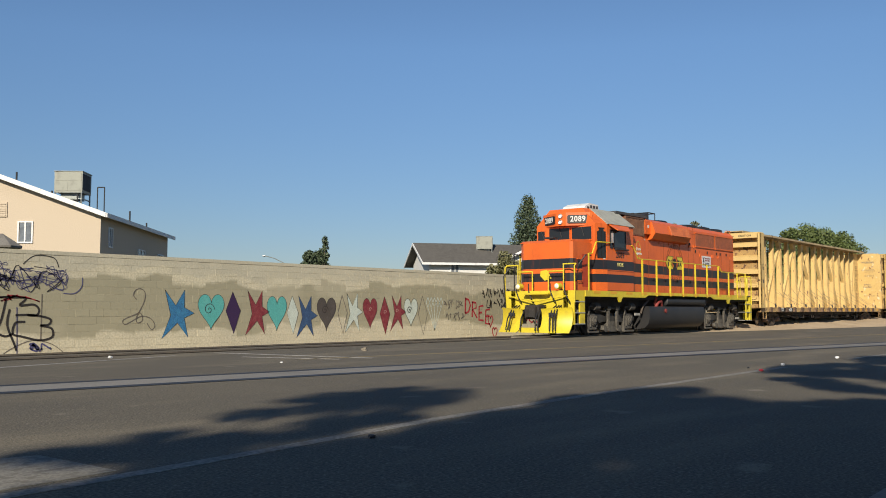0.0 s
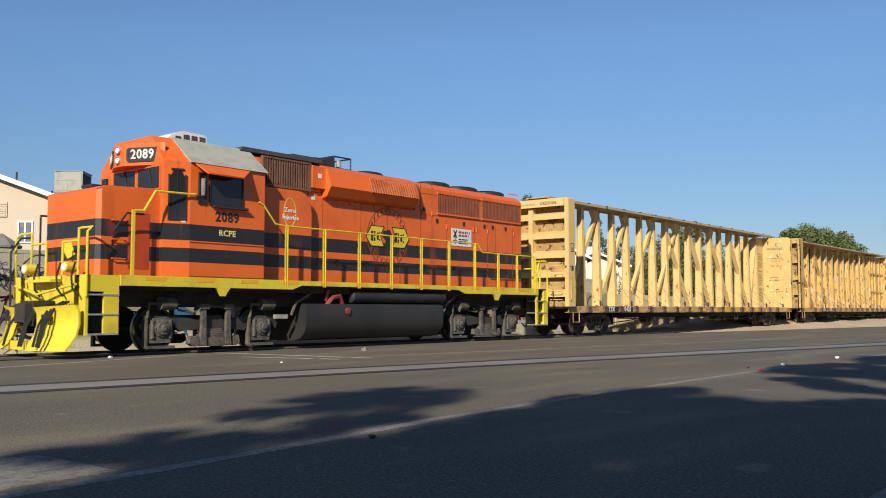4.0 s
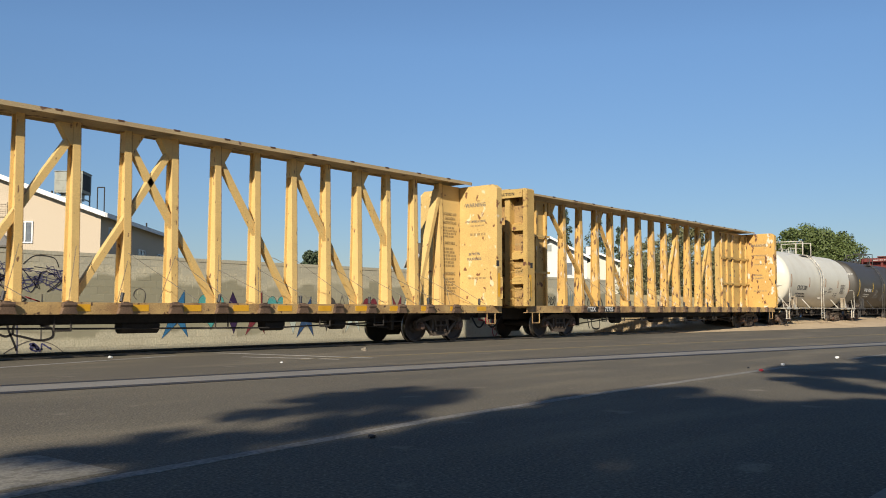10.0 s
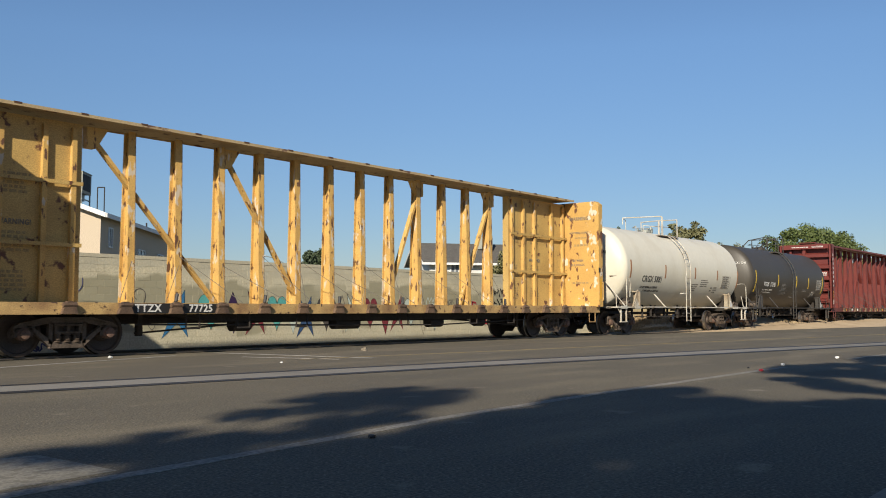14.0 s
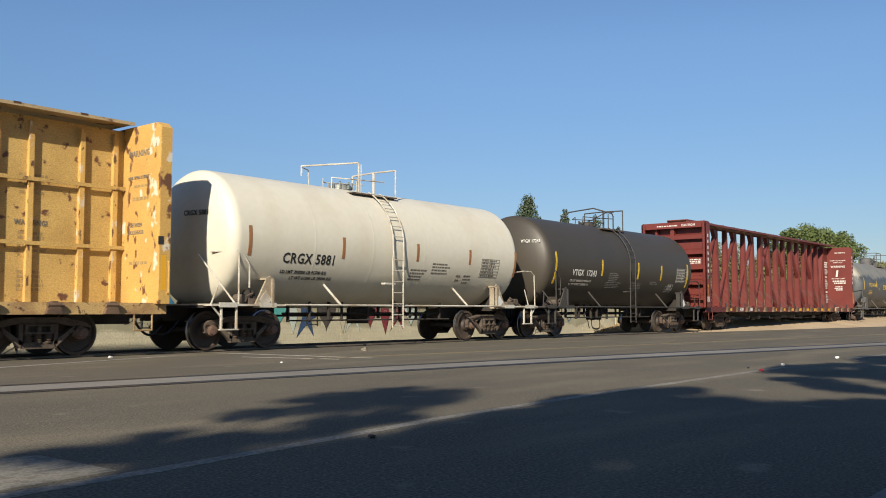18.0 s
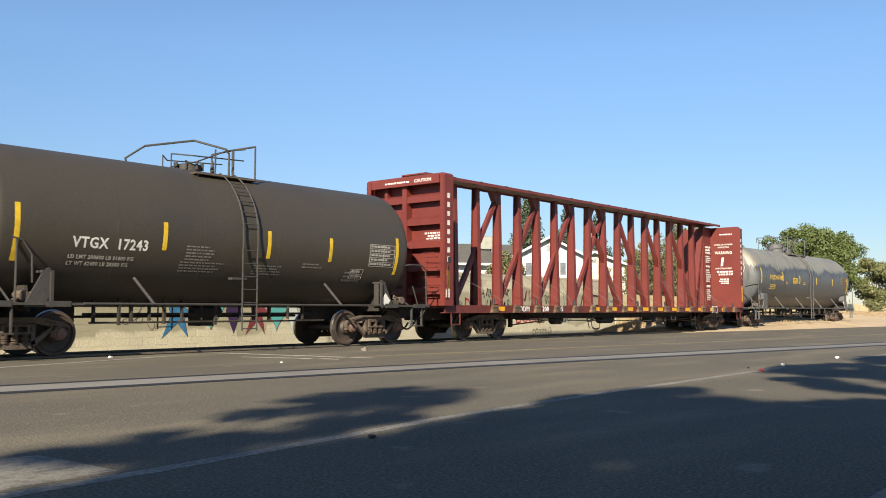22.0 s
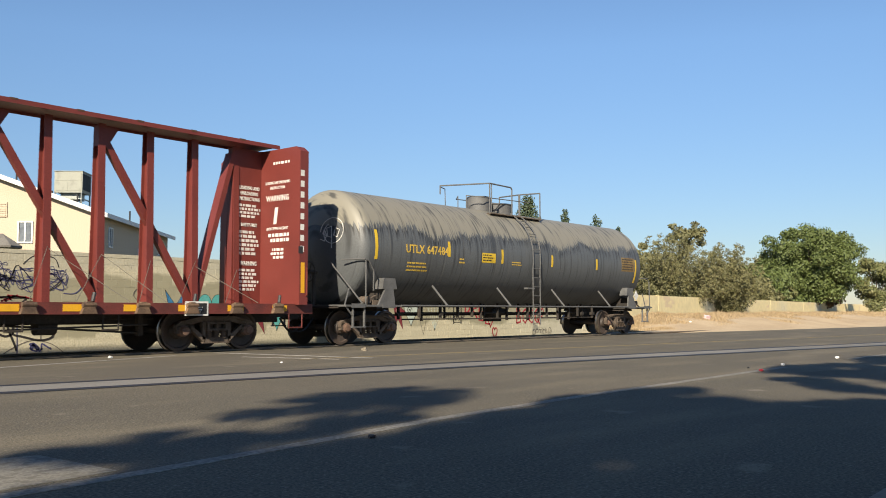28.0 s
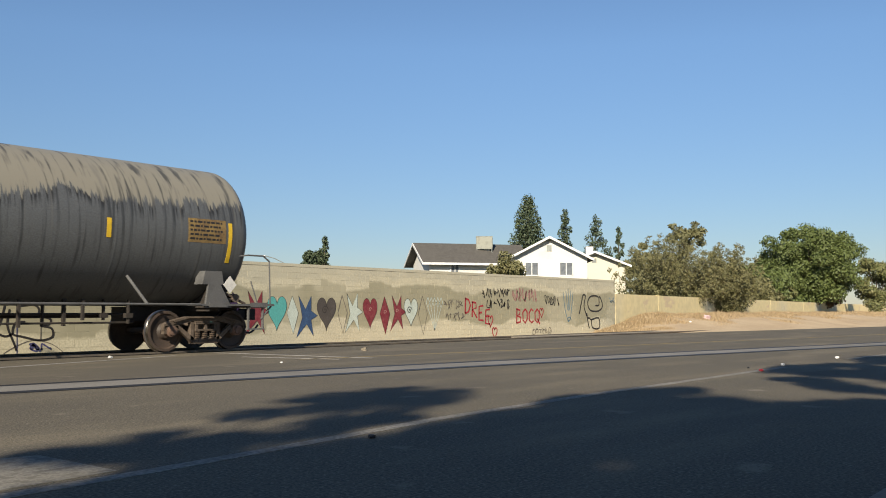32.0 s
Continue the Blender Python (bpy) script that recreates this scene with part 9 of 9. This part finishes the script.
# ---- litter and far things ----
def litter(x, y, s, material, seed, label):
    rnd = random.Random(seed)
    bm = B()
    bmesh.ops.create_icosphere(bm, subdivisions=2, radius=s)
    for v in bm.verts:
        v.co *= rnd.uniform(0.6, 1.15)
        v.co.z = max(-s * 0.35, v.co.z * 0.7)
    ob = part("litter", bm, material, None)
    ob.location = (x, y, max(0.0, ground_z(x, y)) + s * 0.33)
    tagged(ob, label, "litter", "litter on the street")


M_PINK = mat("pale_pink_plastic", (0.7, 0.5, 0.5), 0.5, amount=0.3)
litter(46.5, 20.2, 0.26, M_PINK, 1, "crumpled pale pink plastic bag on dirt")
litter(44.0, 20.0, 0.09, M_WHITE, 2, "crumpled white paper scrap on dirt")
litter(9.9, 17.0, 0.05, M_WHITE, 3, "small white scrap on asphalt")
litter(11.0, 13.0, 0.03, M_WHITE, 4, "small white scrap on asphalt")
litter(14.4, 5.36, 0.04, M_SPRAYRED, 5, "small red scrap on asphalt")
litter(16.2, 5.65, 0.04, M_WHITE, 6, "small white scrap on asphalt")
litter(15.0, 5.8, 0.03, M_BLACK, 7, "small dark scrap on asphalt")
litter(19.2, 5.6, 0.05, M_WHITE, 8, "small white scrap on asphalt")
litter(5.0, 4.85, 0.035, M_BLACK, 9, "small dark stone on asphalt")
litter(3.9, 2.55, 0.02, M_METAL, 10, "small pale scrap on shaded asphalt")
litter(15.6, 15.4, 0.09, M_GRAVEL, 11, "pale stone beside the track")

lamp = thing("street_lamp", "slim grey street lamp far behind the wall", "street lamp", 65.3, 77.9, 0)
bm = B()
rod(bm, (0, 0, 0), (0.4, -0.5, 6.2), 0.1, 8, 0.06)
part("pole", bm, M_METAL, lamp)
bm = B()
pipe(bm, [(0.4, -0.5, 6.2), (-0.3, 0.35, 6.75), (-0.9, 1.1, 7.0)], 0.05)
part("arm", bm, M_METAL, lamp)
bm = B()
lathe(bm, [(6.92, 0.08), (6.98, 0.22), (7.08, 0.2), (7.12, 0.05)], "z", 14, (-1.0, 1.2, 0))
part("lamp_head", bm, M_WHITE, lamp)


umbrella = thing("patio_umbrella", "pale patio umbrella showing over the block wall", "umbrella", 13.49, 30.0, 0)
bm = B()
rod(bm, (0, 0, -0.4), (0, 0, 3.48), 0.025, 8)
part("pole", bm, M_METAL, umbrella)
bm = B()
lathe(bm, [(3.01, 0.66), (3.07, 0.67), (3.48, 0.04), (3.43, 0.02), (3.02, 0.64)], "z", 8)
part("canopy", bm, M_CONCRETE, umbrella)


# ---- what moves ----
ROLL = [(0, 0.0), (2, 9.35), (4, 18.47), (6, 27.49), (8, 36.5), (10, 45.55), (12, 54.66), (14, 63.83), (16, 73.06), (18, 82.32), (20, 91.6), (22, 100.9), (24, 110.23), (26, 119.6), (28, 129.07), (30, 138.69), (32, 148.54)]


def rolled(t):
    """How far the train has rolled by t seconds: a smooth curve through ROLL."""
    for i in range(len(ROLL) - 1):
        t0, p0 = ROLL[i]
        t1, p1 = ROLL[i + 1]
        if t <= t1:
            def slope(j):
                a, b = ROLL[max(0, j - 1)], ROLL[min(len(ROLL) - 1, j + 1)]
                return (b[1] - a[1]) / (b[0] - a[0])
            u, h = (t - t0) / (t1 - t0), t1 - t0
            return (2 * u ** 3 - 3 * u * u + 1) * p0 + (u ** 3 - 2 * u * u + u) * h * slope(i) + (3 * u * u - 2 * u ** 3) * p1 + (u ** 3 - u * u) * h * slope(i + 1)
    return ROLL[-1][1]


def motions():
    times = [0.5 * i for i in range(65)]
    for ob, x in CARS:
        walk(ob, [(t, pose(x - rolled(t), TRACK_Y, RAIL_TOP)) for t in times])
    ticks = [min(32.0, i * 4 / 30) for i in range(241)]
    for ob, x, r in SPIN:
        walk(ob, [(t, pose(x, 0, r, 0, -math.degrees(rolled(t) / r), 0)) for t in ticks])


wall_blocks()
motions()
